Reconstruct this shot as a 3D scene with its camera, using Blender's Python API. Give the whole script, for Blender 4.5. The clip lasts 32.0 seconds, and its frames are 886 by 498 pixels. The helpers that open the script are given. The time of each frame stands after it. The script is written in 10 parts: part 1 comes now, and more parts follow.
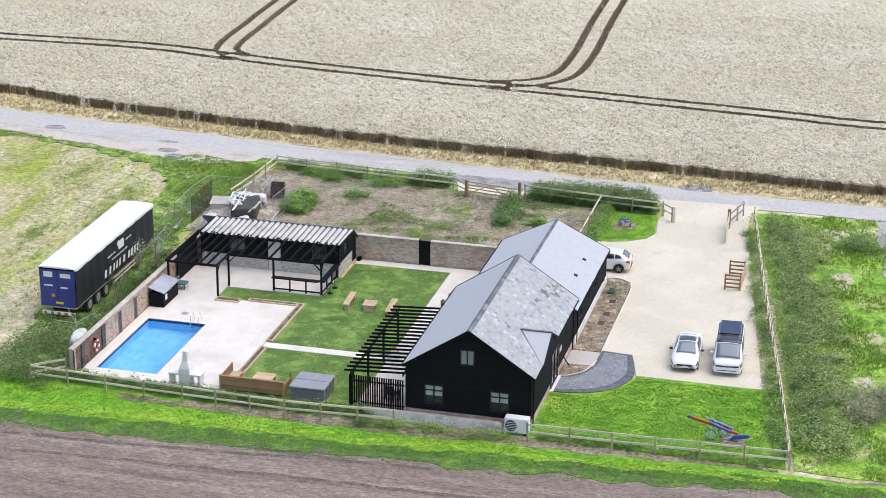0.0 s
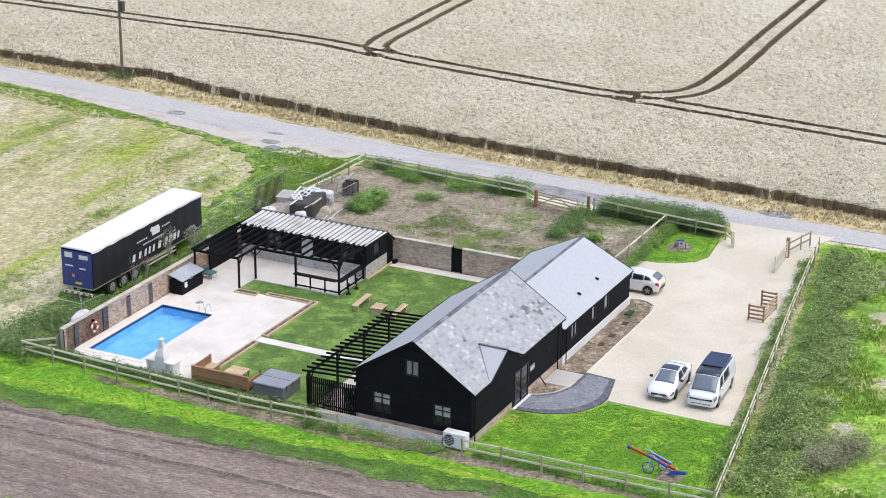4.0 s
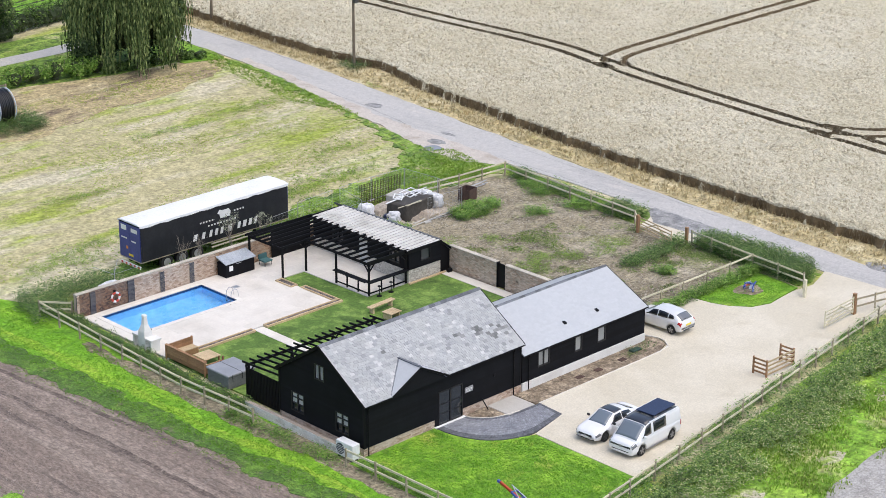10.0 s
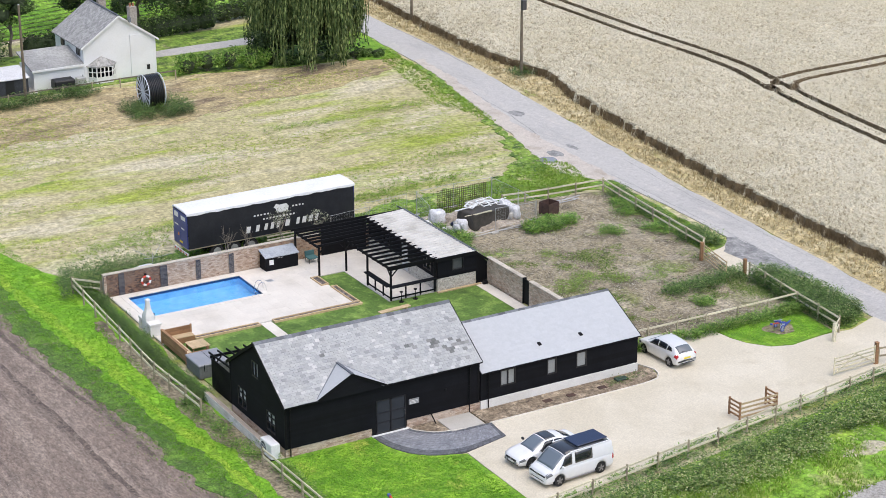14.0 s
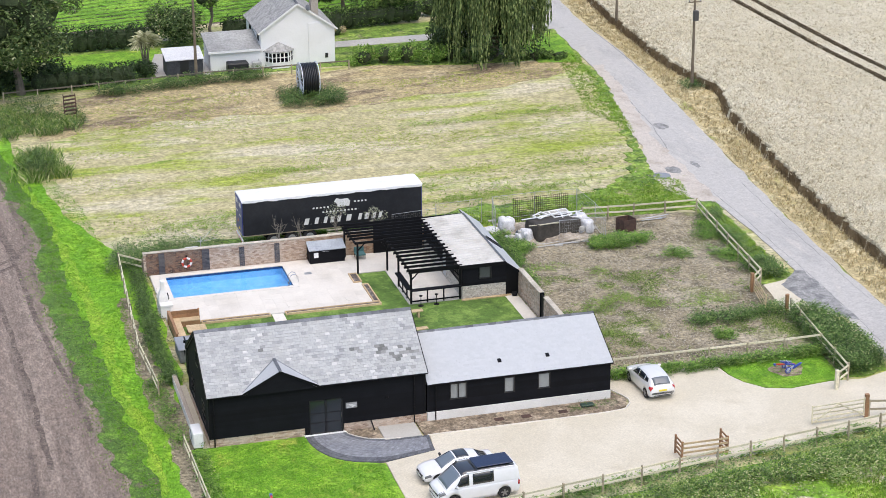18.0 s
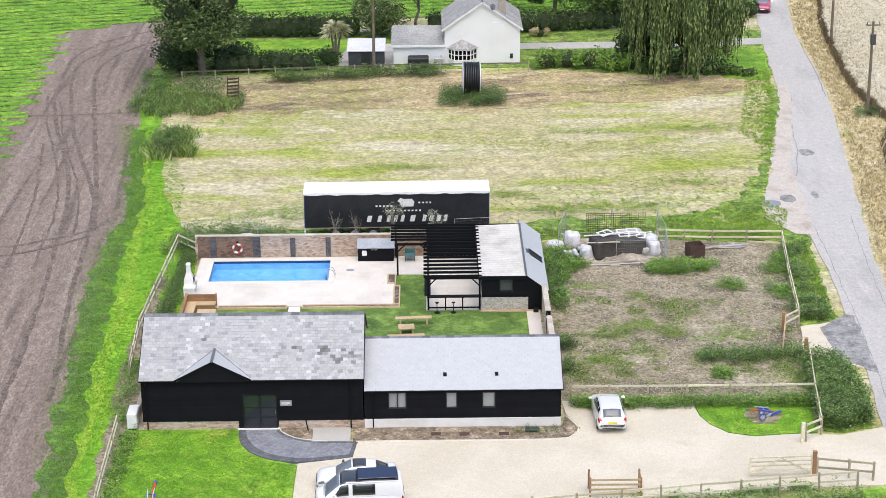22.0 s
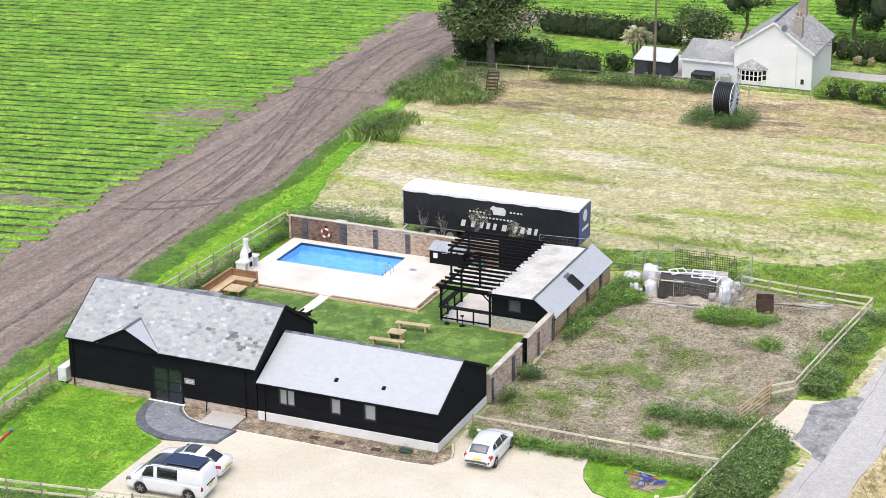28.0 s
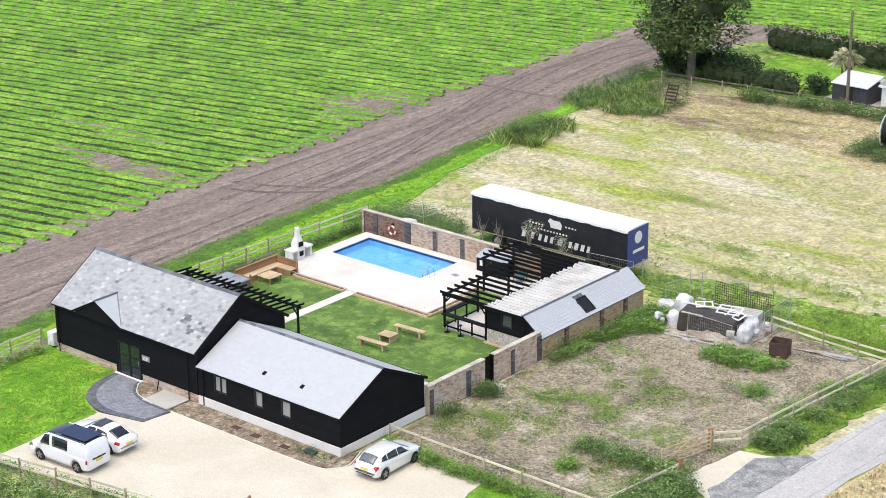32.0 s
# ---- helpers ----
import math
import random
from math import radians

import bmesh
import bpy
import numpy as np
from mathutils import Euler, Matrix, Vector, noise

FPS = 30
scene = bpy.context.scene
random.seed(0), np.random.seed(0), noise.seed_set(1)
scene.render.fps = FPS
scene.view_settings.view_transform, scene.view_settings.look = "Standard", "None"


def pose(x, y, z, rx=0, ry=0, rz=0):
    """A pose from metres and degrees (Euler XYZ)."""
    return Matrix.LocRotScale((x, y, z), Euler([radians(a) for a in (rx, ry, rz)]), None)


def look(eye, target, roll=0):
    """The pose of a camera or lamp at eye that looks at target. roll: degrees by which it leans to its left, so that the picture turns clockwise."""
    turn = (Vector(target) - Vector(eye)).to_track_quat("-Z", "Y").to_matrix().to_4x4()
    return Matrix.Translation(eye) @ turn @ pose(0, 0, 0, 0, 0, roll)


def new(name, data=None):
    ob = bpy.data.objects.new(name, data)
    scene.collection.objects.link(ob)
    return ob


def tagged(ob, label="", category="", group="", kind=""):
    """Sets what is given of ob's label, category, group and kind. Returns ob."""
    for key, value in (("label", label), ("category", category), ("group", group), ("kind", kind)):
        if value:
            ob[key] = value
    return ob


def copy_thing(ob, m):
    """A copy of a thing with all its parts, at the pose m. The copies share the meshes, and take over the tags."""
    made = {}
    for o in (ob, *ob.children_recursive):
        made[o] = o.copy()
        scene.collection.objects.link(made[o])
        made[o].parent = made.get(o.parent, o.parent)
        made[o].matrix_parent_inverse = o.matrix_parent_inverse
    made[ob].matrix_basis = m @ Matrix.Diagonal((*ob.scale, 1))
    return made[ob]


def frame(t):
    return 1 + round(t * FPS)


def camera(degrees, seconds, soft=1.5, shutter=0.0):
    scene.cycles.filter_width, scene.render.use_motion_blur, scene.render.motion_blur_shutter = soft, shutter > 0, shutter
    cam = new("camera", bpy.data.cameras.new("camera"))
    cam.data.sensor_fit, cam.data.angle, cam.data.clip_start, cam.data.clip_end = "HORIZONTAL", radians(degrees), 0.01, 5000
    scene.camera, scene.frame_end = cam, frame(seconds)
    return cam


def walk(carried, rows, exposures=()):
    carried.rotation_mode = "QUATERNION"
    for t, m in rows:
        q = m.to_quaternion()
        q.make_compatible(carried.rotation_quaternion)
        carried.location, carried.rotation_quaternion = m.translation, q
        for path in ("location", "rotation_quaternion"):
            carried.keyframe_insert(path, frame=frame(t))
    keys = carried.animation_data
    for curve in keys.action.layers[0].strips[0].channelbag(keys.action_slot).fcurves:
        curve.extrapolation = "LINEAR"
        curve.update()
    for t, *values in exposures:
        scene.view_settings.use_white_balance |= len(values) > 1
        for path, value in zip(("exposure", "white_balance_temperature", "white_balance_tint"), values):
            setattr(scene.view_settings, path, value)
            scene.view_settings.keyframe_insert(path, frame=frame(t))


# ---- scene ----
cam = camera(25.0, 32.0, soft=0.4)
PATH = [
    (0, (-98.538, -20.106, 47.6), (-96.72, -19.639, 46.91), 0.5),
    (1.5, (-95.535, -28.693, 47.77), (-93.76, -28.084, 47.078), 0.4),
    (3, (-92.003, -36.917, 48.215), (-90.282, -36.173, 47.519), 0.4),
    (6, (-82.985, -53.032, 48.351), (-81.403, -52.025, 47.655), 0.4),
    (8, (-75.012, -63.177, 48.533), (-73.553, -62.0, 47.835), 0.3),
    (9, (-70.415, -68.343, 48.699), (-69.029, -67.081, 48.001), 0.2),
    (10, (-65.404, -73.301, 48.904), (-64.097, -71.958, 48.204), 0.1),
    (12, (-54.201, -82.264, 49.099), (-53.069, -80.771, 48.398), -0.1),
    (13, (-48.222, -86.463, 49.109), (-47.187, -84.901, 48.411), -0.3),
    (14, (-41.879, -89.615, 48.759), (-40.939, -87.991, 48.064), -0.2),
    (17, (-21.394, -97.686, 48.761), (-20.777, -95.916, 48.064), -0.4),
    (19, (-6.719, -100.77, 48.686), (-6.335, -98.935, 47.99), -0.4),
    (20.5, (4.569, -101.899, 48.629), (4.773, -100.035, 47.933), -0.6),
    (22, (16.289, -101.827, 48.517), (16.302, -99.952, 47.821), -0.5),
    (23, (24.282, -101.095, 48.308), (24.165, -99.223, 47.614), -0.6),
    (24, (32.177, -99.695, 48.099), (31.93, -97.836, 47.406), -0.6),
    (28, (63.251, -89.239, 47.863), (62.495, -87.521, 47.17), -0.5),
    (30, (77.59, -80.626, 47.497), (76.593, -79.035, 46.807), -0.5),
    (32, (90.46, -69.821, 47.294), (89.242, -68.392, 46.605), -0.6),
]
walk(cam, [(t, look(eye, target, roll)) for t, eye, target, roll in PATH], exposures=[(0, 0.7, 6700, 12), (12, 0.58, 6850, 12), (20, 0.7, 6900, 12), (26, 0.83, 7000, 12), (32, 0.86, 7000, 11)])

from mathutils.geometry import tessellate_polygon

# ---- light ----
world = bpy.data.worlds.new("overcast_sky")
scene.world = world
world.use_nodes = True
wn = world.node_tree
sky = wn.nodes.new("ShaderNodeTexSky")
sky.sky_type = "NISHITA"
sky.sun_disc = False
sky.sun_elevation = radians(66)
sky.sun_rotation = radians(171)
sky.air_density, sky.dust_density, sky.ozone_density = 1.0, 2.0, 1.5
wn.links.new(sky.outputs[0], wn.nodes["Background"].inputs[0])
wn.nodes["Background"].inputs[1].default_value = 0.15
sun_data = bpy.data.lights.new("sun", "SUN")
sun_data.energy, sun_data.angle, sun_data.color = 1.3, radians(70), (1.0, 0.985, 0.96)
sun = new("sun", sun_data)
sun.matrix_world = look((6, -38, 90), (0, 0, 0))

# ---- materials ----
MATS = {}


def ramp2(nt, fac, stops):
    r = nt.nodes.new("ShaderNodeValToRGB")
    while len(r.color_ramp.elements) < len(stops):
        r.color_ramp.elements.new(0.5)
    for e, (p, c) in zip(r.color_ramp.elements, stops):
        e.position, e.color = p, (*c, 1)
    nt.links.new(fac, r.inputs[0])
    return r.outputs[0]


def noise_node(nt, vec, scale, detail=4, rough=0.6, distort=0.0):
    n = nt.nodes.new("ShaderNodeTexNoise")
    n.inputs["Scale"].default_value, n.inputs["Detail"].default_value = scale, detail
    n.inputs["Roughness"].default_value, n.inputs["Distortion"].default_value = rough, distort
    nt.links.new(vec, n.inputs["Vector"])
    return n.outputs["Fac"]


def mixc(nt, kind, fac, a, b):
    m = nt.nodes.new("ShaderNodeMix")
    m.data_type, m.blend_type = "RGBA", kind
    for sock, v in ((m.inputs[0], fac), (m.inputs[6], a), (m.inputs[7], b)):
        if hasattr(v, "links"):
            nt.links.new(v, sock)
        elif isinstance(v, tuple):
            sock.default_value = (*v, 1)
        else:
            sock.default_value = v
    return m.outputs[2]


def mathn(nt, op, a, b=0.0, c=0.0):
    m = nt.nodes.new("ShaderNodeMath")
    m.operation = op
    for sock, v in zip(m.inputs, (a, b, c)):
        if hasattr(v, "links"):
            nt.links.new(v, sock)
        else:
            sock.default_value = v
    return m.outputs[0]


def shell(name, rough=0.8, metal=0.0):
    m = bpy.data.materials.new(name)
    m.use_nodes = True
    nt = m.node_tree
    p = nt.nodes["Principled BSDF"]
    p.inputs["Roughness"].default_value, p.inputs["Metallic"].default_value = rough, metal
    MATS[name] = m
    return m, nt, p


def position(nt):
    return nt.nodes.new("ShaderNodeNewGeometry").outputs["Position"]


def stretched(nt, vec, sx, sy, sz, rot=0.0):
    m = nt.nodes.new("ShaderNodeMapping")
    m.inputs["Scale"].default_value = (sx, sy, sz)
    m.inputs["Rotation"].default_value = (0, 0, rot)
    nt.links.new(vec, m.inputs["Vector"])
    return m.outputs[0]


def bumped(nt, p, height, strength, dist=0.02):
    b = nt.nodes.new("ShaderNodeBump")
    b.inputs["Strength"].default_value, b.inputs["Distance"].default_value = strength, dist
    nt.links.new(height, b.inputs["Height"])
    nt.links.new(b.outputs[0], p.inputs["Normal"])


def surf(name, big, small=None, rough=0.8, metal=0.0, s1=0.6, s2=8.0, bump=0.3, dist=0.02, vary=0.0, islands=False, amount=0.35):
    """Two-scale surface: big = colour stops over patches, small = grain contrast."""
    m, nt, p = shell(name, rough, metal)
    pos = position(nt)
    base = ramp2(nt, noise_node(nt, pos, s1, 5), [(0.3 + 0.4 * i / max(1, len(big) - 1), c) for i, c in enumerate(big)])
    g = noise_node(nt, pos, s2, 4, 0.7)
    grain = ramp2(nt, g, [(0.3, (1 - amount,) * 3), (0.7, (1 + amount * 0.6,) * 3)])
    col = mixc(nt, "MULTIPLY", 1.0, base, grain)
    if vary:
        src = nt.nodes.new("ShaderNodeNewGeometry").outputs["Random Per Island"] if islands else nt.nodes.new("ShaderNodeObjectInfo").outputs["Random"]
        col = mixc(nt, "MULTIPLY", 1.0, col, ramp2(nt, src, [(0.0, (1 - vary,) * 3), (1.0, (1 + vary,) * 3)]))
    nt.links.new(col, p.inputs["Base Color"])
    if bump:
        bumped(nt, p, g, bump, dist)
    return m


def plain(name, col, rough=0.5, metal=0.0, s2=20.0, amount=0.12, bump=0.05):
    return surf(name, [tuple(c * 0.93 for c in col), tuple(min(1, c * 1.07) for c in col)], rough=rough, metal=metal, s1=1.5, s2=s2, bump=bump, amount=amount)


def glass(name, col=(0.02, 0.025, 0.03), rough=0.06):
    m, nt, p = shell(name, rough)
    p.inputs["Base Color"].default_value = (*col, 1)
    p.inputs["Specular IOR Level"].default_value = 0.8
    return m


M_BOARD = surf("black_painted_board", [(0.0018, 0.0022, 0.0038), (0.0045, 0.005, 0.0075)], rough=0.75, s1=1.2, s2=14, bump=0.2, vary=0.35, amount=0.3)
M_BLACK = plain("black_paint", (0.003, 0.0032, 0.0045), 0.65)
for dull in (M_BOARD, M_BLACK):
    dull.node_tree.nodes["Principled BSDF"].inputs["Specular IOR Level"].default_value = 0.22


def brick_mat(name, cols, mortar, rough=0.9, white=0.0):
    m, nt, p = shell(name, rough)
    pos = position(nt)
    src = nt.nodes.new("ShaderNodeNewGeometry").outputs["Random Per Island"]
    col = ramp2(nt, src, [(i / (len(cols) - 1), c) for i, c in enumerate(cols)])
    g = noise_node(nt, pos, 16, 4, 0.7)
    col = mixc(nt, "MULTIPLY", 1.0, col, ramp2(nt, g, [(0.3, (0.7,) * 3), (0.7, (1.2,) * 3)]))
    blotch = noise_node(nt, pos, 0.9, 4, 0.6)
    col = mixc(nt, "MIX", ramp2(nt, blotch, [(0.45, (0, 0, 0)), (0.66, (0.65, 0.65, 0.65))]), col, mortar)
    nt.links.new(col, p.inputs["Base Color"])
    bumped(nt, p, g, 0.4, 0.01)
    return m


M_BRICK = brick_mat("old_brick", [(0.2, 0.12, 0.08), (0.38, 0.23, 0.14), (0.47, 0.31, 0.2), (0.52, 0.4, 0.28), (0.3, 0.18, 0.12)], (0.48, 0.38, 0.29))
M_BRICKPALE = brick_mat("limewashed_brick", [(0.4, 0.27, 0.19), (0.56, 0.43, 0.33), (0.63, 0.51, 0.41), (0.47, 0.34, 0.25), (0.3, 0.2, 0.15)], (0.63, 0.54, 0.45))
M_BRICKDARK = brick_mat("dark_brick", [(0.07, 0.05, 0.045), (0.15, 0.09, 0.07), (0.24, 0.13, 0.085), (0.3, 0.19, 0.12)], (0.24, 0.17, 0.13))
M_BRICKYEL = brick_mat("yellow_brick", [(0.4, 0.26, 0.13), (0.54, 0.37, 0.2), (0.6, 0.44, 0.27), (0.36, 0.22, 0.12)], (0.52, 0.41, 0.27))
M_ENGIN = brick_mat("blue_grey_brick", [(0.05, 0.05, 0.06), (0.09, 0.09, 0.105), (0.13, 0.125, 0.13)], (0.14, 0.13, 0.13))
M_MORTAR = surf("lime_mortar", [(0.4, 0.33, 0.26), (0.5, 0.42, 0.34)], rough=0.95, s1=1.0, s2=18, bump=0.4)


def slate_mat(name, stops, lichen, grain=(0.82, 1.14)):
    m, nt, p = shell(name, 0.5)
    pos = position(nt)
    geo = nt.nodes.new("ShaderNodeNewGeometry").outputs["Random Per Island"]
    obj = nt.nodes.new("ShaderNodeObjectInfo").outputs["Random"]
    r = mathn(nt, "FRACT", mathn(nt, "ADD", geo, obj))
    col = ramp2(nt, r, stops)
    g = noise_node(nt, pos, 7, 5, 0.7)
    col = mixc(nt, "MULTIPLY", 1.0, col, ramp2(nt, g, [(0.25, (grain[0],) * 3), (0.75, (grain[1],) * 3)]))
    if lichen:
        pale = noise_node(nt, pos, 0.8, 5, 0.65)
        col = mixc(nt, "MIX", ramp2(nt, pale, [(0.45, (0, 0, 0)), (0.75, (0.6, 0.6, 0.6))]), col, (0.4, 0.4, 0.38))
    nt.links.new(col, p.inputs["Base Color"])
    bumped(nt, p, g, 0.25, 0.006)
    return m


M_SLATE_OLD = slate_mat("weathered_slate", [(0.0, (0.23, 0.24, 0.245)), (0.1, (0.31, 0.32, 0.325)), (0.5, (0.365, 0.375, 0.375)), (0.9, (0.405, 0.415, 0.415)), (0.95, (0.46, 0.465, 0.46)), (1.0, (0.53, 0.53, 0.52))], True)
M_SLATE_MOSS = slate_mat("mossy_slate", [(0.0, (0.11, 0.115, 0.11)), (0.6, (0.2, 0.205, 0.2)), (1.0, (0.28, 0.285, 0.28))], False)
M_SLATE_NEW = slate_mat("new_slate", [(0.0, (0.43, 0.445, 0.46)), (0.5, (0.445, 0.46, 0.475)), (1.0, (0.46, 0.475, 0.49))], False, (0.93, 1.05))
M_RIDGE = surf("ridge_tile", [(0.1, 0.11, 0.125), (0.19, 0.2, 0.22)], rough=0.6, s1=1.2, s2=12, vary=0.45)
M_FRAME = plain("black_window_frame", (0.012, 0.012, 0.014), 0.4)
M_PANE = glass("window_pane")
M_BLIND = plain("pale_blind", (0.5, 0.5, 0.47), 0.8)
M_BLINDGREY = plain("grey_blind", (0.33, 0.34, 0.33), 0.6)
M_RENDER = surf("white_render", [(0.66, 0.64, 0.6), (0.78, 0.77, 0.74)], rough=0.9, s1=0.7, s2=20, bump=0.25, amount=0.12)
M_TIMBER = surf("pale_fence_timber", [(0.6, 0.55, 0.38), (0.72, 0.66, 0.5)], rough=0.85, s1=0.8, s2=14, bump=0.3, vary=0.15)
M_TIMBER_OLD = surf("weathered_post_timber", [(0.3, 0.25, 0.17), (0.46, 0.4, 0.28)], rough=0.9, s1=1.0, s2=16, bump=0.4, vary=0.2)
M_TIMBER_NEW = surf("fresh_brown_timber", [(0.28, 0.145, 0.07), (0.38, 0.215, 0.11)], rough=0.75, s1=0.9, s2=14, bump=0.25, vary=0.2)
M_PINE = surf("pine_bench_timber", [(0.5, 0.36, 0.2), (0.62, 0.48, 0.3)], rough=0.75, s1=1.2, s2=16, bump=0.2, vary=0.1)
M_SLAB = surf("cream_paving", [(0.6, 0.555, 0.485), (0.68, 0.635, 0.565), (0.72, 0.68, 0.61)], rough=0.85, s1=0.35, s2=9, bump=0.15, amount=0.08, vary=0.04)
M_TRIM = plain("black_plastic_trim", (0.015, 0.015, 0.016), 0.55)
M_CONC = surf("concrete", [(0.42, 0.4, 0.36), (0.52, 0.5, 0.46)], rough=0.9, s1=0.6, s2=14, bump=0.3, amount=0.15)
M_WHITE = plain("white_paint", (0.78, 0.78, 0.77), 0.45)
M_GALV = surf("galvanised_steel", [(0.42, 0.43, 0.44), (0.55, 0.56, 0.57)], rough=0.45, metal=0.6, s1=2, s2=18, bump=0.1, amount=0.1)
M_STEEL = surf("stainless_steel", [(0.6, 0.6, 0.61), (0.7, 0.7, 0.71)], rough=0.2, metal=1.0, s1=3, s2=20, bump=0.02, amount=0.05)
M_RUST = surf("rusty_steel", [(0.05, 0.03, 0.025), (0.11, 0.058, 0.042)], rough=0.85, s1=3, s2=18, bump=0.4)


def ground_mat(name, layers, s2=10.0, amount=0.45, bump=0.6, dist=0.05, rough=0.95, grainvec=None, blotch=0.5):
    """layers: (colour, scale, low, high, stretch) patches laid one over another."""
    m, nt, p = shell(name, rough)
    pos = position(nt)
    col = None
    for n, layer in enumerate(layers):
        c = layer[0]
        if col is None:
            col = mixc(nt, "MIX", 0.0, c, c)
            continue
        _, sc, lo, hi, st = layer
        vec = stretched(nt, pos, *st) if st else pos
        f = ramp2(nt, noise_node(nt, vec, sc, 6, 0.62, 0.3), [(lo, (0, 0, 0)), (hi, (1, 1, 1))])
        col = mixc(nt, "MIX", f, col, c)
    gvec = stretched(nt, pos, *grainvec) if grainvec else pos
    g = noise_node(nt, gvec, s2, 5, 0.75)
    col = mixc(nt, "MULTIPLY", 1.0, col, ramp2(nt, g, [(0.36, (1 - amount,) * 3), (0.64, (1 + amount * 0.75,) * 3)]))
    g2 = noise_node(nt, gvec, s2 * 0.3, 4, 0.65)
    col = mixc(nt, "MULTIPLY", 1.0, col, ramp2(nt, g2, [(0.36, (1 - amount * blotch,) * 3), (0.64, (1 + amount * blotch * 0.75,) * 3)]))
    nt.links.new(col, p.inputs["Base Color"])
    bumped(nt, p, g, bump, dist)
    return m


G_MOWN = ground_mat("mown_dry_field", [((0.47, 0.42, 0.23),), ((0.34, 0.39, 0.075), 0.3, 0.5, 0.6, (0.22, 1.0, 1)), ((0.56, 0.505, 0.35), 0.2, 0.5, 0.62, (0.3, 1.1, 1)), ((0.21, 0.31, 0.045), 0.55, 0.6, 0.68, (0.25, 1.5, 1)), ((0.34, 0.27, 0.16), 0.35, 0.66, 0.76, (0.5, 1.4, 1))], s2=3.2, amount=0.38)
G_SCORCH = ground_mat("scorched_grass", [((0.44, 0.355, 0.19),), ((0.21, 0.155, 0.1), 0.2, 0.5, 0.6, (0.5, 1.2, 1)), ((0.54, 0.46, 0.28), 0.4, 0.54, 0.66, (0.35, 1.2, 1)), ((0.33, 0.34, 0.09), 0.5, 0.58, 0.7, (0.5, 1.3, 1))], s2=4, amount=0.5, bump=0.8)
G_BACK = ground_mat("deep_rough_grass", [((0.175, 0.29, 0.04),), ((0.3, 0.41, 0.075), 0.4, 0.5, 0.6, (0.6, 1.2, 1)), ((0.07, 0.135, 0.022), 0.7, 0.5, 0.6, None), ((0.42, 0.39, 0.2), 0.5, 0.58, 0.7, None)], s2=4, amount=0.6, bump=0.8)
G_LUSH = ground_mat("lush_verge_grass", [((0.16, 0.37, 0.02),), ((0.25, 0.46, 0.03), 0.35, 0.45, 0.62, (1.4, 0.5, 1)), ((0.1, 0.25, 0.016), 0.7, 0.54, 0.7, None), ((0.3, 0.31, 0.11), 0.55, 0.71, 0.79, (1.2, 0.6, 1))], s2=4, amount=0.34, bump=0.8)
G_LAWN = ground_mat("clover_lawn", [((0.14, 0.31, 0.02),), ((0.24, 0.43, 0.035), 0.45, 0.46, 0.6, None), ((0.085, 0.2, 0.016), 1.1, 0.55, 0.7, None), ((0.36, 0.41, 0.07), 0.35, 0.58, 0.7, None)], s2=5, amount=0.42)
G_TURF = ground_mat("artificial_turf", [((0.09, 0.17, 0.028),), ((0.19, 0.3, 0.06), 0.7, 0.47, 0.62, None), ((0.05, 0.1, 0.016), 0.45, 0.54, 0.68, None), ((0.24, 0.35, 0.09), 1.6, 0.6, 0.72, None)], s2=6, amount=0.3, bump=0.4, dist=0.02)
G_SOIL = ground_mat("tilled_soil", [((0.228, 0.176, 0.143),), ((0.295, 0.236, 0.193), 0.3, 0.46, 0.6, (1.8, 0.14, 1)), ((0.14, 0.108, 0.09), 0.45, 0.54, 0.66, (2.2, 0.1, 1)), ((0.31, 0.265, 0.225), 1.1, 0.64, 0.74, None)], s2=4.5, amount=0.42, bump=0.9, grainvec=(1.8, 0.7, 1))
G_YARD = ground_mat("stony_yard_soil", [((0.29, 0.245, 0.16),), ((0.165, 0.138, 0.09), 0.3, 0.5, 0.62, None), ((0.2, 0.22, 0.07), 0.24, 0.54, 0.68, None), ((0.42, 0.365, 0.265), 0.25, 0.53, 0.66, None), ((0.1, 0.085, 0.057), 1.0, 0.6, 0.7, None), ((0.55, 0.5, 0.42), 4.5, 0.63, 0.7, None)], s2=4.2, amount=0.6, bump=0.8)
G_ROUGH = ground_mat("rough_pasture", [((0.2, 0.38, 0.035),), ((0.31, 0.47, 0.06), 0.3, 0.47, 0.6, None), ((0.12, 0.25, 0.025), 0.5, 0.54, 0.68, None), ((0.47, 0.47, 0.2), 0.22, 0.54, 0.66, None), ((0.6, 0.55, 0.38), 0.3, 0.63, 0.72, None)], s2=3.5, amount=0.5, bump=0.8)
G_ROAD = ground_mat("worn_asphalt", [((0.47, 0.452, 0.425),), ((0.4, 0.385, 0.365), 0.22, 0.5, 0.66, (1.2, 0.35, 1)), ((0.54, 0.505, 0.455), 0.6, 0.56, 0.72, (1.4, 0.3, 1)), ((0.2, 0.19, 0.185), 0.55, 0.7, 0.78, (1.5, 0.4, 1))], s2=7, amount=0.2, bump=0.3, rough=0.85, blotch=0.4)
G_DRIVE = ground_mat("buff_gravel", [((0.585, 0.53, 0.415),), ((0.645, 0.59, 0.475), 0.22, 0.45, 0.62, None), ((0.53, 0.47, 0.355), 0.35, 0.58, 0.74, None), ((0.46, 0.41, 0.31), 3.0, 0.68, 0.75, None)], s2=9, amount=0.13, bump=0.3, dist=0.02, blotch=0.25)
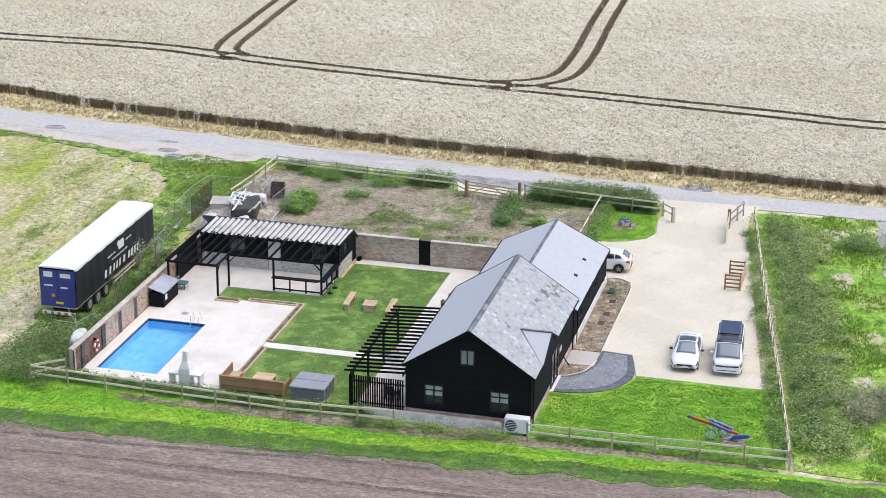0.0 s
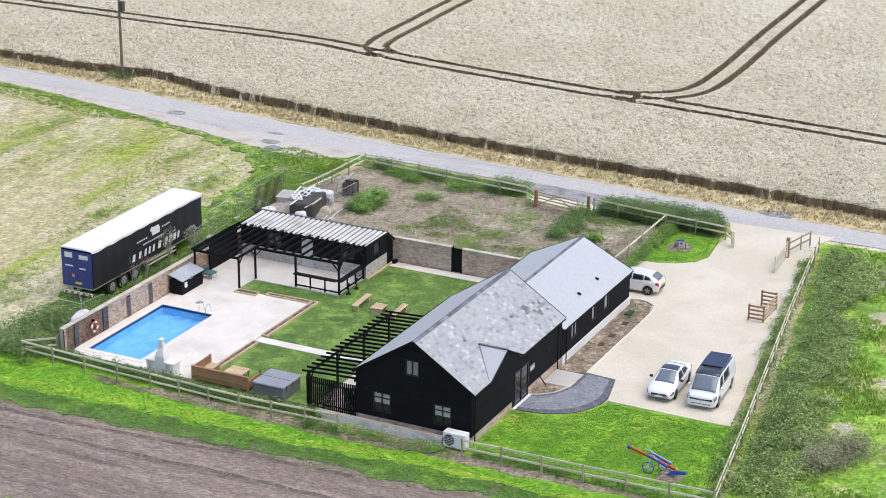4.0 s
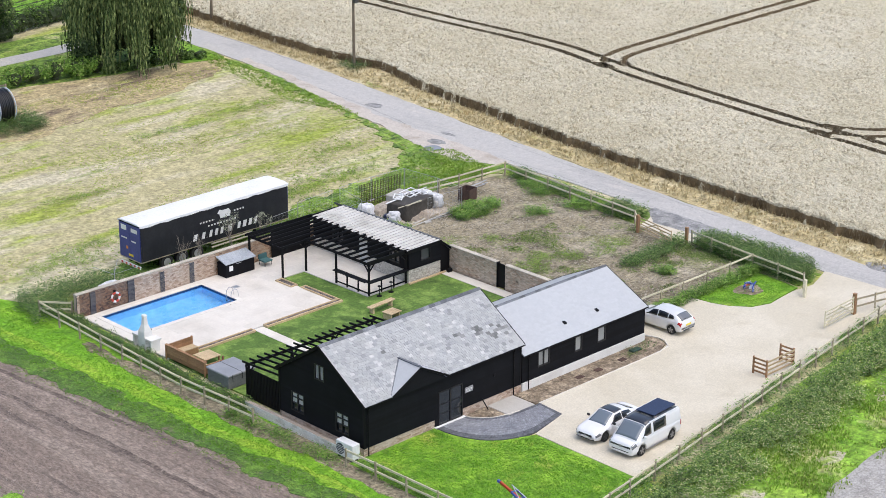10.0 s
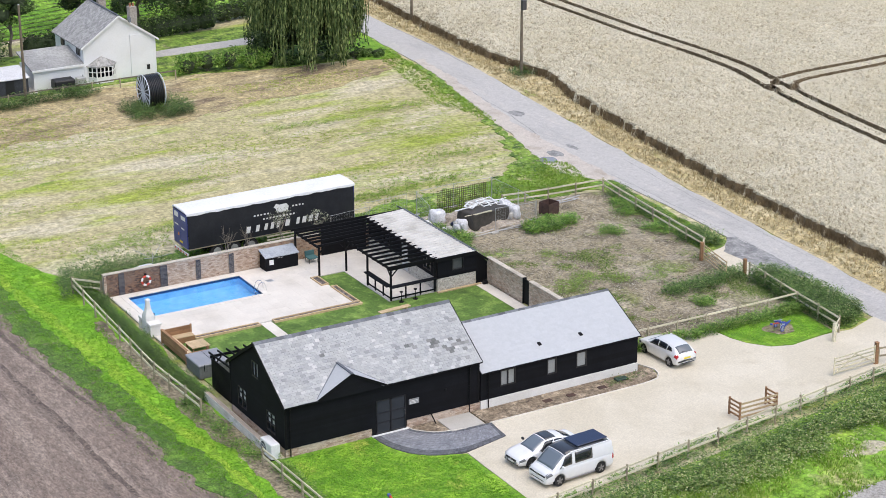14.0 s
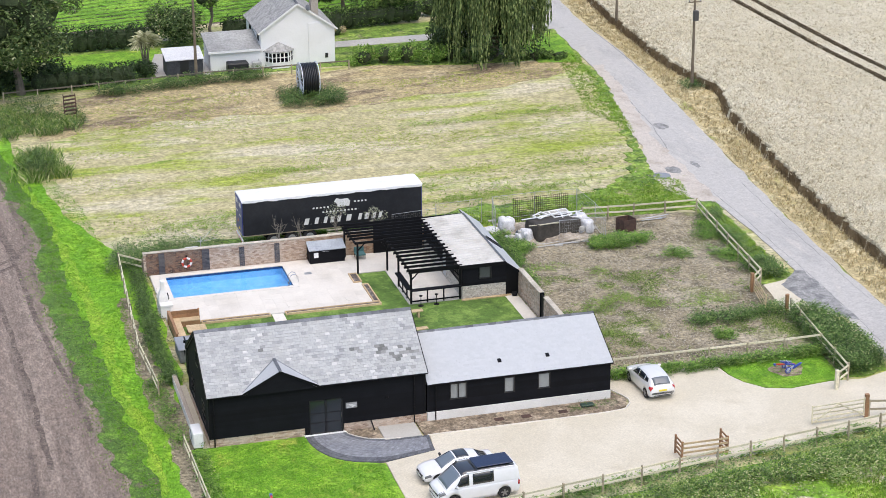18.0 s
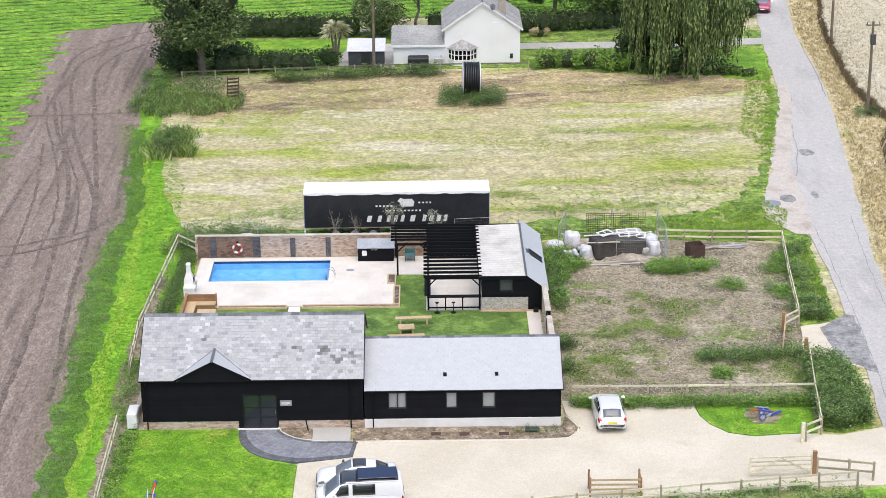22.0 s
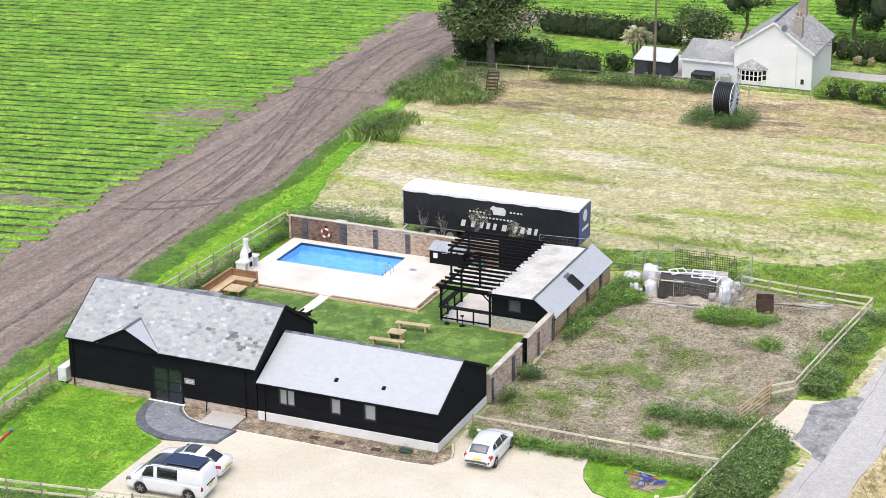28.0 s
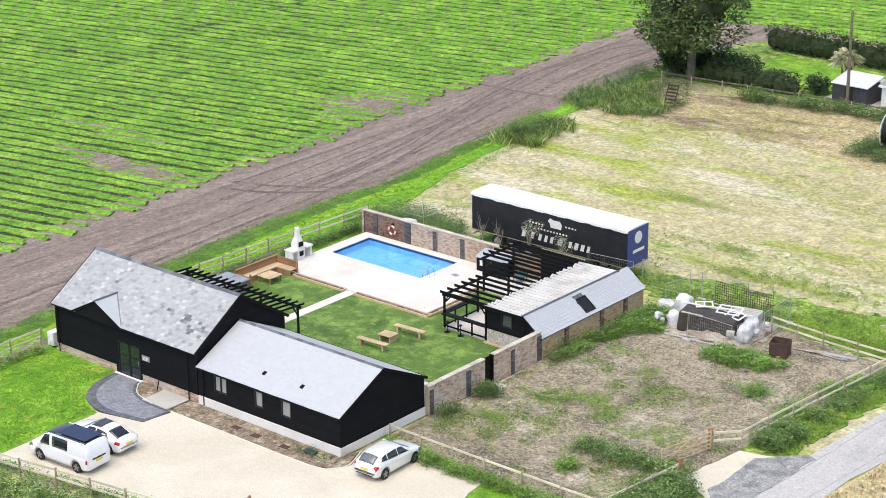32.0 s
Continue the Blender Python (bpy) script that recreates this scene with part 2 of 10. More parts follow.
G_STRAW = ground_mat("straw_verge", [((0.5, 0.41, 0.22),), ((0.61, 0.53, 0.33), 0.4, 0.48, 0.62, None), ((0.28, 0.3, 0.08), 0.35, 0.6, 0.7, (1, 0.4, 1)), ((0.26, 0.19, 0.1), 0.5, 0.62, 0.74, (1.5, 0.4, 1))], s2=5, amount=0.4)
G_EARTH = ground_mat("bare_dirt", [((0.44, 0.385, 0.315),), ((0.32, 0.27, 0.21), 0.4, 0.5, 0.65, None)], s2=7, amount=0.35)
G_EARTHY = ground_mat("worn_grass_soil", [((0.52, 0.47, 0.34),), ((0.3, 0.4, 0.07), 0.9, 0.47, 0.6, None), ((0.4, 0.34, 0.24), 1.3, 0.55, 0.68, None)], s2=5, amount=0.4)
G_BARK = ground_mat("bark_mulch", [((0.25, 0.195, 0.135),), ((0.4, 0.325, 0.235), 0.9, 0.48, 0.62, None), ((0.09, 0.062, 0.045), 2.0, 0.55, 0.7, None)], s2=6, amount=0.55, bump=0.8)
G_WHEAT = ground_mat("ripe_wheat", [((0.55, 0.497, 0.355),), ((0.61, 0.56, 0.42), 0.1, 0.45, 0.62, None), ((0.48, 0.425, 0.29), 0.7, 0.54, 0.68, (1.6, 0.5, 1)), ((0.46, 0.4, 0.27), 1.6, 0.6, 0.7, (2.2, 0.5, 1))], s2=7, amount=0.5, bump=1.0, dist=0.08, grainvec=(1.6, 0.7, 1), blotch=0.22)
# stalk brown, darkened for the shade on the crop's upright faces
M_WHEATDARK = surf("shaded_wheat_stalks", [(0.13, 0.09, 0.048), (0.26, 0.19, 0.105)], rough=0.95, s1=1, s2=12, bump=0.6)


def leaf_mat(name, stops, rough=0.6):
    m, nt, p = shell(name, rough)
    geo = nt.nodes.new("ShaderNodeNewGeometry").outputs["Random Per Island"]
    pos = position(nt)
    col = ramp2(nt, geo, stops)
    col = mixc(nt, "MULTIPLY", 1.0, col, ramp2(nt, noise_node(nt, pos, 0.5, 3), [(0.3, (0.75,) * 3), (0.7, (1.2,) * 3)]))
    nt.links.new(col, p.inputs["Base Color"])
    p.inputs["Specular IOR Level"].default_value = 0.25
    return m


L_GRASS = leaf_mat("grass_blades", [(0.0, (0.1, 0.21, 0.02)), (0.5, (0.22, 0.39, 0.04)), (0.85, (0.35, 0.48, 0.08)), (1.0, (0.5, 0.48, 0.23))])
L_LUSH = leaf_mat("lush_blades", [(0.0, (0.09, 0.25, 0.015)), (0.6, (0.16, 0.4, 0.028)), (1.0, (0.28, 0.5, 0.05))])
L_VERGE = leaf_mat("verge_blades", [(0.0, (0.1, 0.26, 0.016)), (0.6, (0.16, 0.37, 0.025)), (1.0, (0.22, 0.44, 0.035))])
L_NETTLE = leaf_mat("nettle_leaves", [(0.0, (0.03, 0.065, 0.014)), (0.5, (0.1, 0.19, 0.04)), (0.9, (0.21, 0.32, 0.09)), (1.0, (0.42, 0.42, 0.2))])
L_WEED = leaf_mat("weed_leaves", [(0.0, (0.04, 0.1, 0.015)), (0.5, (0.14, 0.28, 0.04)), (0.92, (0.27, 0.42, 0.085)), (1.0, (0.46, 0.44, 0.2))])
L_DRY = leaf_mat("dry_stems", [(0.0, (0.34, 0.26, 0.12)), (0.6, (0.51, 0.43, 0.24)), (1.0, (0.61, 0.55, 0.37))])
L_CROP = leaf_mat("crop_leaves", [(0.0, (0.09, 0.215, 0.023)), (0.5, (0.172, 0.37, 0.038)), (1.0, (0.285, 0.49, 0.072))])
L_WILLOW = leaf_mat("willow_leaves", [(0.0, (0.03, 0.058, 0.018)), (0.5, (0.1, 0.15, 0.045)), (1.0, (0.3, 0.36, 0.14))])
L_ASH = leaf_mat("tree_leaves", [(0.0, (0.03, 0.06, 0.018)), (0.55, (0.075, 0.125, 0.035)), (0.88, (0.14, 0.19, 0.06)), (1.0, (0.36, 0.37, 0.2))])
L_DARK = leaf_mat("evergreen_and_shade_leaves", [(0.0, (0.015, 0.032, 0.012)), (0.6, (0.035, 0.065, 0.02)), (1.0, (0.06, 0.1, 0.03))])
L_HEDGE = leaf_mat("hedge_leaves", [(0.0, (0.025, 0.055, 0.012)), (0.6, (0.085, 0.155, 0.033)), (1.0, (0.19, 0.28, 0.08))])
L_SCRUB = leaf_mat("straw_tipped_leaves", [(0.0, (0.06, 0.12, 0.022)), (0.4, (0.16, 0.28, 0.05)), (0.75, (0.3, 0.4, 0.11)), (1.0, (0.56, 0.52, 0.3))])
# near-black green that puts the shade inside crowns, shrubs and hedges into colour
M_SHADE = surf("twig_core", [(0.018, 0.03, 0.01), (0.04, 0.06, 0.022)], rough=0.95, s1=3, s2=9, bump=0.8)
M_BARKWOOD = surf("tree_bark", [(0.12, 0.1, 0.08), (0.2, 0.17, 0.13)], rough=0.95, s1=2, s2=12, bump=0.7)

# ---- small mesh kit ----


def link_mesh(name, bm, material, parent=None, label="", smooth=False):
    me = bpy.data.meshes.new(name)
    if smooth:
        for f in bm.faces:
            f.smooth = True
    bm.normal_update()
    bm.to_mesh(me)
    bm.free()
    me.materials.append(material)
    ob = new(name, me)
    if parent:
        ob.parent = parent
    return tagged(ob, label)


def part(name, bm, material, parent, label="", smooth=False):
    return link_mesh(name, bm, material, parent, label, smooth)


def raw_mesh(name, verts, faces, material, parent=None, smooth=False):
    me = bpy.data.meshes.new(name)
    me.from_pydata(verts, [], faces)
    if smooth:
        me.polygons.foreach_set("use_smooth", [True] * len(me.polygons))
    me.materials.append(material)
    me.update()
    ob = new(name, me)
    if parent:
        ob.parent = parent
    return ob


def thing(name, label, category, x=0, y=0, z=0, rz=0, group="", kind=""):
    e = new(name)
    e.empty_display_size = 0.2
    e.matrix_basis = pose(x, y, z, 0, 0, rz)
    return tagged(e, label, category, group, kind)


def box(bm, x0, x1, y0, y1, z0, z1, m=None):
    vs = [bm.verts.new((x, y, z)) for z in (z0, z1) for y in (y0, y1) for x in (x0, x1)]
    fs = [bm.faces.new([vs[i] for i in q]) for q in ((0, 2, 3, 1), (4, 5, 7, 6), (0, 1, 5, 4), (2, 6, 7, 3), (0, 4, 6, 2), (1, 3, 7, 5))]
    if m is not None:
        bmesh.ops.transform(bm, matrix=m, verts=vs)
    return fs


def boxed(x0, x1, y0, y1, z0, z1, bevel=0.0, m=None):
    bm = bmesh.new()
    box(bm, x0, x1, y0, y1, z0, z1, m)
    if bevel:
        bmesh.ops.bevel(bm, geom=bm.edges[:], offset=bevel, segments=1, affect="EDGES")
    return bm


def tube(bm, a, b, r0, r1=None, n=8):
    """A closed tapered rod from a to b."""
    a, b = Vector(a), Vector(b)
    r1 = r0 if r1 is None else r1
    q = (b - a).to_track_quat("Z", "Y").to_matrix()
    rings = []
    for c, r in ((a, r0), (b, r1)):
        rings.append([bm.verts.new(c + q @ Vector((r * math.cos(2 * math.pi * k / n), r * math.sin(2 * math.pi * k / n), 0))) for k in range(n)])
    for k in range(n):
        bm.faces.new((rings[0][k], rings[0][(k + 1) % n], rings[1][(k + 1) % n], rings[1][k]))
    bm.faces.new(rings[0][::-1])
    bm.faces.new(rings[1])


def tubed(a, b, r0, r1=None, n=8):
    bm = bmesh.new()
    tube(bm, a, b, r0, r1, n)
    return bm


def beam(bm, a, b, w, h):
    """A square bar from a to b, w across and h high."""
    a, b = Vector(a), Vector(b)
    d = (b - a).normalized()
    side = d.cross(Vector((0, 0, 1)))
    side = side.normalized() if side.length > 1e-4 else Vector((1, 0, 0))
    up = side.cross(d)
    vs = [bm.verts.new(c + side * s * w / 2 + up * u * h / 2) for c in (a, b) for s, u in ((-1, -1), (1, -1), (1, 1), (-1, 1))]
    for q in ((3, 2, 1, 0), (4, 5, 6, 7), (0, 1, 5, 4), (1, 2, 6, 5), (2, 3, 7, 6), (3, 0, 4, 7)):
        bm.faces.new([vs[i] for i in q])


def beamed(a, b, w, h):
    bm = bmesh.new()
    beam(bm, a, b, w, h)
    return bm


def prism(pts, x0, x1, axis="x"):
    """Extrudes an outline of (a, z) from x0 to x1 along an axis."""
    bm = bmesh.new()
    put = (lambda u, a, z: (u, a, z)) if axis == "x" else (lambda u, a, z: (a, u, z))
    r = [[bm.verts.new(put(u, a, z)) for a, z in pts] for u in (x0, x1)]
    n = len(pts)
    for k in range(n):
        bm.faces.new((r[0][k], r[0][(k + 1) % n], r[1][(k + 1) % n], r[1][k]))
    bm.faces.new(r[0][::-1])
    bm.faces.new(r[1])
    bmesh.ops.recalc_face_normals(bm, faces=bm.faces[:])
    return bm


def wobble(pts, step, amp, scale=0.35):
    """Refines an outline and roughens it."""
    out = []
    for k, a in enumerate(pts):
        b = pts[(k + 1) % len(pts)]
        n = max(1, int(math.hypot(b[0] - a[0], b[1] - a[1]) / step))
        for i in range(n):
            x, y = a[0] + (b[0] - a[0]) * i / n, a[1] + (b[1] - a[1]) * i / n
            out.append((x + amp * noise.noise((x * scale, y * scale, 1.3)) + 0.4 * amp * noise.noise((x * 2.1, y * 2.1, 4.0)), y + amp * noise.noise((x * scale, y * scale, 7.7))))
    return out


def curve_pts(pts, step=1.0):
    """A smooth line through the points (Catmull-Rom)."""
    p = [pts[0], *pts, pts[-1]]
    out = []
    for i in range(1, len(p) - 2):
        a, b, c, d = (np.array(q, float) for q in p[i - 1 : i + 3])
        n = max(1, int(np.linalg.norm(c - b) / step))
        for k in range(n):
            t = k / n
            out.append(tuple(0.5 * (2 * b + (c - a) * t + (2 * a - 5 * b + 4 * c - d) * t * t + (3 * b - a - 3 * c + d) * t**3)))
    out.append(tuple(pts[-1]))
    return out


def sheet(name, pts, z, material, label, category, kind="structure"):
    if sum(a[0] * b[1] - b[0] * a[1] for a, b in zip(pts, pts[1:] + pts[:1])) < 0:
        pts = pts[::-1]
    tris = tessellate_polygon([[Vector((x, y, 0)) for x, y in pts]])
    n = len(pts)
    rim = [(k, k + n, (k + 1) % n + n, (k + 1) % n) for k in range(n)]
    ob = raw_mesh(name, [(x, y, z) for x, y in pts] + [(x, y, -0.1) for x, y in pts], rim + [t if (pts[t[1]][0] - pts[t[0]][0]) * (pts[t[2]][1] - pts[t[0]][1]) - (pts[t[1]][1] - pts[t[0]][1]) * (pts[t[2]][0] - pts[t[0]][0]) > 0 else t[::-1] for t in tris], material)
    return tagged(ob, label, category, kind=kind)


def inside(x, y, poly):
    c, j = False, len(poly) - 1
    for i in range(len(poly)):
        (xi, yi), (xj, yj) = poly[i], poly[j]
        if (yi > y) != (yj > y) and x < (xj - xi) * (y - yi) / (yj - yi) + xi:
            c = not c
        j = i
    return c


def scatter(poly, n, rng, keep=None):
    xs, ys = [p[0] for p in poly], [p[1] for p in poly]
    out, tries = [], 0
    while len(out) < n and tries < 40 * n:
        tries += 1
        x, y = rng.uniform(min(xs), max(xs)), rng.uniform(min(ys), max(ys))
        if inside(x, y, poly) and (keep is None or keep(x, y)):
            out.append((x, y))
    return out


def tufts(name, spots, height, material, label, category, rng, blades=5, width=0.03, lean=0.5, z=0.0, spread=0.08):
    """Grass or weeds: each spot is a bunch of bent blades."""
    v, f = [], []
    for x, y in spots:
        hh = height * rng.uniform(0.5, 1.25)
        for _ in range(blades):
            a, b = rng.uniform(0, 2 * math.pi), rng.uniform(0, 2 * math.pi)
            bx, by = x + rng.gauss(0, spread), y + rng.gauss(0, spread)
            l = hh * rng.uniform(0.1, lean)
            w = width * rng.uniform(0.6, 1.4)
            tx, ty = bx + l * math.cos(b), by + l * math.sin(b)
            c, s = math.cos(a) * w, math.sin(a) * w
            k = len(v)
            v += [(bx - c, by - s, z), (bx + c, by + s, z), ((bx + tx) / 2 + c, (by + ty) / 2 + s, z + hh * 0.6), (tx, ty, z + hh * rng.uniform(0.8, 1.1))]
            f += [(k, k + 1, k + 2), (k, k + 2, k + 3)]
    return tagged(raw_mesh(name, v, f, material), label, category, kind="stuff")


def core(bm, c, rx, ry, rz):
    """A lumpy inner mass; its dark colour stands in for shade inside foliage."""
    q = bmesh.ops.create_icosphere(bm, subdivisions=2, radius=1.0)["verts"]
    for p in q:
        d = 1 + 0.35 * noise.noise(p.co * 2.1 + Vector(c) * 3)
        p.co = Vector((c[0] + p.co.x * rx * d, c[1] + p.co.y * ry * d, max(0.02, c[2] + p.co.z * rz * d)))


def leafy(v, f, centre, radius, n, size, rng, flat=1.0, droop=0.0):
    """Adds n leaf clumps (bent quads) in a rounded cloud."""
    for _ in range(n):
        d = Vector((rng.gauss(0, 1), rng.gauss(0, 1), rng.gauss(0, 1)))
        d.normalize()
        r = radius * rng.uniform(0.35, 1.0) ** 0.5
        c = Vector(centre) + Vector((d.x * r, d.y * r, d.z * r * flat))
        s = size * rng.uniform(0.5, 1.3)
        u = Vector((rng.gauss(0, 1), rng.gauss(0, 1), rng.gauss(0, 0.6) - droop)).normalized()
        w = (u.cross(d) + Vector((rng.gauss(0, 0.5), rng.gauss(0, 0.5), rng.gauss(0, 0.5)))).normalized()
        k = len(v)
        v += [tuple(c - u * s - w * s * 0.1), tuple(c + w * s * 0.45), tuple(c + u * s), tuple(c - w * s * 0.45 - d * s * 0.2)]
        f += [(k, k + 1, k + 2), (k, k + 2, k + 3)]

# ---- ground ----
rng = random.Random(5)
HOLE = (1.0, 9.9, 22.4, 27.1)
ground_verts = [(-900, -900, -0.08), (900, -900, -0.08), (900, 900, -0.08), (-900, 900, -0.08), (HOLE[0], HOLE[2], -0.08), (HOLE[1], HOLE[2], -0.08), (HOLE[1], HOLE[3], -0.08), (HOLE[0], HOLE[3], -0.08)]
ground = raw_mesh("ground", ground_verts, [(0, 1, 5, 4), (1, 2, 6, 5), (2, 3, 7, 6), (3, 0, 4, 7)], G_MOWN)
tagged(ground, "mown dry pasture grass with straw-coloured patches", "ground", kind="structure")

NEAR_EDGE = [(42.5, -120), (41.4, -40), (41.4, -6), (41.7, 2), (42.5, 10), (43.0, 20), (43.2, 28), (43.2, 36), (43.6, 43), (44.5, 50), (45.6, 57), (47.0, 65), (47.8, 75), (48.6, 86), (50.0, 98), (54, 130), (60, 200)]
FAR_EDGE = [(46.0, -120), (44.6, -40), (44.4, -6), (44.9, 2), (45.6, 10), (46.3, 20), (47.1, 29), (48.0, 37), (49.0, 46), (50.0, 55), (50.9, 63), (51.6, 72), (52.0, 82), (52.7, 93), (57, 130), (64, 200)]
WHEAT_EDGE = [(49.0, -120), (47.0, -40), (47.2, -17), (48.3, -1), (49.2, 17), (50.0, 28), (51.1, 37), (52.3, 46), (53.2, 52), (54.8, 57), (54.6, 61), (54.0, 68), (54.6, 80), (55.6, 92), (58.5, 112), (68, 200)]
near_edge, far_edge, wheat_edge = (curve_pts(p, 2.0) for p in (NEAR_EDGE, FAR_EDGE, WHEAT_EDGE))


def edge_x(line, y):
    for a, b in zip(line, line[1:]):
        if a[1] <= y <= b[1]:
            return a[0] + (b[0] - a[0]) * (y - a[1]) / max(1e-6, b[1] - a[1])
    return line[0][0] if y < line[0][1] else line[-1][0]


road = sheet("road", wobble(near_edge + far_edge[::-1], 1.0, 0.22, 0.5), -0.02, G_ROAD, "worn pale grey asphalt lane with patches", "road")
verge_far = sheet("verge_straw", wobble(far_edge + wheat_edge[::-1], 1.0, 0.25), -0.035, G_STRAW, "straw-coloured dry verge beside the wheat", "verge")

# tilled headland, crop land beyond it
SOIL_EDGE = [(-2.0, -120), (-3.0, -20), (-4.3, -3), (-5.4, 12), (-6.3, 29), (-5.6, 38), (-8.6, 60), (-9.6, 75), (-9.0, 84), (-6, 96)]
SOIL_REACH = [(x + 1.6, y) for x, y in SOIL_EDGE]
soil = sheet("soil_headland", wobble(curve_pts(SOIL_REACH, 2.0) + [(-4, 98), (-150, 170), (-500, 240), (-500, -120)], 1.2, 0.5), -0.05, G_SOIL, "bare brown tilled soil with wheel tracks", "soil")
far_soil = sheet("crop_soil", [(-500, 97), (-12, 97), (8, 96), (52, 99), (56, 110), (66, 250), (-500, 400)], -0.045, G_SOIL, "brown soil under the crop rows", "soil")
FENCE_W = [(-1.3, 30.2), (-2.0, 13.8), (-1.5, 0), (-0.9, -14.2)]
verge = sheet("verge_grass", wobble(curve_pts([(-1.8, -60), (-1.6, -14), (-0.2, 0), (0.2, 18), (0.3, 30), (-1.0, 33), (-3.4, 40), (-4.6, 48), (-6.4, 60), (-7.0, 80)], 2) + curve_pts([(-8.6, 80), (-8.2, 60), (-5.8, 38), (-6.2, 29), (-5.2, 12), (-4.2, -3), (-3.0, -20), (-2.4, -60)], 2), 0.7, 0.35), -0.03, G_LUSH, "lush bright green grass verge", "verge")
clover = sheet("verge_clover", wobble(curve_pts([(-1.9, -60), (-2.2, -20), (-3.2, -3), (-4.2, 12), (-5.0, 29), (-4.7, 38), (-7.2, 58)], 2) + curve_pts([(-8.9, 59), (-6.3, 38), (-6.9, 29), (-5.9, 12), (-4.9, -3), (-3.7, -20), (-2.9, -60)], 2), 0.4, 0.7, 0.6), -0.026, ground_mat("clover_verge", [((0.085, 0.17, 0.03),), ((0.14, 0.27, 0.035), 0.5, 0.48, 0.64, None), ((0.17, 0.14, 0.1), 0.8, 0.58, 0.68, None)], s2=8, amount=0.65, bump=0.8), "low clover spreading onto the tilled soil", "verge")
lime = sheet("lime_grass", wobble(curve_pts([(-2.4, -14), (-2.7, -3), (-3.2, 12), (-3.7, 23), (-4.3, 32), (-4.6, 40), (-6.4, 54)], 2) + curve_pts([(-6.9, 54), (-5.1, 40), (-5.0, 32), (-4.5, 23), (-3.9, 12), (-3.3, -3), (-2.8, -14)], 2), 0.4, 0.5, 0.5), -0.022, ground_mat("lime_green_grass", [((0.24, 0.42, 0.03),), ((0.32, 0.46, 0.045), 0.6, 0.46, 0.62, (1.4, 0.5, 1)), ((0.16, 0.33, 0.025), 0.8, 0.52, 0.66, (1.4, 0.6, 1))], s2=7, amount=0.4), "yellowish lime-green grass along the verge", "verge")
pasture = sheet("pasture", wobble([(-1.0, -14.4), (8, -13.4), (20, -11.4), (38, -8.4), (40.6, -7.6), (41.2, -40), (41.5, -120), (-2.3, -120), (-2.2, -60)], 1.0, 0.2), -0.03, G_ROUGH, "rough green pasture with dry patches", "pasture")

# plot surfaces
lawn = sheet("front_lawn", wobble([(-1.0, -14.0), (8.98, -12.9), (8.95, -4.4), (8.0, -4.0), (6.3, -2.8), (5.9, 0.2), (-1.0, 0.2)], 0.6, 0.12), 0.0, G_LAWN, "bright green clover lawn", "lawn")
DRIVE = [(8.95, -11.7), (9.0, -4.3), (11.9, -3.6), (12.2, -1.7), (23.0, -1.65), (24.2, -1.2), (24.6, -0.2), (23.9, 1.6), (23.8, 3.4), (31.3, 2.8), (31.5, 1.2), (31.9, 0.0), (32.8, -1.1), (34.2, -1.6), (37.0, -1.3), (39.0, -1.5), (41.6, -0.6), (42.0, -8.2), (40.3, -7.6), (37.4, -7.7), (28.0, -9.0), (20.0, -10.1)]
drive = sheet("driveway", wobble(DRIVE, 0.5, 0.06), 0.01, G_DRIVE, "pale buff gravel driveway", "driveway")
yard = sheet("yard", wobble([(23.8, 3.4), (38.6, 3.2), (39.2, 9.0), (39.6, 14.5), (40.9, 29.2), (33, 30.2), (24.0, 30.0)], 0.8, 0.2), -0.009, G_YARD, "stony brown yard with weeds", "yard")
patch = sheet("gate_lawn", wobble([(31.4, 2.9), (38.2, 3.1), (37.8, -1.1), (34.2, -1.5), (32.8, -1.0), (31.95, 0.05), (31.55, 1.2)], 0.4, 0.05), 0.014, G_LAWN, "small green lawn beside the entrance", "lawn")
G_DUST = ground_mat("dusty_shoulder", [((0.54, 0.485, 0.425),), ((0.42, 0.36, 0.3), 0.5, 0.5, 0.66, None), ((0.3, 0.29, 0.15), 0.7, 0.66, 0.76, None)], s2=8, amount=0.25, blotch=0.3)
road_verge = sheet("road_verge", wobble([(39.3, 3.0), (39.6, 14.0), (40.9, 29.3), (41.2, 33), (42.6, 33.4), (42.9, 31), (42.4, 22), (42.0, 15), (41.4, 4), (41.0, -0.6), (38.2, -1.2)], 0.3, 0.5, 0.8), -0.015, G_BACK, "green grass verge along the lane", "verge")
back_grass = sheet("back_grass", wobble([(6.5, 33.6), (12, 34.0), (20, 33.2), (24, 34.6), (30, 35.4), (35, 35.4), (39.0, 38.6), (41.6, 45), (43.2, 52), (45.4, 62), (46.8, 72), (47.6, 75), (46.9, 66), (45.2, 57), (43.7, 50.5), (42.7, 44), (41.6, 40), (41.2, 36), (42.6, 31.2), (40.9, 29.6), (33, 30.4), (24, 30.3), (7, 30.0)], 0.3, 1.0, 0.9), -0.02, G_BACK, "deep green rough grass behind the yard", "grass")
apron = sheet("muddy_apron", wobble([(40.6, 34.5), (41.2, 39), (42.4, 44.0), (43.4, 49), (44.9, 56), (46.6, 64), (47.4, 70), (48.4, 70), (47.6, 63), (46.0, 55), (44.8, 48), (44.2, 42), (44.0, 37), (43.6, 31.0), (42.4, 31.4), (41.4, 33)], 0.4, 0.4, 0.8), -0.012, G_DUST, "bare muddy edge of the lane", "verge")
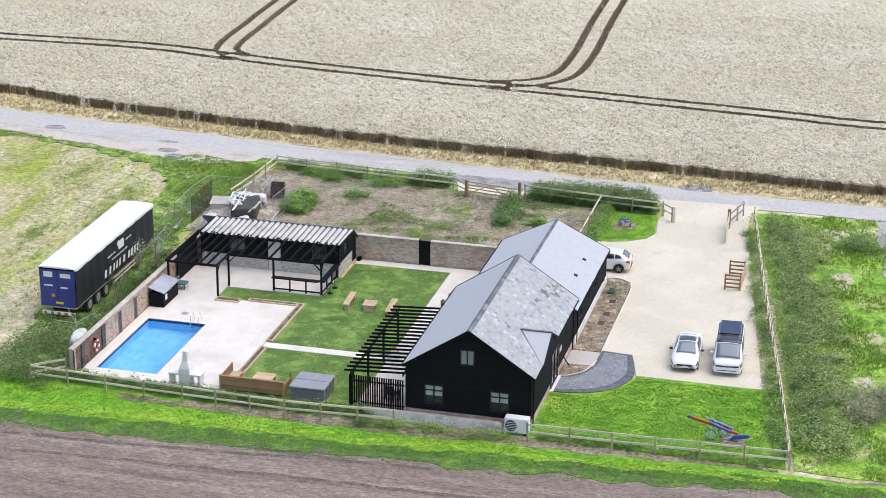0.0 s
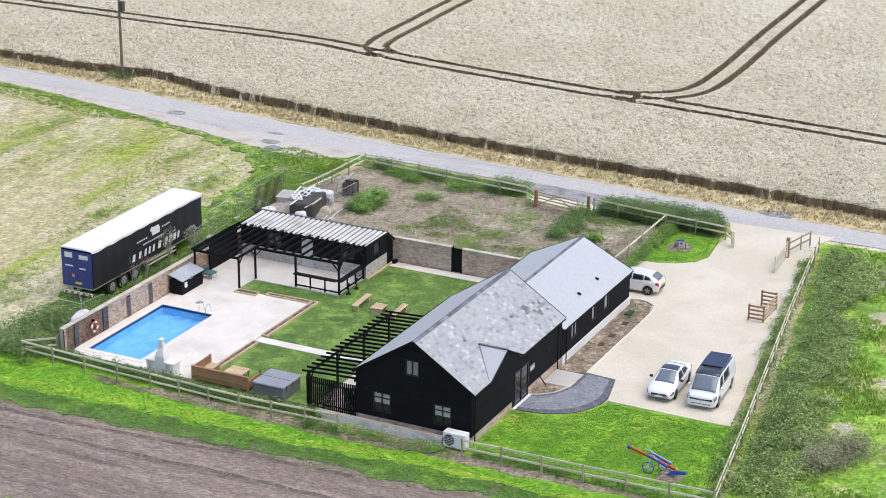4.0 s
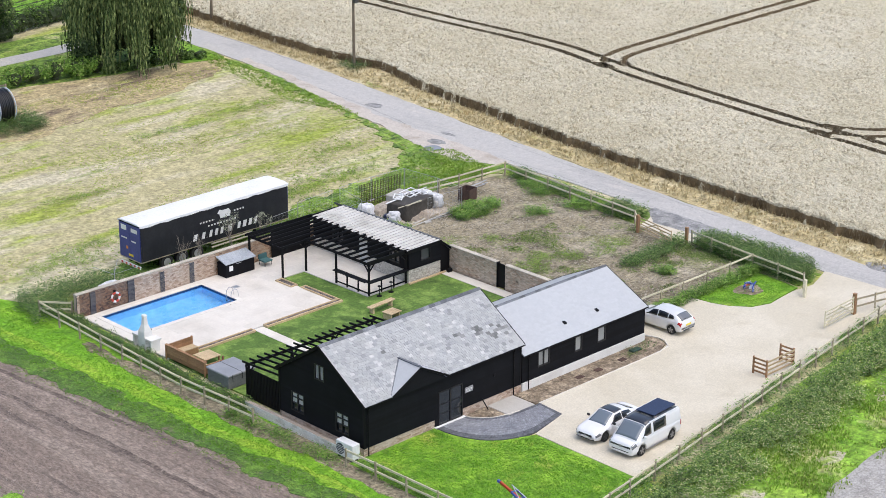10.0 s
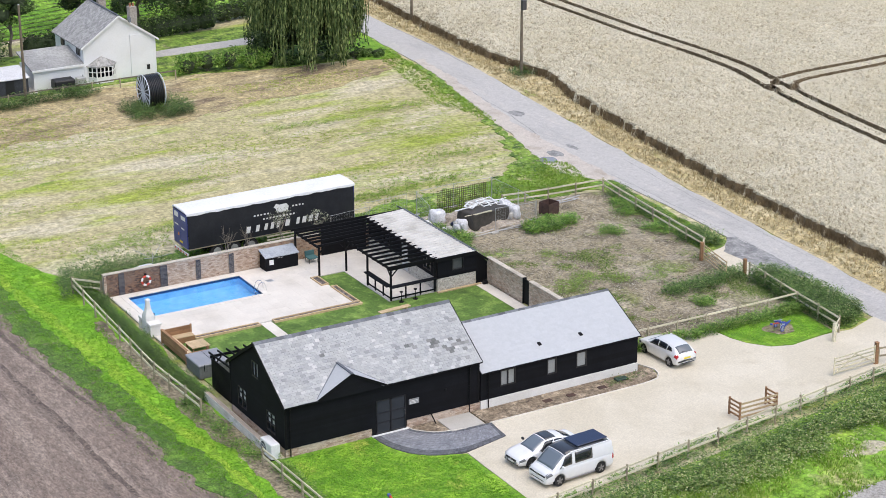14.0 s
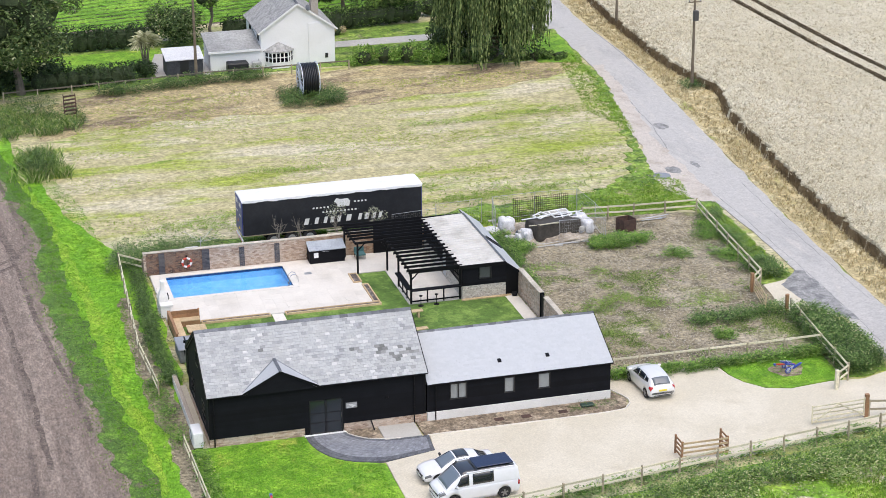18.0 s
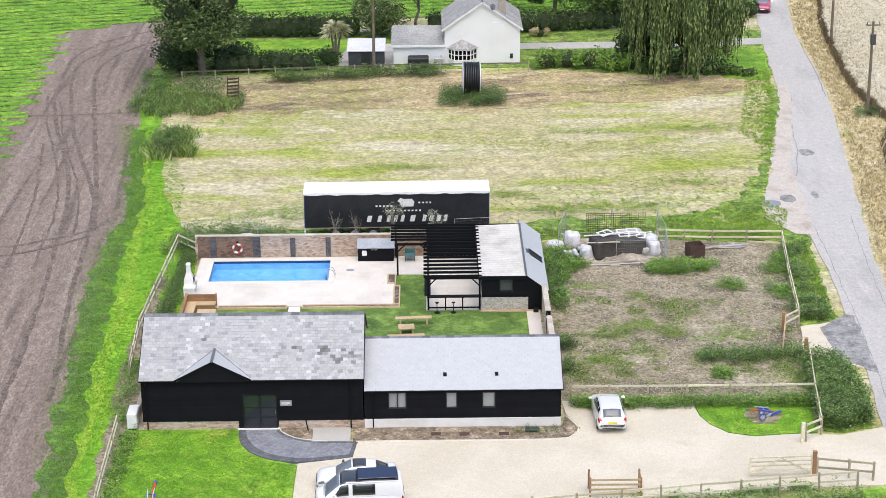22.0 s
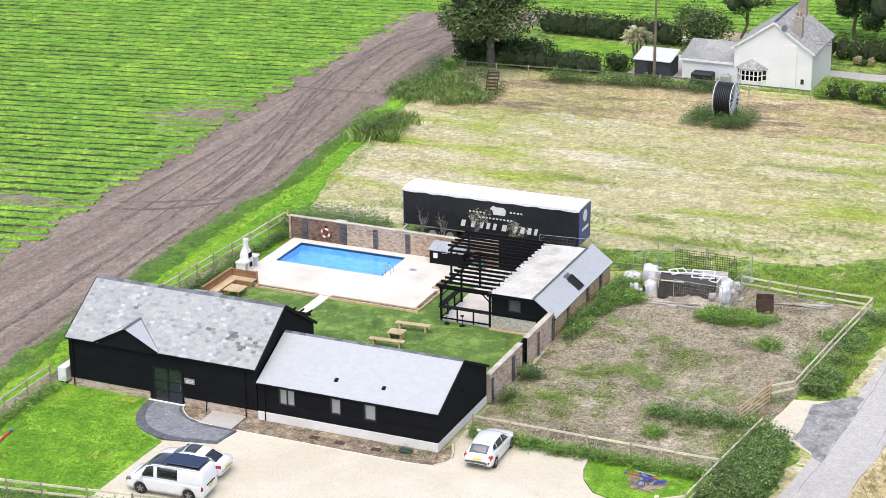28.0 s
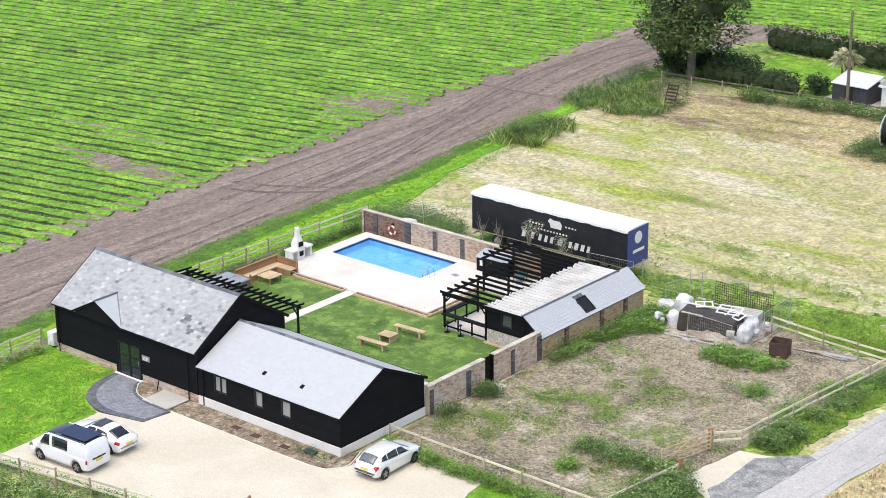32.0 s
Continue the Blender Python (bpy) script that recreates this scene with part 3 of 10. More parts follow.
scorched = sheet("scorched_strip", wobble([(-4, 61), (7, 63.8), (20, 62.8), (32, 65), (42, 67.5), (47, 72), (36, 75.2), (30, 75.6), (20, 76), (10, 75.6), (0, 73.8), (-4, 71)], 0.6, 1.6, 0.25), -0.06, G_SCORCH, "brown burnt-off strip of field by the gardens", "field")
bare_edge = sheet("bare_fence_strip", wobble([(-1.4, -13.6), (-1.9, -6), (-2.1, 2), (-2.4, 10), (-2.5, 17), (-2.1, 24), (-1.6, 24), (-1.2, 17), (-1.0, 10), (-0.2, 2), (-1.0, -6), (-1.1, -13.6)], 0.4, 0.4, 0.8), -0.018, G_YARD, "bare brown strip along the timber fence", "soil")
field_gate = sheet("field_gateway", wobble([(38.9, 9.6), (39.6, 14.3), (41.0, 14.6), (42.8, 15.4), (42.4, 7.5), (40.9, 8.6)], 0.4, 0.15), 0.0, G_DRIVE, "pale stone gateway into the yard", "gateway")
tarmac = sheet("tarmac_patch", wobble([(40.9, 9.3), (40.7, 13.9), (42.6, 16.0), (43.3, 15.8), (43.0, 7.0), (42.2, 7.6)], 0.3, 0.22, 0.9), 0.008, ground_mat("broken_tarmac", [((0.33, 0.325, 0.315),), ((0.2, 0.2, 0.2), 1.2, 0.46, 0.62, None), ((0.4, 0.39, 0.37), 1.1, 0.56, 0.7, None)], s2=9, amount=0.4), "dark tarmac patch at the yard gateway", "tarmac")
garden = sheet("house_garden", wobble([(-9.5, 74.5), (-4, 75.2), (12, 76.6), (25, 77), (36, 74), (49, 73.5), (50.5, 82), (51, 90), (30, 91), (8, 91), (-5, 96), (-9, 84)], 1.0, 0.2), -0.027, G_BACK, "rough garden grass round the white house", "lawn")
sheet("cottage_lawn", wobble([(-1.5, 80.5), (8.8, 79.6), (9.6, 87.8), (-2.5, 88)], 0.6, 0.4), -0.018, G_LAWN, "bright mown lawn beside the cottage", "lawn")
sheet("cottage_lawn", wobble([(25.5, 79), (36, 78.2), (38, 82.6), (25.5, 82.8)], 0.6, 0.4), -0.018, G_BACK, "bright mown lawn by the cottage drive", "lawn")
sheet("cottage_lawn", wobble([(43.0, 72.8), (46.9, 72.0), (48.2, 82.8), (43.8, 82.5)], 0.6, 0.4), -0.018, G_LAWN, "green corner lawn under the willow", "lawn")
house_drive = sheet("house_drive", wobble([(24, 83.5), (36, 83.6), (49.6, 84.5), (50.4, 87), (36, 86.0), (24, 85.6)], 1.0, 0.15), -0.005, G_ROAD, "pale tarmac drive to the house", "driveway")

for cx, cy, a, b in ((34.2, -12.9, 1.8, 0.9), (28.2, -15.0, 1.5, 0.7), (11.4, -17.3, 1.1, 0.6), (18.5, -17.6, 1.3, 0.5), (37.6, -13.6, 1.6, 1.2)):
    sheet("bare_pasture_patch", wobble([(cx + a * (1 + 0.4 * noise.noise((t * 1.6, cy, 0))) * math.cos(t), cy + b * (1 + 0.4 * noise.noise((t * 1.9, cx, 2))) * math.sin(t)) for t in np.linspace(0, 2 * math.pi, 40)[:-1]], 0.2, 0.3, 1.2), -0.016, G_EARTHY, "worn pale patch in the pasture grass", "soil")

# wheat: a standing crop with wheel lines cut through it
TRAMS = [
    [(70.2, 140), (70.9, 95), (71.0, 78), (71.1, 66), (71.5, 57), (71.3, 50), (70.0, 43.3), (69.0, 36), (68.0, 27), (67.2, 19), (66.7, 12), (65.7, 1.3), (64.8, -8.3), (64.0, -16), (62, -60), (61, -120)],
    [(69.4, 39.4), (70.2, 42.4), (71.8, 44.6), (75.0, 45.4), (82.0, 45.7), (92.0, 46.1), (130, 46.9)],
    [(67.3, 20.5), (67.9, 17.3), (69.8, 14.2), (73.2, 12.7), (81.0, 12.6), (92.0, 13.2), (103.0, 13.6), (140, 14.8)],
]

TRAMS = [[(x - 0.8, y - 0.35) for x, y in line] for line in TRAMS]


def offset_line(line, o, step=0.5):
    pts = np.array(curve_pts(line, step))
    d = np.gradient(pts, axis=0)
    d /= np.linalg.norm(d, axis=1)[:, None] + 1e-9
    return pts + np.stack([-d[:, 1], d[:, 0]], 1) * o


tram_ruts = [[offset_line(line, o) for o in (-0.95, 0.95)] for line in TRAMS]
ruts = np.concatenate([q for pair in tram_ruts for q in pair])


def wheat_field():
    xs = np.concatenate([np.arange(46.5, 84, 0.3), np.arange(84, 150, 0.55), np.arange(150, 500, 25)])
    ys = np.concatenate([np.arange(-400, -75, 25), np.arange(-75, 132, 0.33), np.arange(132, 500, 25)])
    X, Y = np.meshgrid(xs, ys, indexing="ij")
    near = np.full(X.shape, 9.0)
    for line in TRAMS:
        for px, py in curve_pts(line, 0.5):
            i0, i1 = np.searchsorted(xs, (px - 1.8, px + 1.8))
            j0, j1 = np.searchsorted(ys, (py - 1.8, py + 1.8))
            near[i0:i1, j0:j1] = np.minimum(near[i0:i1, j0:j1], np.hypot(X[i0:i1, j0:j1] - px, Y[i0:i1, j0:j1] - py))
    edge = np.array([edge_x(wheat_edge, y) + 0.4 * noise.noise((y * 0.5, 0, 0)) + 0.4 * noise.noise((y * 1.7, 3, 0)) for y in ys])
    Z = 0.72 + np.random.RandomState(4).normal(0, 0.05, X.shape)
    Z[near < 1.6] = 0.0
    Z[X < edge[None, :]] = -0.2
    nx, ny = len(xs), len(ys)
    v = np.stack([X, Y, Z], -1).reshape(-1, 3)
    idx = np.arange(nx * ny).reshape(nx, ny)
    q = np.stack([idx[:-1, :-1], idx[1:, :-1], idx[1:, 1:], idx[:-1, 1:]], -1).reshape(-1, 4)
    q = q[(v[q][:, :, 2].max(1) > 0)]
    return raw_mesh("wheat_field", v.tolist(), q.tolist(), G_WHEAT)


def wheel_lines():
    """Steep-sided wheel lines: strips of crop, stalk faces coloured as shaded, and bare bottoms."""
    bands = {"crop": ([], []), "face": ([], []), "soil": ([], [])}
    q = np.random.RandomState(8)
    profile = [(-2.1, 0.7), (-1.3, 0.74), (-1.27, 0.04), (-0.61, 0.04), (-0.58, 0.74), (0.0, 0.72), (0.58, 0.74), (0.61, 0.04), (1.27, 0.04), (1.3, 0.74), (2.1, 0.7)]
    kinds = ["crop", "face", "soil", "face", "crop", "crop", "face", "soil", "face", "crop"]
    for n, line in enumerate(TRAMS):
        other = np.concatenate([p for m, pair in enumerate(tram_ruts) if m != n for p in pair])
        rails = [offset_line(line, o, 0.22) for o, _ in profile]
        count = len(rails[0])
        pts = np.array([[(x + q.normal(0, 0.018), y + q.normal(0, 0.018), h + q.normal(0, 0.02 if h > 0.5 else 0.0)) for (x, y), (_, h) in zip(row, [pr] * count)] for row, pr in zip(rails, profile)])
        for k, kind in enumerate(kinds):
            v, f = bands[kind]
            for i in range(count - 1):
                c = [pts[k, i], pts[k, i + 1], pts[k + 1, i + 1], pts[k + 1, i]]
                mid = sum(c) / 4
                if kind != "soil" and np.hypot(other[:, 0] - mid[0], other[:, 1] - mid[1]).min() < 0.42:
                    continue
                m = len(v)
                v += [tuple(p) for p in c]
                f.append((m, m + 3, m + 2, m + 1))
    return bands


bands = wheel_lines()
G_RUT = ground_mat("rut_soil", [((0.1, 0.072, 0.045),), ((0.16, 0.12, 0.075), 1.0, 0.5, 0.62, None)], s2=8, amount=0.5)
tagged(raw_mesh("tram_crop", *bands["crop"], G_WHEAT), "standing wheat beside the wheel lines", "wheat", kind="stuff")
tagged(raw_mesh("tram_face", *bands["face"], M_WHEATDARK), "stalk faces along the wheel lines, shade in their brown colour", "wheat", kind="stuff")
tagged(raw_mesh("wheel_line", *bands["soil"], G_RUT), "dark soil wheel lines through the wheat", "wheel track", kind="structure")
wheat = tagged(wheat_field(), "standing ripe wheat with wheel lines through it", "wheat", kind="stuff")

# crop rows: ridges of leaf bunches
CROP_ANGLE = math.radians(11.5)
CROP = [(-17.2, -40), (-16.0, 8), (-16.8, 31), (-17.0, 44), (-18.2, 60), (-19.0, 76), (-19.0, 83), (-19.8, 92), (-8, 97.5), (10, 96.5), (30, 97), (52, 100), (57, 125), (-20, 150), (-110, 120), (-110, -40)]
dcx, dcy = math.cos(CROP_ANGLE), math.sin(CROP_ANGLE)


def crop_rows():
    """Beds of leaf canopy with bare furrows between them, and loose leaves on top."""
    r = random.Random(9)
    v, f, lv, lf = [], [], [], []
    shape = [(-0.25, 0.0), (-0.19, 0.1), (0.0, 0.14), (0.19, 0.1), (0.25, 0.0)]
    for k in range(-75, 95):
        off = k * 1.53
        ox, oy = -40 - dcy * off, 50 + dcx * off
        for side in (-0.23, 0.23):
            s, last, shy = -75.0 + r.uniform(0, 0.5), None, r.uniform(-0.9, 0.9)
            while s < 100:
                s += 0.5
                x, y = ox + dcx * s - dcy * side, oy + dcy * s + dcx * side
                jit = shy + 1.2 * noise.noise((x * 0.3, y * 0.3, 8.0))
                if not (-108 < x < 60 and -42 < y < 140) or not inside(x + jit, y, CROP):
                    last = None
                    continue
                bare = max(0, 1 - ((x + 21) / 6) ** 2 - ((y - 52) / 6) ** 2) + max(0, 1 - ((x + 24) / 9) ** 2 - ((y - 27) / 2.0) ** 2)
                thin = 0.5 * noise.noise((x * 0.05, y * 0.22, 2.0)) + 0.4 * noise.noise((x * 0.35, y * 0.5, 5.0)) + 0.5 * bare
                w = 1.0 - max(0, thin - 0.12) * 1.5 + r.gauss(0, 0.1)
                if w < 0.3:
                    last = None
                    continue
                w = min(w, 1.15)
                m = len(v)
                sway = 0.12 * noise.noise((x * 0.25, y * 0.25, 3.0))
                for o, h in shape:
                    q = o * w + sway + r.gauss(0, 0.035)
                    v.append((x - dcy * q + r.gauss(0, 0.05), y + dcx * q, -0.03 + h * min(1, w) + (r.gauss(0, 0.02) if h > 0.05 else 0)))
                if last is not None:
                    f += [(last + i, m + i, m + i + 1, last + i + 1) for i in range(4)]
                last = m
                if x < -75 or y > 125:
                    continue
                for _ in range(4):
                    o = r.uniform(-0.2, 0.2) * w + sway
                    along, size, a = r.uniform(0, 0.5), r.uniform(0.07, 0.14), r.uniform(0, 2 * math.pi)
                    ca, sa = math.cos(a), math.sin(a)
                    bx, by, h = x - dcy * o + dcx * along, y + dcx * o + dcy * along, r.uniform(0.12, 0.2) - 0.1 * abs(o)
                    n = len(lv)
                    lv += [(bx - sa * 0.04, by + ca * 0.04, h * 0.5), (bx + ca * size * 0.6 - sa * size * 0.45, by + sa * size * 0.6 + ca * size * 0.45, h), (bx + ca * size, by + sa * size, h * 0.85), (bx + ca * size * 0.6 + sa * size * 0.45, by + sa * size * 0.6 - ca * size * 0.45, h)]
                    lf += [(n, n + 1, n + 2, n + 3)]
    tagged(raw_mesh("crop_leaf_cover", lv, lf, L_CROP), "broad leaves standing over the crop rows", "crop", kind="stuff")
    return raw_mesh("crop_rows", v, f, G_CANOPY)


G_CANOPY = ground_mat("crop_canopy", [((0.15, 0.33, 0.032),), ((0.25, 0.45, 0.052), 0.25, 0.46, 0.62, None), ((0.075, 0.18, 0.02), 2.2, 0.55, 0.7, None)], s2=5, amount=0.45, bump=0.8, dist=0.08)
# sheet under the rows, its soil colour darkened as furrow shade
sheet("crop_furrows", wobble([(x - (1.9 if x > -30 and y < 94 else 0.0), y + (1.6 if y > 94 else 0.0)) for x, y in CROP], 1.0, 0.9), -0.036, ground_mat("shaded_furrow_soil", [((0.035, 0.042, 0.016),), ((0.065, 0.06, 0.032), 0.5, 0.5, 0.66, None)], s2=6, amount=0.5), "soil sheet darkened to stand for shade between the crop rows", "soil")
for cx, cy, a, b in ((-20.5, 52, 5.5, 5.2), (-24, 27, 8.5, 1.8), (-33, 33, 6, 1.2)):
    sheet("bare_crop_patch", [(cx + a * (1 + 0.5 * noise.noise((t * 1.6, cy, 0))) * math.cos(t), cy + b * (1 + 0.5 * noise.noise((t * 1.9, cx, 2))) * math.sin(t)) for t in np.linspace(0, 2 * math.pi, 60)[:-1]], -0.03, G_SOIL, "bare brown patch among the crop rows", "soil")
crop = tagged(crop_rows(), "rows of low bright green leafy crop", "crop", kind="stuff")


def ribbon(name, line, width, z, material, label, category, kind="structure", wav=0.05):
    """A narrow strip along a line."""
    pts = np.array(curve_pts(line, 0.5))
    d = np.gradient(pts, axis=0)
    d /= np.linalg.norm(d, axis=1)[:, None] + 1e-9
    nrm = np.stack([-d[:, 1], d[:, 0]], 1)
    v, f = [], []
    for k, (p, q) in enumerate(zip(pts, nrm)):
        w = width / 2 * (1 + 0.35 * noise.noise((p[0] * 0.8, p[1] * 0.8, 3.0)))
        o = wav * noise.noise((p[0] * 0.6, p[1] * 0.6, 9.0))
        v += [(p[0] + q[0] * (w + o), p[1] + q[1] * (w + o), z), (p[0] - q[0] * (w - o), p[1] - q[1] * (w - o), z)]
        if k:
            f.append((2 * k - 2, 2 * k - 1, 2 * k + 1, 2 * k))
    return tagged(raw_mesh(name, v, f, material), label, category, kind=kind)


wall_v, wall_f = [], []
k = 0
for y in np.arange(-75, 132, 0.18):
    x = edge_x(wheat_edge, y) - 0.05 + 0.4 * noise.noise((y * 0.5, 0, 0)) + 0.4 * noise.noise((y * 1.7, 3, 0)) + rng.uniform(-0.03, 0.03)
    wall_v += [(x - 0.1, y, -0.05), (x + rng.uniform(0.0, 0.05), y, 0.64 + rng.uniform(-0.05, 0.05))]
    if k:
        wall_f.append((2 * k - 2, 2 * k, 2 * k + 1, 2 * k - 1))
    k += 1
tagged(raw_mesh("wheat_edge_face", wall_v, wall_f, M_WHEATDARK), "brown face of the wheat at the verge, shade in its colour", "wheat", kind="stuff")
G_TRACK = ground_mat("wheel_pressed_soil", [((0.135, 0.103, 0.085),), ((0.19, 0.15, 0.122), 0.9, 0.46, 0.6, None), ((0.25, 0.205, 0.17), 1.6, 0.55, 0.68, None)], s2=7, amount=0.5)
for lay, (w, line) in enumerate((
    (0.45, [(-8.6, 0), (-9.0, 13.4), (-9.4, 21.2), (-9.9, 29.0), (-10.0, 29.6), (-10.4, 35.6), (-11.3, 43.5), (-13.1, 52.2), (-15.1, 60.2), (-16.7, 69.0), (-17.1, 76.7), (-17.0, 82.9), (-14.8, 88.4), (-10.0, 93.0)]),
    (0.45, [(-5.9, 4), (-6.4, 10), (-7.5, 21.0), (-8.1, 32.0), (-9.0, 40.8), (-11.5, 50.7), (-13.4, 58.6), (-15.0, 67.2), (-16.1, 74.7), (-16.0, 80.8), (-12.6, 88.4)]),
    (0.28, [(-10.9, 26), (-11.2, 35.6), (-12.1, 43.5), (-13.9, 52.2), (-15.9, 60.2), (-17.4, 69.0)]),
    (0.25, [(-9.2, 32.0), (-10.1, 40.8), (-12.4, 50.7), (-14.3, 58.6), (-15.9, 67.2)]),
    (0.5, [(-7.8, 33.2), (-9.0, 42.2), (-11.1, 55.4), (-13.0, 67.2), (-14.2, 76.7), (-13.2, 82.9), (-10.0, 88.3)]),
    (0.45, [(-6.9, 38.3), (-7.7, 47.9), (-8.3, 55.4)]),
    (0.55, [(-15.3, 29.7), (-11.6, 31.3), (-8.1, 33.8), (-6.5, 37.4)]),
    (0.55, [(-14.9, 28.3), (-10.9, 29.8), (-7.8, 32.6)]),
    (0.5, [(-18.0, 62.7), (-11.9, 63.2), (-8.5, 63.8)]),
    (0.3, [(-12.8, 26), (-13.4, 40), (-15.3, 55)]),
)):
    ribbon("wheel_track", line, 0.75 * w, -0.045 + 0.0014 * lay, G_TRACK, "dark wheel track pressed into the soil", "wheel track", wav=0.15)
gravel_track = sheet("gravel_track", wobble([(2, -22.2), (10, -20.9), (16, -19.6), (26, -18.2), (41.0, -16.4), (41.3, -42), (2, -46)], 0.8, 0.5), -0.02, ground_mat("grey_gravel", [((0.42, 0.4, 0.37),), ((0.33, 0.31, 0.28), 0.6, 0.48, 0.64, None)], s2=8, amount=0.35), "pale gravel track beyond the pasture", "track")
G_DAMP = ground_mat("damp_asphalt", [((0.33, 0.325, 0.315),), ((0.22, 0.218, 0.21), 1.2, 0.46, 0.6, None)], s2=9, amount=0.4)
for w, line in ((0.14, [(44.6, 44), (45.8, 51), (46.6, 58), (48.0, 66)]), (0.1, [(45.2, 10), (45.6, 18), (46.2, 27), (46.9, 35)]), (0.16, [(43.6, 47), (44.6, 53), (45.8, 58.6)]), (0.1, [(42.6, 3), (43.2, 12), (43.6, 22), (43.9, 33)]), (0.2, [(51.0, 66), (51.6, 74), (51.9, 82)])):
    ribbon("tar_seam", line, 0.5 * w, -0.014, G_DAMP, "dark worn seam along the lane", "road seam", wav=0.14)
for x, y, a, b, m, lab in ((46.4, 50.2, 0.6, 0.9, G_DAMP, "dark damp patch on the lane"), (43.0, 38.9, 0.6, 0.9, G_DAMP, "muddy pothole at the lane edge"), (45.2, 39.8, 0.25, 0.9, G_DAMP, "dark tyre scuff on the lane"), (45.0, -3.0, 0.7, 1.4, G_DAMP, "dark repaired patch on the lane")):
    sheet("lane_patch", [(x + a * (1 + 0.35 * noise.noise((t * 1.3, x, 0))) * math.cos(t), y + b * (1 + 0.35 * noise.noise((t * 1.7, y, 2))) * math.sin(t)) for t in np.linspace(0, 2 * math.pi, 40)[:-1]], -0.008, m, lab, "road patch")
sheet("puddle", [(41.6 + 0.7 * (1 + 0.3 * noise.noise((t, 5, 0))) * math.cos(t), 37.8 + 0.8 * (1 + 0.3 * noise.noise((t, 8, 0))) * math.sin(t)) for t in np.linspace(0, 2 * math.pi, 30)[:-1]], -0.004, glass("puddle_water", (0.25, 0.25, 0.25), 0.03), "shallow puddle in the muddy verge", "puddle")

# ---- boundary-free wall builder for boarded walls ----


def spans(lo, hi, holes):
    out, at = [], lo
    for a, b in sorted(holes):
        if b <= at or a >= hi:
            continue
        if a > at:
            out.append((at, a))
        at = max(at, b)
    if at < hi:
        out.append((at, hi))
    return out


def boarded_wall(parent, put, outer, z0, z1, holes, step=0.165, inward=0.2):
    """put(a, out, z) -> place; outer(z) -> (lo, hi); holes: (a0, a1, z0, z1). Backing in one mesh, each board its own part."""
    cuts = sorted({z0, z1, *[z for h in holes for z in h[2:] if z0 < z < z1]})
    rows = []
    for lo, hi in zip(cuts, cuts[1:]):
        n = max(1, round((hi - lo) / step))
        rows += [(lo + (hi - lo) * i / n, lo + (hi - lo) * (i + 1) / n) for i in range(n)]
    back = bmesh.new()
    for zb, zt in rows:
        if zt > z1 + 1e-6:
            continue
        (b0, b1), (t0, t1) = outer(zb), outer(zt - 1e-4)
        if b1 - b0 < 0.05:
            continue
        zm = (zb + zt) / 2
        for s, (a0, a1) in enumerate(spans(b0, b1, [(h[0], h[1]) for h in holes if h[2] < zm < h[3]])):
            u0 = t0 if abs(a0 - b0) < 1e-6 else a0
            u1 = t1 if abs(a1 - b1) < 1e-6 else a1
            if u1 < u0:
                u0 = u1 = (u0 + u1) / 2
            for bm, o_b, o_t, i_b in ((back, 0.0, 0.0, -inward), (None, 0.034, 0.014, 0.0)):
                own = bm is None
                bm = bmesh.new() if own else bm
                zt2 = zt + (0.012 if own else 0)
                vs = [bm.verts.new(put(*p)) for p in ((a0, o_b, zb), (a1, o_b, zb), (u1, o_t, zt2), (u0, o_t, zt2), (a0, i_b, zb), (a1, i_b, zb), (u1, i_b, zt2), (u0, i_b, zt2))]
                for q in ((0, 1, 2, 3), (5, 4, 7, 6), (0, 4, 5, 1), (3, 2, 6, 7), (0, 3, 7, 4), (1, 5, 6, 2)):
                    bm.faces.new([vs[i] for i in q])
                if own:
                    bmesh.ops.recalc_face_normals(bm, faces=bm.faces[:])
                    part("board", bm, M_BOARD, parent)
    bmesh.ops.recalc_face_normals(back, faces=back.faces[:])
    return part("wall", back, M_BLACK, parent)


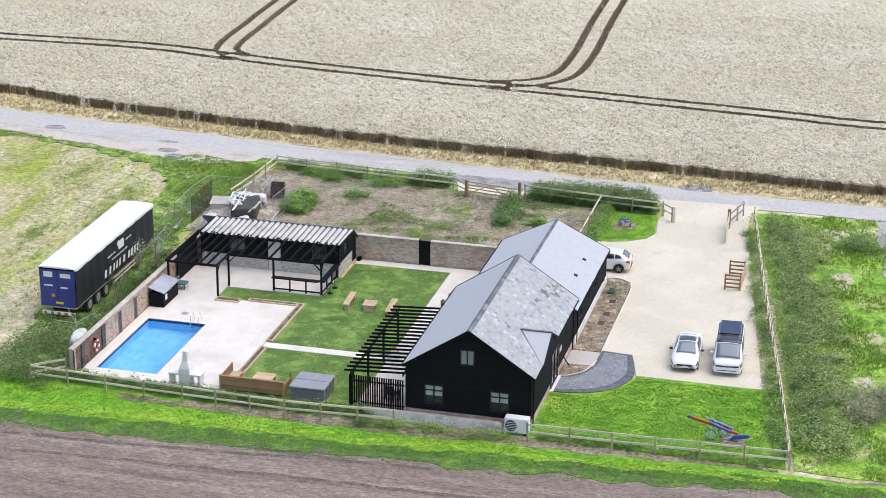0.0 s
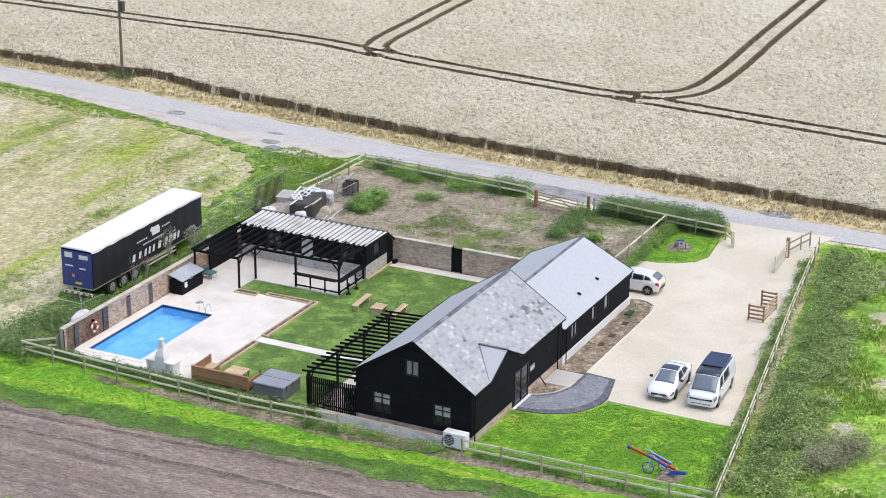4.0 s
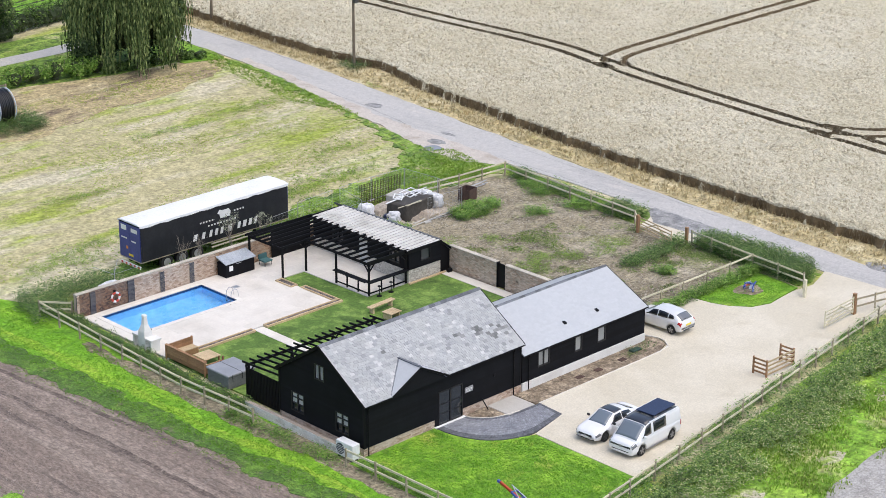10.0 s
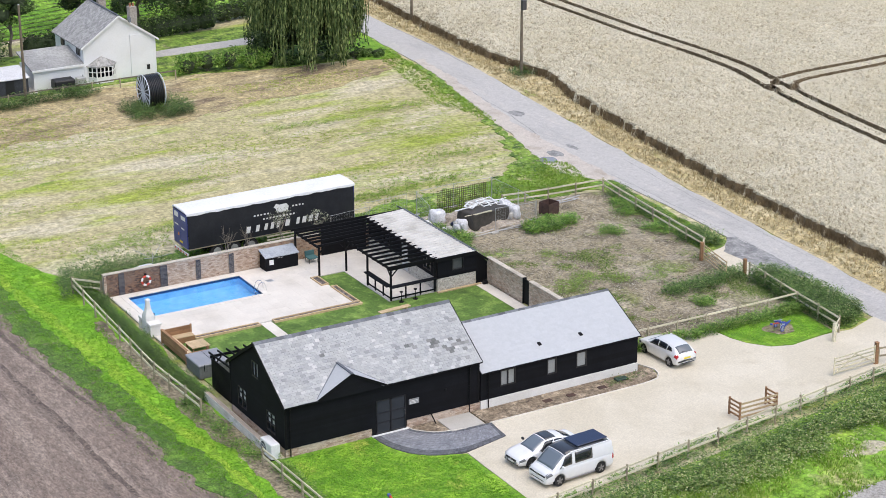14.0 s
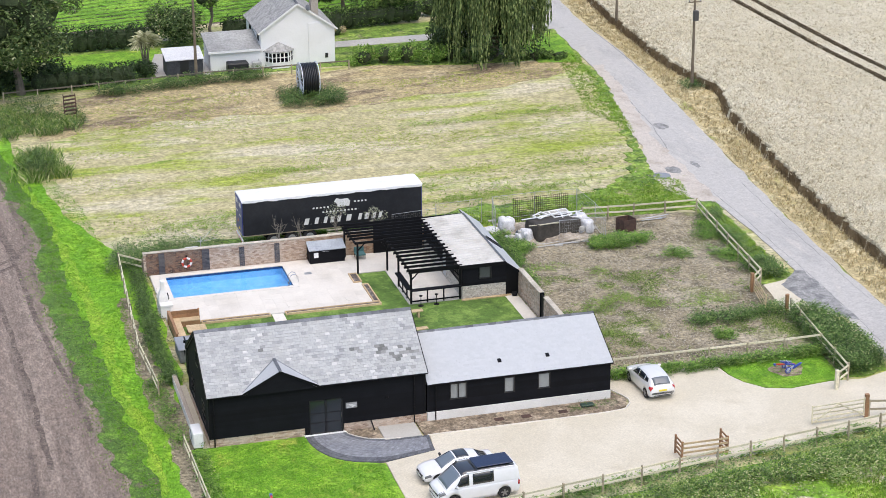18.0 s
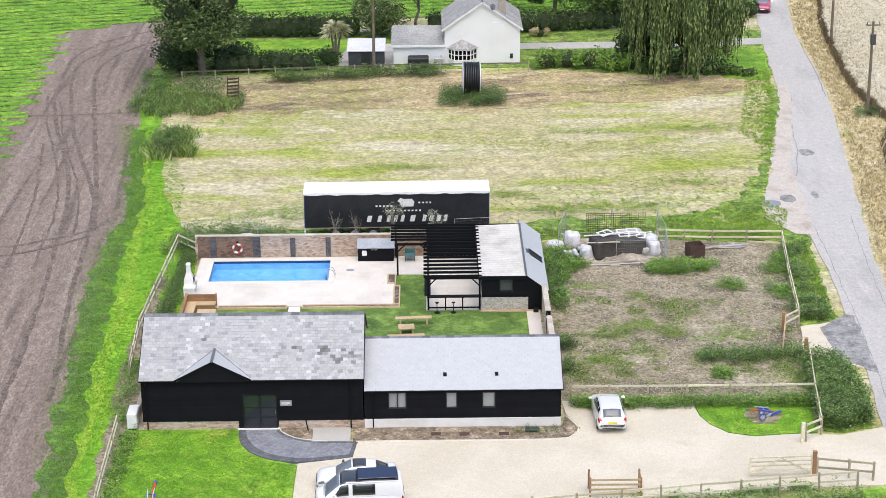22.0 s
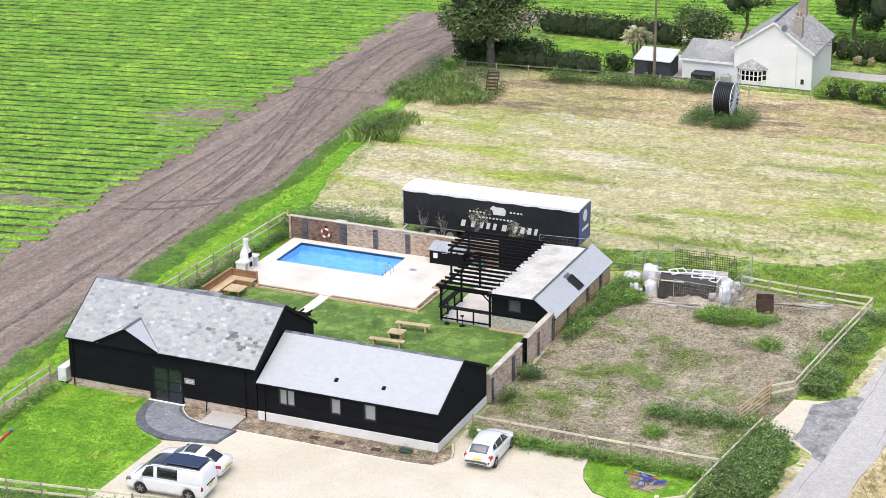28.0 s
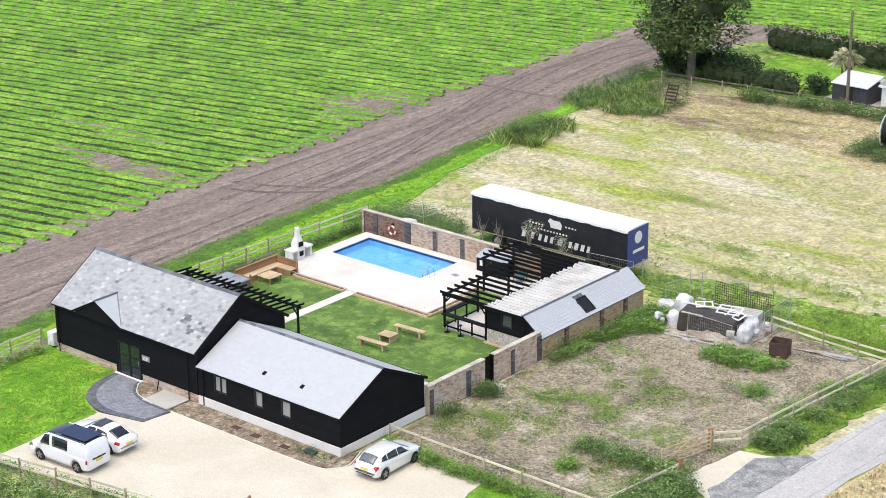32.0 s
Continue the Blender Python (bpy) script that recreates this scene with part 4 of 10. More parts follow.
def casement(parent, put, a0, a1, z0, z1, cols=2, rows=1, lights=(), blind=None, recess=-0.05):
    """A framed window in an opening: frame bars, each pane, sill."""
    win = new("window")
    win.parent = parent
    fr = bmesh.new()
    w = 0.055

    def bar(p, q, r, s):
        vs = [fr.verts.new(put(a, o, z)) for o in (0.045, recess - 0.04) for a, z in ((p, r), (q, r), (q, s), (p, s))]
        for t in ((0, 1, 2, 3), (7, 6, 5, 4), (0, 4, 5, 1), (1, 5, 6, 2), (2, 6, 7, 3), (3, 7, 4, 0)):
            fr.faces.new([vs[i] for i in t])

    bar(a0, a0 + w, z0, z1), bar(a1 - w, a1, z0, z1), bar(a0 + w, a1 - w, z0, z0 + w), bar(a0 + w, a1 - w, z1 - w, z1)
    cw = (a1 - a0 - 2 * w) / cols
    for c in range(1, cols):
        bar(a0 + w + cw * c - w / 2, a0 + w + cw * c + w / 2, z0 + w, z1 - w)
    cuts = [z0 + w] + [z0 + (z1 - z0) * k for k in lights] + [z1 - w]
    for c in range(cols):
        l, r = a0 + w + cw * c + (w / 2 if c else 0), a0 + w + cw * (c + 1) - (w / 2 if c < cols - 1 else 0)
        for z in cuts[1:-1]:
            bar(l, r, z - 0.02, z + 0.02)
    bmesh.ops.recalc_face_normals(fr, faces=fr.faces[:])
    part("frame", fr, M_FRAME, win)
    for c in range(cols):
        l, r = a0 + w + cw * c, a0 + w + cw * (c + 1)
        for k, (zb, zt) in enumerate(zip(cuts, cuts[1:])):
            bm = bmesh.new()
            vs = [bm.verts.new(put(a, o, z)) for o in (recess, recess - 0.012) for a, z in ((l, zb), (r, zb), (r, zt), (l, zt))]
            for t in ((0, 1, 2, 3), (7, 6, 5, 4), (0, 4, 5, 1), (1, 5, 6, 2), (2, 6, 7, 3), (3, 7, 4, 0)):
                bm.faces.new([vs[i] for i in t])
            bmesh.ops.recalc_face_normals(bm, faces=bm.faces[:])
            part("pane", bm, blind[k] if blind else M_PANE, win)
    return win


def slates(parent, name, x0, x1, eave, ridge, material, w, rows, skip=None, loose=None, single=None):
    """Slates on one slope; eave and ridge are (y, z). single(x, s): those that are parts of their own."""
    ey, ez = eave
    ry, rz = ridge
    length = math.hypot(ry - ey, rz - ez)
    vy, vz = (ry - ey) / length, (rz - ez) / length
    ny, nz = -vz * (1 if vy > 0 else -1), abs(vy)
    ex = length / rows
    r = random.Random(len(name) + int(x0 * 10))
    v, f = [], []
    v2, f2 = [], []
    shared = None
    for k in range(rows):
        n = int((x1 - x0) / w)
        ww = (x1 - x0) / n
        cells = [(x0 + ww * (i - (0.5 if k % 2 else 0)), x0 + ww * (i + 1 - (0.5 if k % 2 else 0))) for i in range(n + (k % 2))]
        for a, b in cells:
            a, b = max(x0, a), min(x1, b)
            xm, s0 = (a + b) / 2, ex * k - 0.02
            if b - a < 0.02 or (skip and skip(xm, s0 + ex / 2)):
                continue
            s1 = min(length, ex * (k + 1) + 0.03)
            lift, g = (r.uniform(0.007, 0.012), 0.002) if material is M_SLATE_NEW else (r.uniform(0.014, 0.026), 0.005)
            pts = []
            for s, o in ((s0 + r.uniform(-0.012, 0.012), lift), (s1, 0.008)):
                for x in (a + g, b - g):
                    for d in (0.0, o):
                        pts.append((x, ey + vy * s + ny * d, ez + vz * s + nz * d))
            tv, tf = (v2, f2) if loose and loose(xm, s0) else (v, f)
            if single and single(xm, s0) and tv is v:
                raw_mesh("slate", pts, [(1, 3, 7, 5), (0, 2, 3, 1), (0, 1, 5, 4), (2, 6, 7, 3)], material, parent)
                continue
            m = len(tv)
            tv += pts
            tf += [(m + 1, m + 3, m + 7, m + 5), (m, m + 2, m + 3, m + 1), (m, m + 1, m + 5, m + 4), (m + 2, m + 6, m + 7, m + 3)]
    ob = tagged(raw_mesh(name, v, f, material, parent), kind="stuff")
    if v2:
        tagged(raw_mesh(name, v2, f2, M_SLATE_MOSS, parent), "dark mossy slate patches", kind="stuff")
    return ob


def ridge_tiles(parent, x0, x1, y, z, step=0.46, width=0.17):
    n = round((x1 - x0) / step)
    for k in range(n):
        a, b = x0 + (x1 - x0) * k / n, x0 + (x1 - x0) * (k + 1) / n
        bm = prism([(y - width, z - 0.085), (y - 0.03, z + 0.045), (y + 0.03, z + 0.045), (y + width, z - 0.085), (y + width - 0.02, z - 0.1), (y, z + 0.02), (y - width + 0.02, z - 0.1)], a + 0.006, b + 0.012)
        part("ridge_tile", bm, M_RIDGE, parent)


# ---- the barn house: a tall old part and a lower new part ----
A_L, A_D, A_E, A_R = 12.5, 7.44, 3.1, 5.56
B_0, B_L, B_D, B_E, B_R = 12.5, 23.62, 7.1, 2.33, 4.08
barn = thing("barn_house", "black weatherboarded barn house with slate roofs", "house")
old = new("old_wing")
old.parent = barn
low = new("low_wing")
low.parent = barn
WA = 0.16


def put_front(a, o, z):
    return (a, WA - o, z)


def put_back(a, o, z):
    return (a, A_D - WA + o, z)


def put_gable(a, o, z):
    return (0.12 - o, a, z)


def put_gable_in(a, o, z):
    return (A_L - 0.12 + o, a, z)


def gable_span(depth, eave, top, inset=WA):
    half = depth / 2

    def outer(z):
        if z <= eave:
            return inset, depth - inset
        k = (z - eave) / (top - eave)
        return max(inset, half * k), min(depth - inset, depth - half * k)

    return outer


DOOR = (5.72, 7.62, 0.06, 2.12)
G_X0, G_X1, G_XM, G_Z = 2.0, 6.25, 4.12, 4.2


def front_span(z):
    return 0.12, A_L - 0.12


boarded_wall(old, put_front, front_span, 0.5, A_E - 0.02, [DOOR])
gw = [(1.38, 2.46, 0.85, 2.05), (5.14, 6.24, 0.85, 2.05), (3.38, 4.2, 3.43, 4.37)]
boarded_wall(old, put_gable, gable_span(A_D, A_E - 0.06, A_R - 0.08), 0.5, A_R - 0.12, gw)
boarded_wall(old, put_gable_in, gable_span(A_D, A_E - 0.06, A_R - 0.08), 0.5, A_R - 0.12, [])
boarded_wall(old, put_back, front_span, 0.5, A_E - 0.02, [(2.4, 4.6, 0.5, 2.15), (7.5, 10.2, 0.5, 2.15)])
for a0, a1, z0, z1 in gw[:2]:
    casement(old, put_gable, a0, a1, z0, z1, 2, lights=(0.42, 0.72), blind=(M_PANE, M_BLIND, M_BLIND))
casement(old, put_gable, *gw[2], 2, blind=(plain("grey_curtain", (0.3, 0.31, 0.32), 0.7),))
casement(old, put_back, 2.4, 4.6, 0.5, 2.15, 3)
casement(old, put_back, 7.5, 10.2, 0.5, 2.15, 4)
# small gable over the front slope
part("dormer_wall", prism([(G_X0 + 0.1, A_E - 0.1), (G_X1 - 0.1, A_E - 0.1), (G_XM, G_Z - 0.04)], -0.075, WA + 0.2, "y"), M_BOARD, old)
for zb in np.arange(A_E - 0.1, G_Z - 0.15, 0.165):
    k = max(0.0, zb - A_E + 0.06) / (G_Z - A_E)
    k2 = min(1, k + 0.165 / (G_Z - A_E))
    bm = bmesh.new()
    l0, l1 = G_X0 + (G_XM - G_X0) * k + 0.05, G_X1 - (G_X1 - G_XM) * k - 0.05
    u0, u1 = G_X0 + (G_XM - G_X0) * k2 + 0.05, G_X1 - (G_X1 - G_XM) * k2 - 0.05
    if u1 <= u0:
        u0 = u1 = G_XM
    vs = [bm.verts.new(p) for p in ((l0, -0.11, zb), (l1, -0.11, zb), (u1, -0.09, zb + 0.17), (u0, -0.09, zb + 0.17), (l0, -0.075, zb), (l1, -0.075, zb), (u1, -0.075, zb + 0.17), (u0, -0.075, zb + 0.17))]
    for q in ((0, 1, 2, 3), (0, 4, 5, 1), (0, 3, 7, 4), (1, 5, 6, 2)):
        bm.faces.new([vs[i] for i in q])
    part("board", bm, M_BOARD, old)
# plinth of brick, one course-built mesh a side


def brick_wall(parent, name, put, a0, a1, z0, z1, material, depth=0.1, course=0.085, length=0.235, mortar=None, seed=1):
    """Bricks laid in courses over a mortar core; put(a, out, z)."""
    r = random.Random(seed)
    core = bmesh.new()
    vs = [core.verts.new(put(a, o, z)) for o in (-0.012, -depth) for a, z in ((a0, z0), (a1, z0), (a1, z1), (a0, z1))]
    for t in ((0, 1, 2, 3), (7, 6, 5, 4), (0, 4, 5, 1), (1, 5, 6, 2), (2, 6, 7, 3), (3, 7, 4, 0)):
        core.faces.new([vs[i] for i in t])
    bmesh.ops.recalc_face_normals(core, faces=core.faces[:])
    part(name + "_core", core, mortar or M_MORTAR, parent)
    v, f = [], []
    n = max(1, round((z1 - z0) / course))
    for k in range(n):
        zb = z0 + (z1 - z0) * k / n
        zt = z0 + (z1 - z0) * (k + 1) / n - 0.012
        a = a0 - (length / 2 if k % 2 else 0)
        while a < a1:
            p, q = max(a0, a), min(a1, a + length - 0.012)
            a += length
            if q - p < 0.03:
                continue
            o = r.uniform(-0.002, 0.008)
            m = len(v)
            v += [put(s, o, z) for s, z in ((p, zb), (q, zb), (q, zt), (p, zt))] + [put(s, -0.02, z) for s, z in ((p, zb), (q, zb), (q, zt), (p, zt))]
            f += [(m, m + 1, m + 2, m + 3), (m, m + 4, m + 5, m + 1), (m + 1, m + 5, m + 6, m + 2), (m + 2, m + 6, m + 7, m + 3), (m + 3, m + 7, m + 4, m)]
    return tagged(raw_mesh(name, v, f, material, parent), kind="stuff")


brick_wall(old, "brick_plinth", lambda a, o, z: (a, WA - 0.005 - o, z), 0.1, 5.6, 0, 0.5, M_BRICKPALE, 0.15)
brick_wall(old, "brick_plinth", lambda a, o, z: (a, WA - 0.005 - o, z), 7.7, A_L, 0, 0.5, M_BRICKPALE, 0.15, seed=2)
brick_wall(old, "brick_plinth", lambda a, o, z: (0.115 - o, a, z), WA, A_D - WA, 0, 0.5, M_BRICKPALE, 0.15, seed=3)
brick_wall(old, "brick_plinth", lambda a, o, z: (a, A_D - WA + 0.005 + o, z), 0.1, A_L, 0, 0.5, M_BRICK, 0.15, seed=4)
part("corner_post", boxed(0.07, 0.19, WA - 0.05, WA + 0.06, 0.5, A_E, 0.006), M_BLACK, old)
part("corner_post", boxed(A_L - 0.16, A_L - 0.05, WA - 0.05, WA + 0.06, 0.5, A_E, 0.006), M_BLACK, old)
part("corner_post", boxed(0.07, 0.19, A_D - WA - 0.06, A_D - WA + 0.05, 0.5, A_E, 0.006), M_BLACK, old)


def roof_deck(parent, x0, x1, y0, y1, eave, ridge):
    ym = (y0 + y1) / 2
    return part("roof", prism([(y0, eave - 0.07), (y0, eave), (ym, ridge), (y1, eave), (y1, eave - 0.07), (ym, ridge - 0.09)], x0, x1), M_RIDGE, parent)


roof_a = roof_deck(old, -0.02, A_L + 0.02, -0.06, A_D + 0.06, A_E, A_R)


def in_dormer(x, s):
    half = math.hypot(A_D / 2, A_R - A_E)
    z = A_E + (A_R - A_E) * s / half
    if z > G_Z - 0.02:
        return False
    k = (z - A_E) / (G_Z - A_E)
    return G_X0 + (G_XM - G_X0) * k + 0.05 < x < G_X1 - (G_X1 - G_XM) * k - 0.05


def mossy(x, s):
    d = noise.noise((x * 7.3, s * 9.1, 7.5)) + 0.5 * noise.noise((x * 2, s * 2, 1))
    c = (x - 11.3 + 1.1 * (s - 1.2)) / 0.75, (s - 1.2) / 1.0
    g = (x - 10.4) / 2.0, (s - 1.75 + 0.15 * (x - 10.4)) / 0.3
    h = (x - 4.0) / 0.7, (s - 2.5) / 0.3
    return (c[0] ** 2 + c[1] ** 2 < 1 and d > 0.1) or (g[0] ** 2 + g[1] ** 2 < 1 and d > 0.05) or (h[0] ** 2 + h[1] ** 2 < 1 and d > 0.3)


slates(roof_a, "old_slate_cover", -0.02, A_L + 0.02, (-0.06, A_E), (A_D / 2, A_R), M_SLATE_OLD, 0.29, 22, in_dormer, mossy, lambda x, s: 7.4 < x < 10.6 and s < 3.0)
slates(roof_a, "old_slate_cover_rear", -0.02, A_L + 0.02, (A_D + 0.06, A_E), (A_D / 2, A_R), M_SLATE_NEW, 0.3, 22)
ridge_tiles(roof_a, -0.02, A_L + 0.02, A_D / 2, A_R)
# dormer roof: two small slopes
slope_y = -0.06 + (G_Z - A_E) / (A_R - A_E) * (A_D / 2 + 0.06)
for sx, name in ((G_X0, "dormer_slope"), (G_X1, "dormer_slope")):
    bm = bmesh.new()
    e0, e1, a0, a1 = (sx, -0.14, A_E), (sx, -0.02, A_E + 0.01), (G_XM, -0.14, G_Z), (G_XM, slope_y, G_Z + 0.01)
    top = [bm.verts.new((p[0], p[1], p[2] + 0.05)) for p in (e0, e1, a1, a0)]
    bot = [bm.verts.new(p) for p in (e0, e1, a1, a0)]
    bm.faces.new(top), bm.faces.new(bot[::-1])
    for k in range(4):
        bm.faces.new((top[k], top[(k + 1) % 4], bot[(k + 1) % 4], bot[k]))
    bmesh.ops.recalc_face_normals(bm, faces=bm.faces[:])
    part(name, bm, M_SLATE_NEW, roof_a)
part("dormer_ridge", beamed((G_XM, -0.16, G_Z + 0.07), (G_XM, slope_y + 0.05, G_Z + 0.07), 0.16, 0.05), M_RIDGE, roof_a)
for s, x0 in ((1, G_X0), (-1, G_X1)):
    part("barge_board", beamed((x0, -0.15, A_E + 0.0), (G_XM, -0.15, G_Z + 0.0), 0.03, 0.12), M_BLACK, roof_a)
    part("valley_lead", beamed((x0, -0.02, A_E + 0.05), (G_XM, slope_y + 0.02, G_Z + 0.06), 0.1, 0.02), M_RIDGE, roof_a)
for y0, y1 in ((-0.06, A_D / 2), (A_D + 0.06, A_D / 2)):
    part("barge_board", beamed((-0.03, y0, A_E - 0.05), (-0.03, y1, A_R - 0.06), 0.035, 0.17), M_BLACK, roof_a)
    part("barge_board", beamed((A_L + 0.03, y0, A_E - 0.05), (A_L + 0.03, y1, A_R - 0.06), 0.035, 0.17), M_BLACK, roof_a)


def gutter(parent, x0, x1, y, z, side):
    pts = [(y + side * 0.055 * math.cos(a) - side * 0.05, z + 0.055 * math.sin(a)) for a in np.linspace(math.pi, 2 * math.pi, 7)]
    return part("gutter", prism(pts + [(p[0] * 0.999, p[1] + 0.008) for p in pts[::-1]], x0, x1), M_BLACK, parent)


gutter(old, 0.0, G_X0, -0.06, A_E - 0.02, 1)
gutter(old, G_X1, A_L, -0.06, A_E - 0.02, 1)
gutter(old, 0.0, A_L, A_D + 0.06, A_E - 0.02, -1)
for x in (0.35, 11.75):
    bm = tubed((x, -0.09, A_E - 0.06), (x, WA - 0.11, A_E - 0.3), 0.036)
    tube(bm, (x, WA - 0.11, A_E - 0.3), (x, WA - 0.11, 0.05), 0.036)
    part("downpipe", bm, M_BLACK, old)

# the glazed entrance doors
door = new("entrance_door")
door.parent = old
d0, d1, dz0, dz1 = DOOR
bm = boxed(d0, d0 + 0.07, WA - 0.05, WA + 0.1, dz0, dz1)
for q in ((d1 - 0.07, d1, dz0, dz1), (d0, d1, dz1 - 0.07, dz1), (d0, d1, dz0, dz0 + 0.06), ((d0 + d1) / 2 - 0.06, (d0 + d1) / 2 + 0.06, dz0, dz1)):
    box(bm, q[0], q[1], WA - 0.045, WA + 0.09, q[2], q[3])
for z in (0.72, 1.3):
    box(bm, d0, d1, WA - 0.03, WA + 0.05, z - 0.025, z + 0.025)
part("frame", bm, M_FRAME, door)
for a, b in ((d0 + 0.07, (d0 + d1) / 2 - 0.06), ((d0 + d1) / 2 + 0.06, d1 - 0.07)):
    for z0, z1 in ((dz0 + 0.06, 0.695), (0.745, 1.275), (1.325, dz1 - 0.07)):
        part("pane", boxed(a, b, WA - 0.005, WA + 0.01, z0, z1), M_PANE, door)
part("side_panel", boxed(5.45, 5.72, WA - 0.03, WA + 0.1, 0.06, 0.5), M_BLACK, door)
part("handle", tubed((d1 - 0.1, WA - 0.09, 0.95), (d1 - 0.1, WA - 0.09, 1.25), 0.014), M_STEEL, door, "steel pull handle")
part("threshold", boxed(5.4, 7.75, WA - 0.22, WA + 0.05, 0.0, 0.06, 0.01), M_WHITE, door, "white stone threshold")
sign = new("name_sign")
sign.parent = old
part("plate", boxed(7.8, 8.45, WA - 0.07, WA - 0.035, 1.42, 1.75, 0.005), plain("grey_sign_paint", (0.3, 0.3, 0.31), 0.5), sign, "grey sign beside the door")
for k in range(3):
    part("bar", boxed(7.88, 8.37 - 0.12 * (k == 2), WA - 0.074, WA - 0.069, 1.62 - 0.075 * k, 1.65 - 0.075 * k), M_WHITE, sign)
part("vent", boxed(10.1, 10.28, WA - 0.07, WA - 0.03, 1.72, 1.9, 0.02), M_BLACK, old)
part("letter_post", tubed((9.35, -0.25, 0.02), (9.2, WA - 0.05, 0.62), 0.035), M_BLACK, old, "short black pipe by the plinth")

# low wing


def put_low(a, o, z):
    return (a, 0.14 - o, z)


def put_low_end(a, o, z):
    return (B_L - 0.1 + o, a, z)


def put_low_back(a, o, z):
    return (a, B_D - 0.14 + o, z)


bw = [(13.86, 14.88, 1.16, 2.16), (17.08, 17.72, 1.16, 2.14), (19.12, 19.86, 1.16, 2.14)]
boarded_wall(low, put_low, lambda z: (B_0 + 0.02, B_L - 0.1), 0.55, B_E - 0.02, bw)
boarded_wall(low, put_low_end, gable_span(B_D, B_E - 0.06, B_R - 0.08, 0.14), 0.55, B_R - 0.1, [])
boarded_wall(low, put_low_back, lambda z: (B_0 + 0.02, B_L - 0.1), 0.55, B_E - 0.02, [(14.2, 16.4, 0.55, 2.1), (19.0, 20.6, 0.9, 2.0)])
casement(low, put_low, *bw[0], 2, blind=(M_BLINDGREY,))
casement(low, put_low, *bw[1], 1, blind=(M_BLINDGREY,))
casement(low, put_low, *bw[2], 1, blind=(M_BLINDGREY,))
casement(low, put_low_back, 14.2, 16.4, 0.55, 2.1, 3)
casement(low, put_low_back, 19.0, 20.6, 0.9, 2.0, 2)
part("plinth", boxed(B_0 + 0.02, B_L - 0.07, 0.06, 0.4, 0, 0.55, 0.01), M_RENDER, low, "white rendered plinth")
part("plinth", boxed(B_L - 0.4, B_L - 0.06, 0.4, B_D - 0.08, 0, 0.55, 0.01), M_RENDER, low, "white rendered plinth")
part("plinth", boxed(B_0 + 0.02, B_L - 0.4, B_D - 0.4, B_D - 0.08, 0, 0.55, 0.01), M_RENDER, low, "white rendered plinth")
roof_b = roof_deck(low, B_0 + 0.02, B_L + 0.02, -0.02, B_D + 0.02, B_E, B_R)
slates(roof_b, "new_slate_cover", B_0 + 0.02, B_L + 0.02, (-0.02, B_E), (B_D / 2, B_R), M_SLATE_NEW, 0.31, 20)
slates(roof_b, "new_slate_cover_rear", B_0 + 0.02, B_L + 0.02, (B_D + 0.02, B_E), (B_D / 2, B_R), M_SLATE_NEW, 0.31, 20)
ridge_tiles(roof_b, B_0 + 0.02, B_L + 0.02, B_D / 2, B_R, 0.46, 0.15)
for y0, y1 in ((-0.02, B_D / 2), (B_D + 0.02, B_D / 2)):
    part("barge_board", beamed((B_L + 0.03, y0, B_E - 0.05), (B_L + 0.03, y1, B_R - 0.06), 0.035, 0.16), M_BLACK, roof_b)
for x, s in ((17.05, 0.27), (19.95, 0.27)):
    y, z = B_D / 2 * s, B_E + (B_R - B_E) * s
    part("roof_vent", prism([(y - 0.1, z - 0.03), (y - 0.1, z + 0.05), (y + 0.12, z + 0.12), (y + 0.12, z + 0.05)], x - 0.1, x + 0.1), M_BLACK, roof_b)
gutter(low, B_0 + 0.1, B_L, -0.02, B_E - 0.02, 1)
gutter(low, B_0 + 0.1, B_L, B_D + 0.02, B_E - 0.02, -1)
bm = tubed((13.0, -0.06, B_E - 0.05), (13.0, 0.03, B_E - 0.25), 0.034)
tube(bm, (13.0, 0.03, B_E - 0.25), (13.0, 0.03, 0.05), 0.034)
part("downpipe", bm, M_BLACK, low)
part("vent", boxed(22.3, 22.45, 0.03, 0.08, 0.6, 0.72, 0.01), M_BLACK, low)
part("vent", tubed((B_L - 0.07, 3.5, 2.3), (B_L + 0.02, 3.5, 2.3), 0.07), M_BLACK, low)

# ---- pool terrace ----
TZ = 0.07
PX0, PX1, PY0, PY1 = 1.45, 9.45, 22.88, 26.68
terrace = thing("terrace", "pale cream stone paving round the pool", "paving", kind="structure")
SL = 0.75


def slab_field(parent, x0, x1, y0, y1, holes, z, s=SL, mat=M_SLAB):
    nx, ny = max(1, round((x1 - x0) / s)), max(1, round((y1 - y0) / s))
    for i in range(nx):
        for j in range(ny):
            a, b = x0 + (x1 - x0) * i / nx, x0 + (x1 - x0) * (i + 1) / nx
            c, d = y0 + (y1 - y0) * j / ny, y0 + (y1 - y0) * (j + 1) / ny
            if any(a < h[1] - 0.05 and b > h[0] + 0.05 and c < h[3] - 0.05 and d > h[2] + 0.05 for h in holes):
                continue
            bm = boxed(a + 0.0015, b - 0.0015, c + 0.0015, d - 0.0015, z - 0.05, z + rng.uniform(-0.0015, 0.0015))
            part("slab", bm, mat, parent)


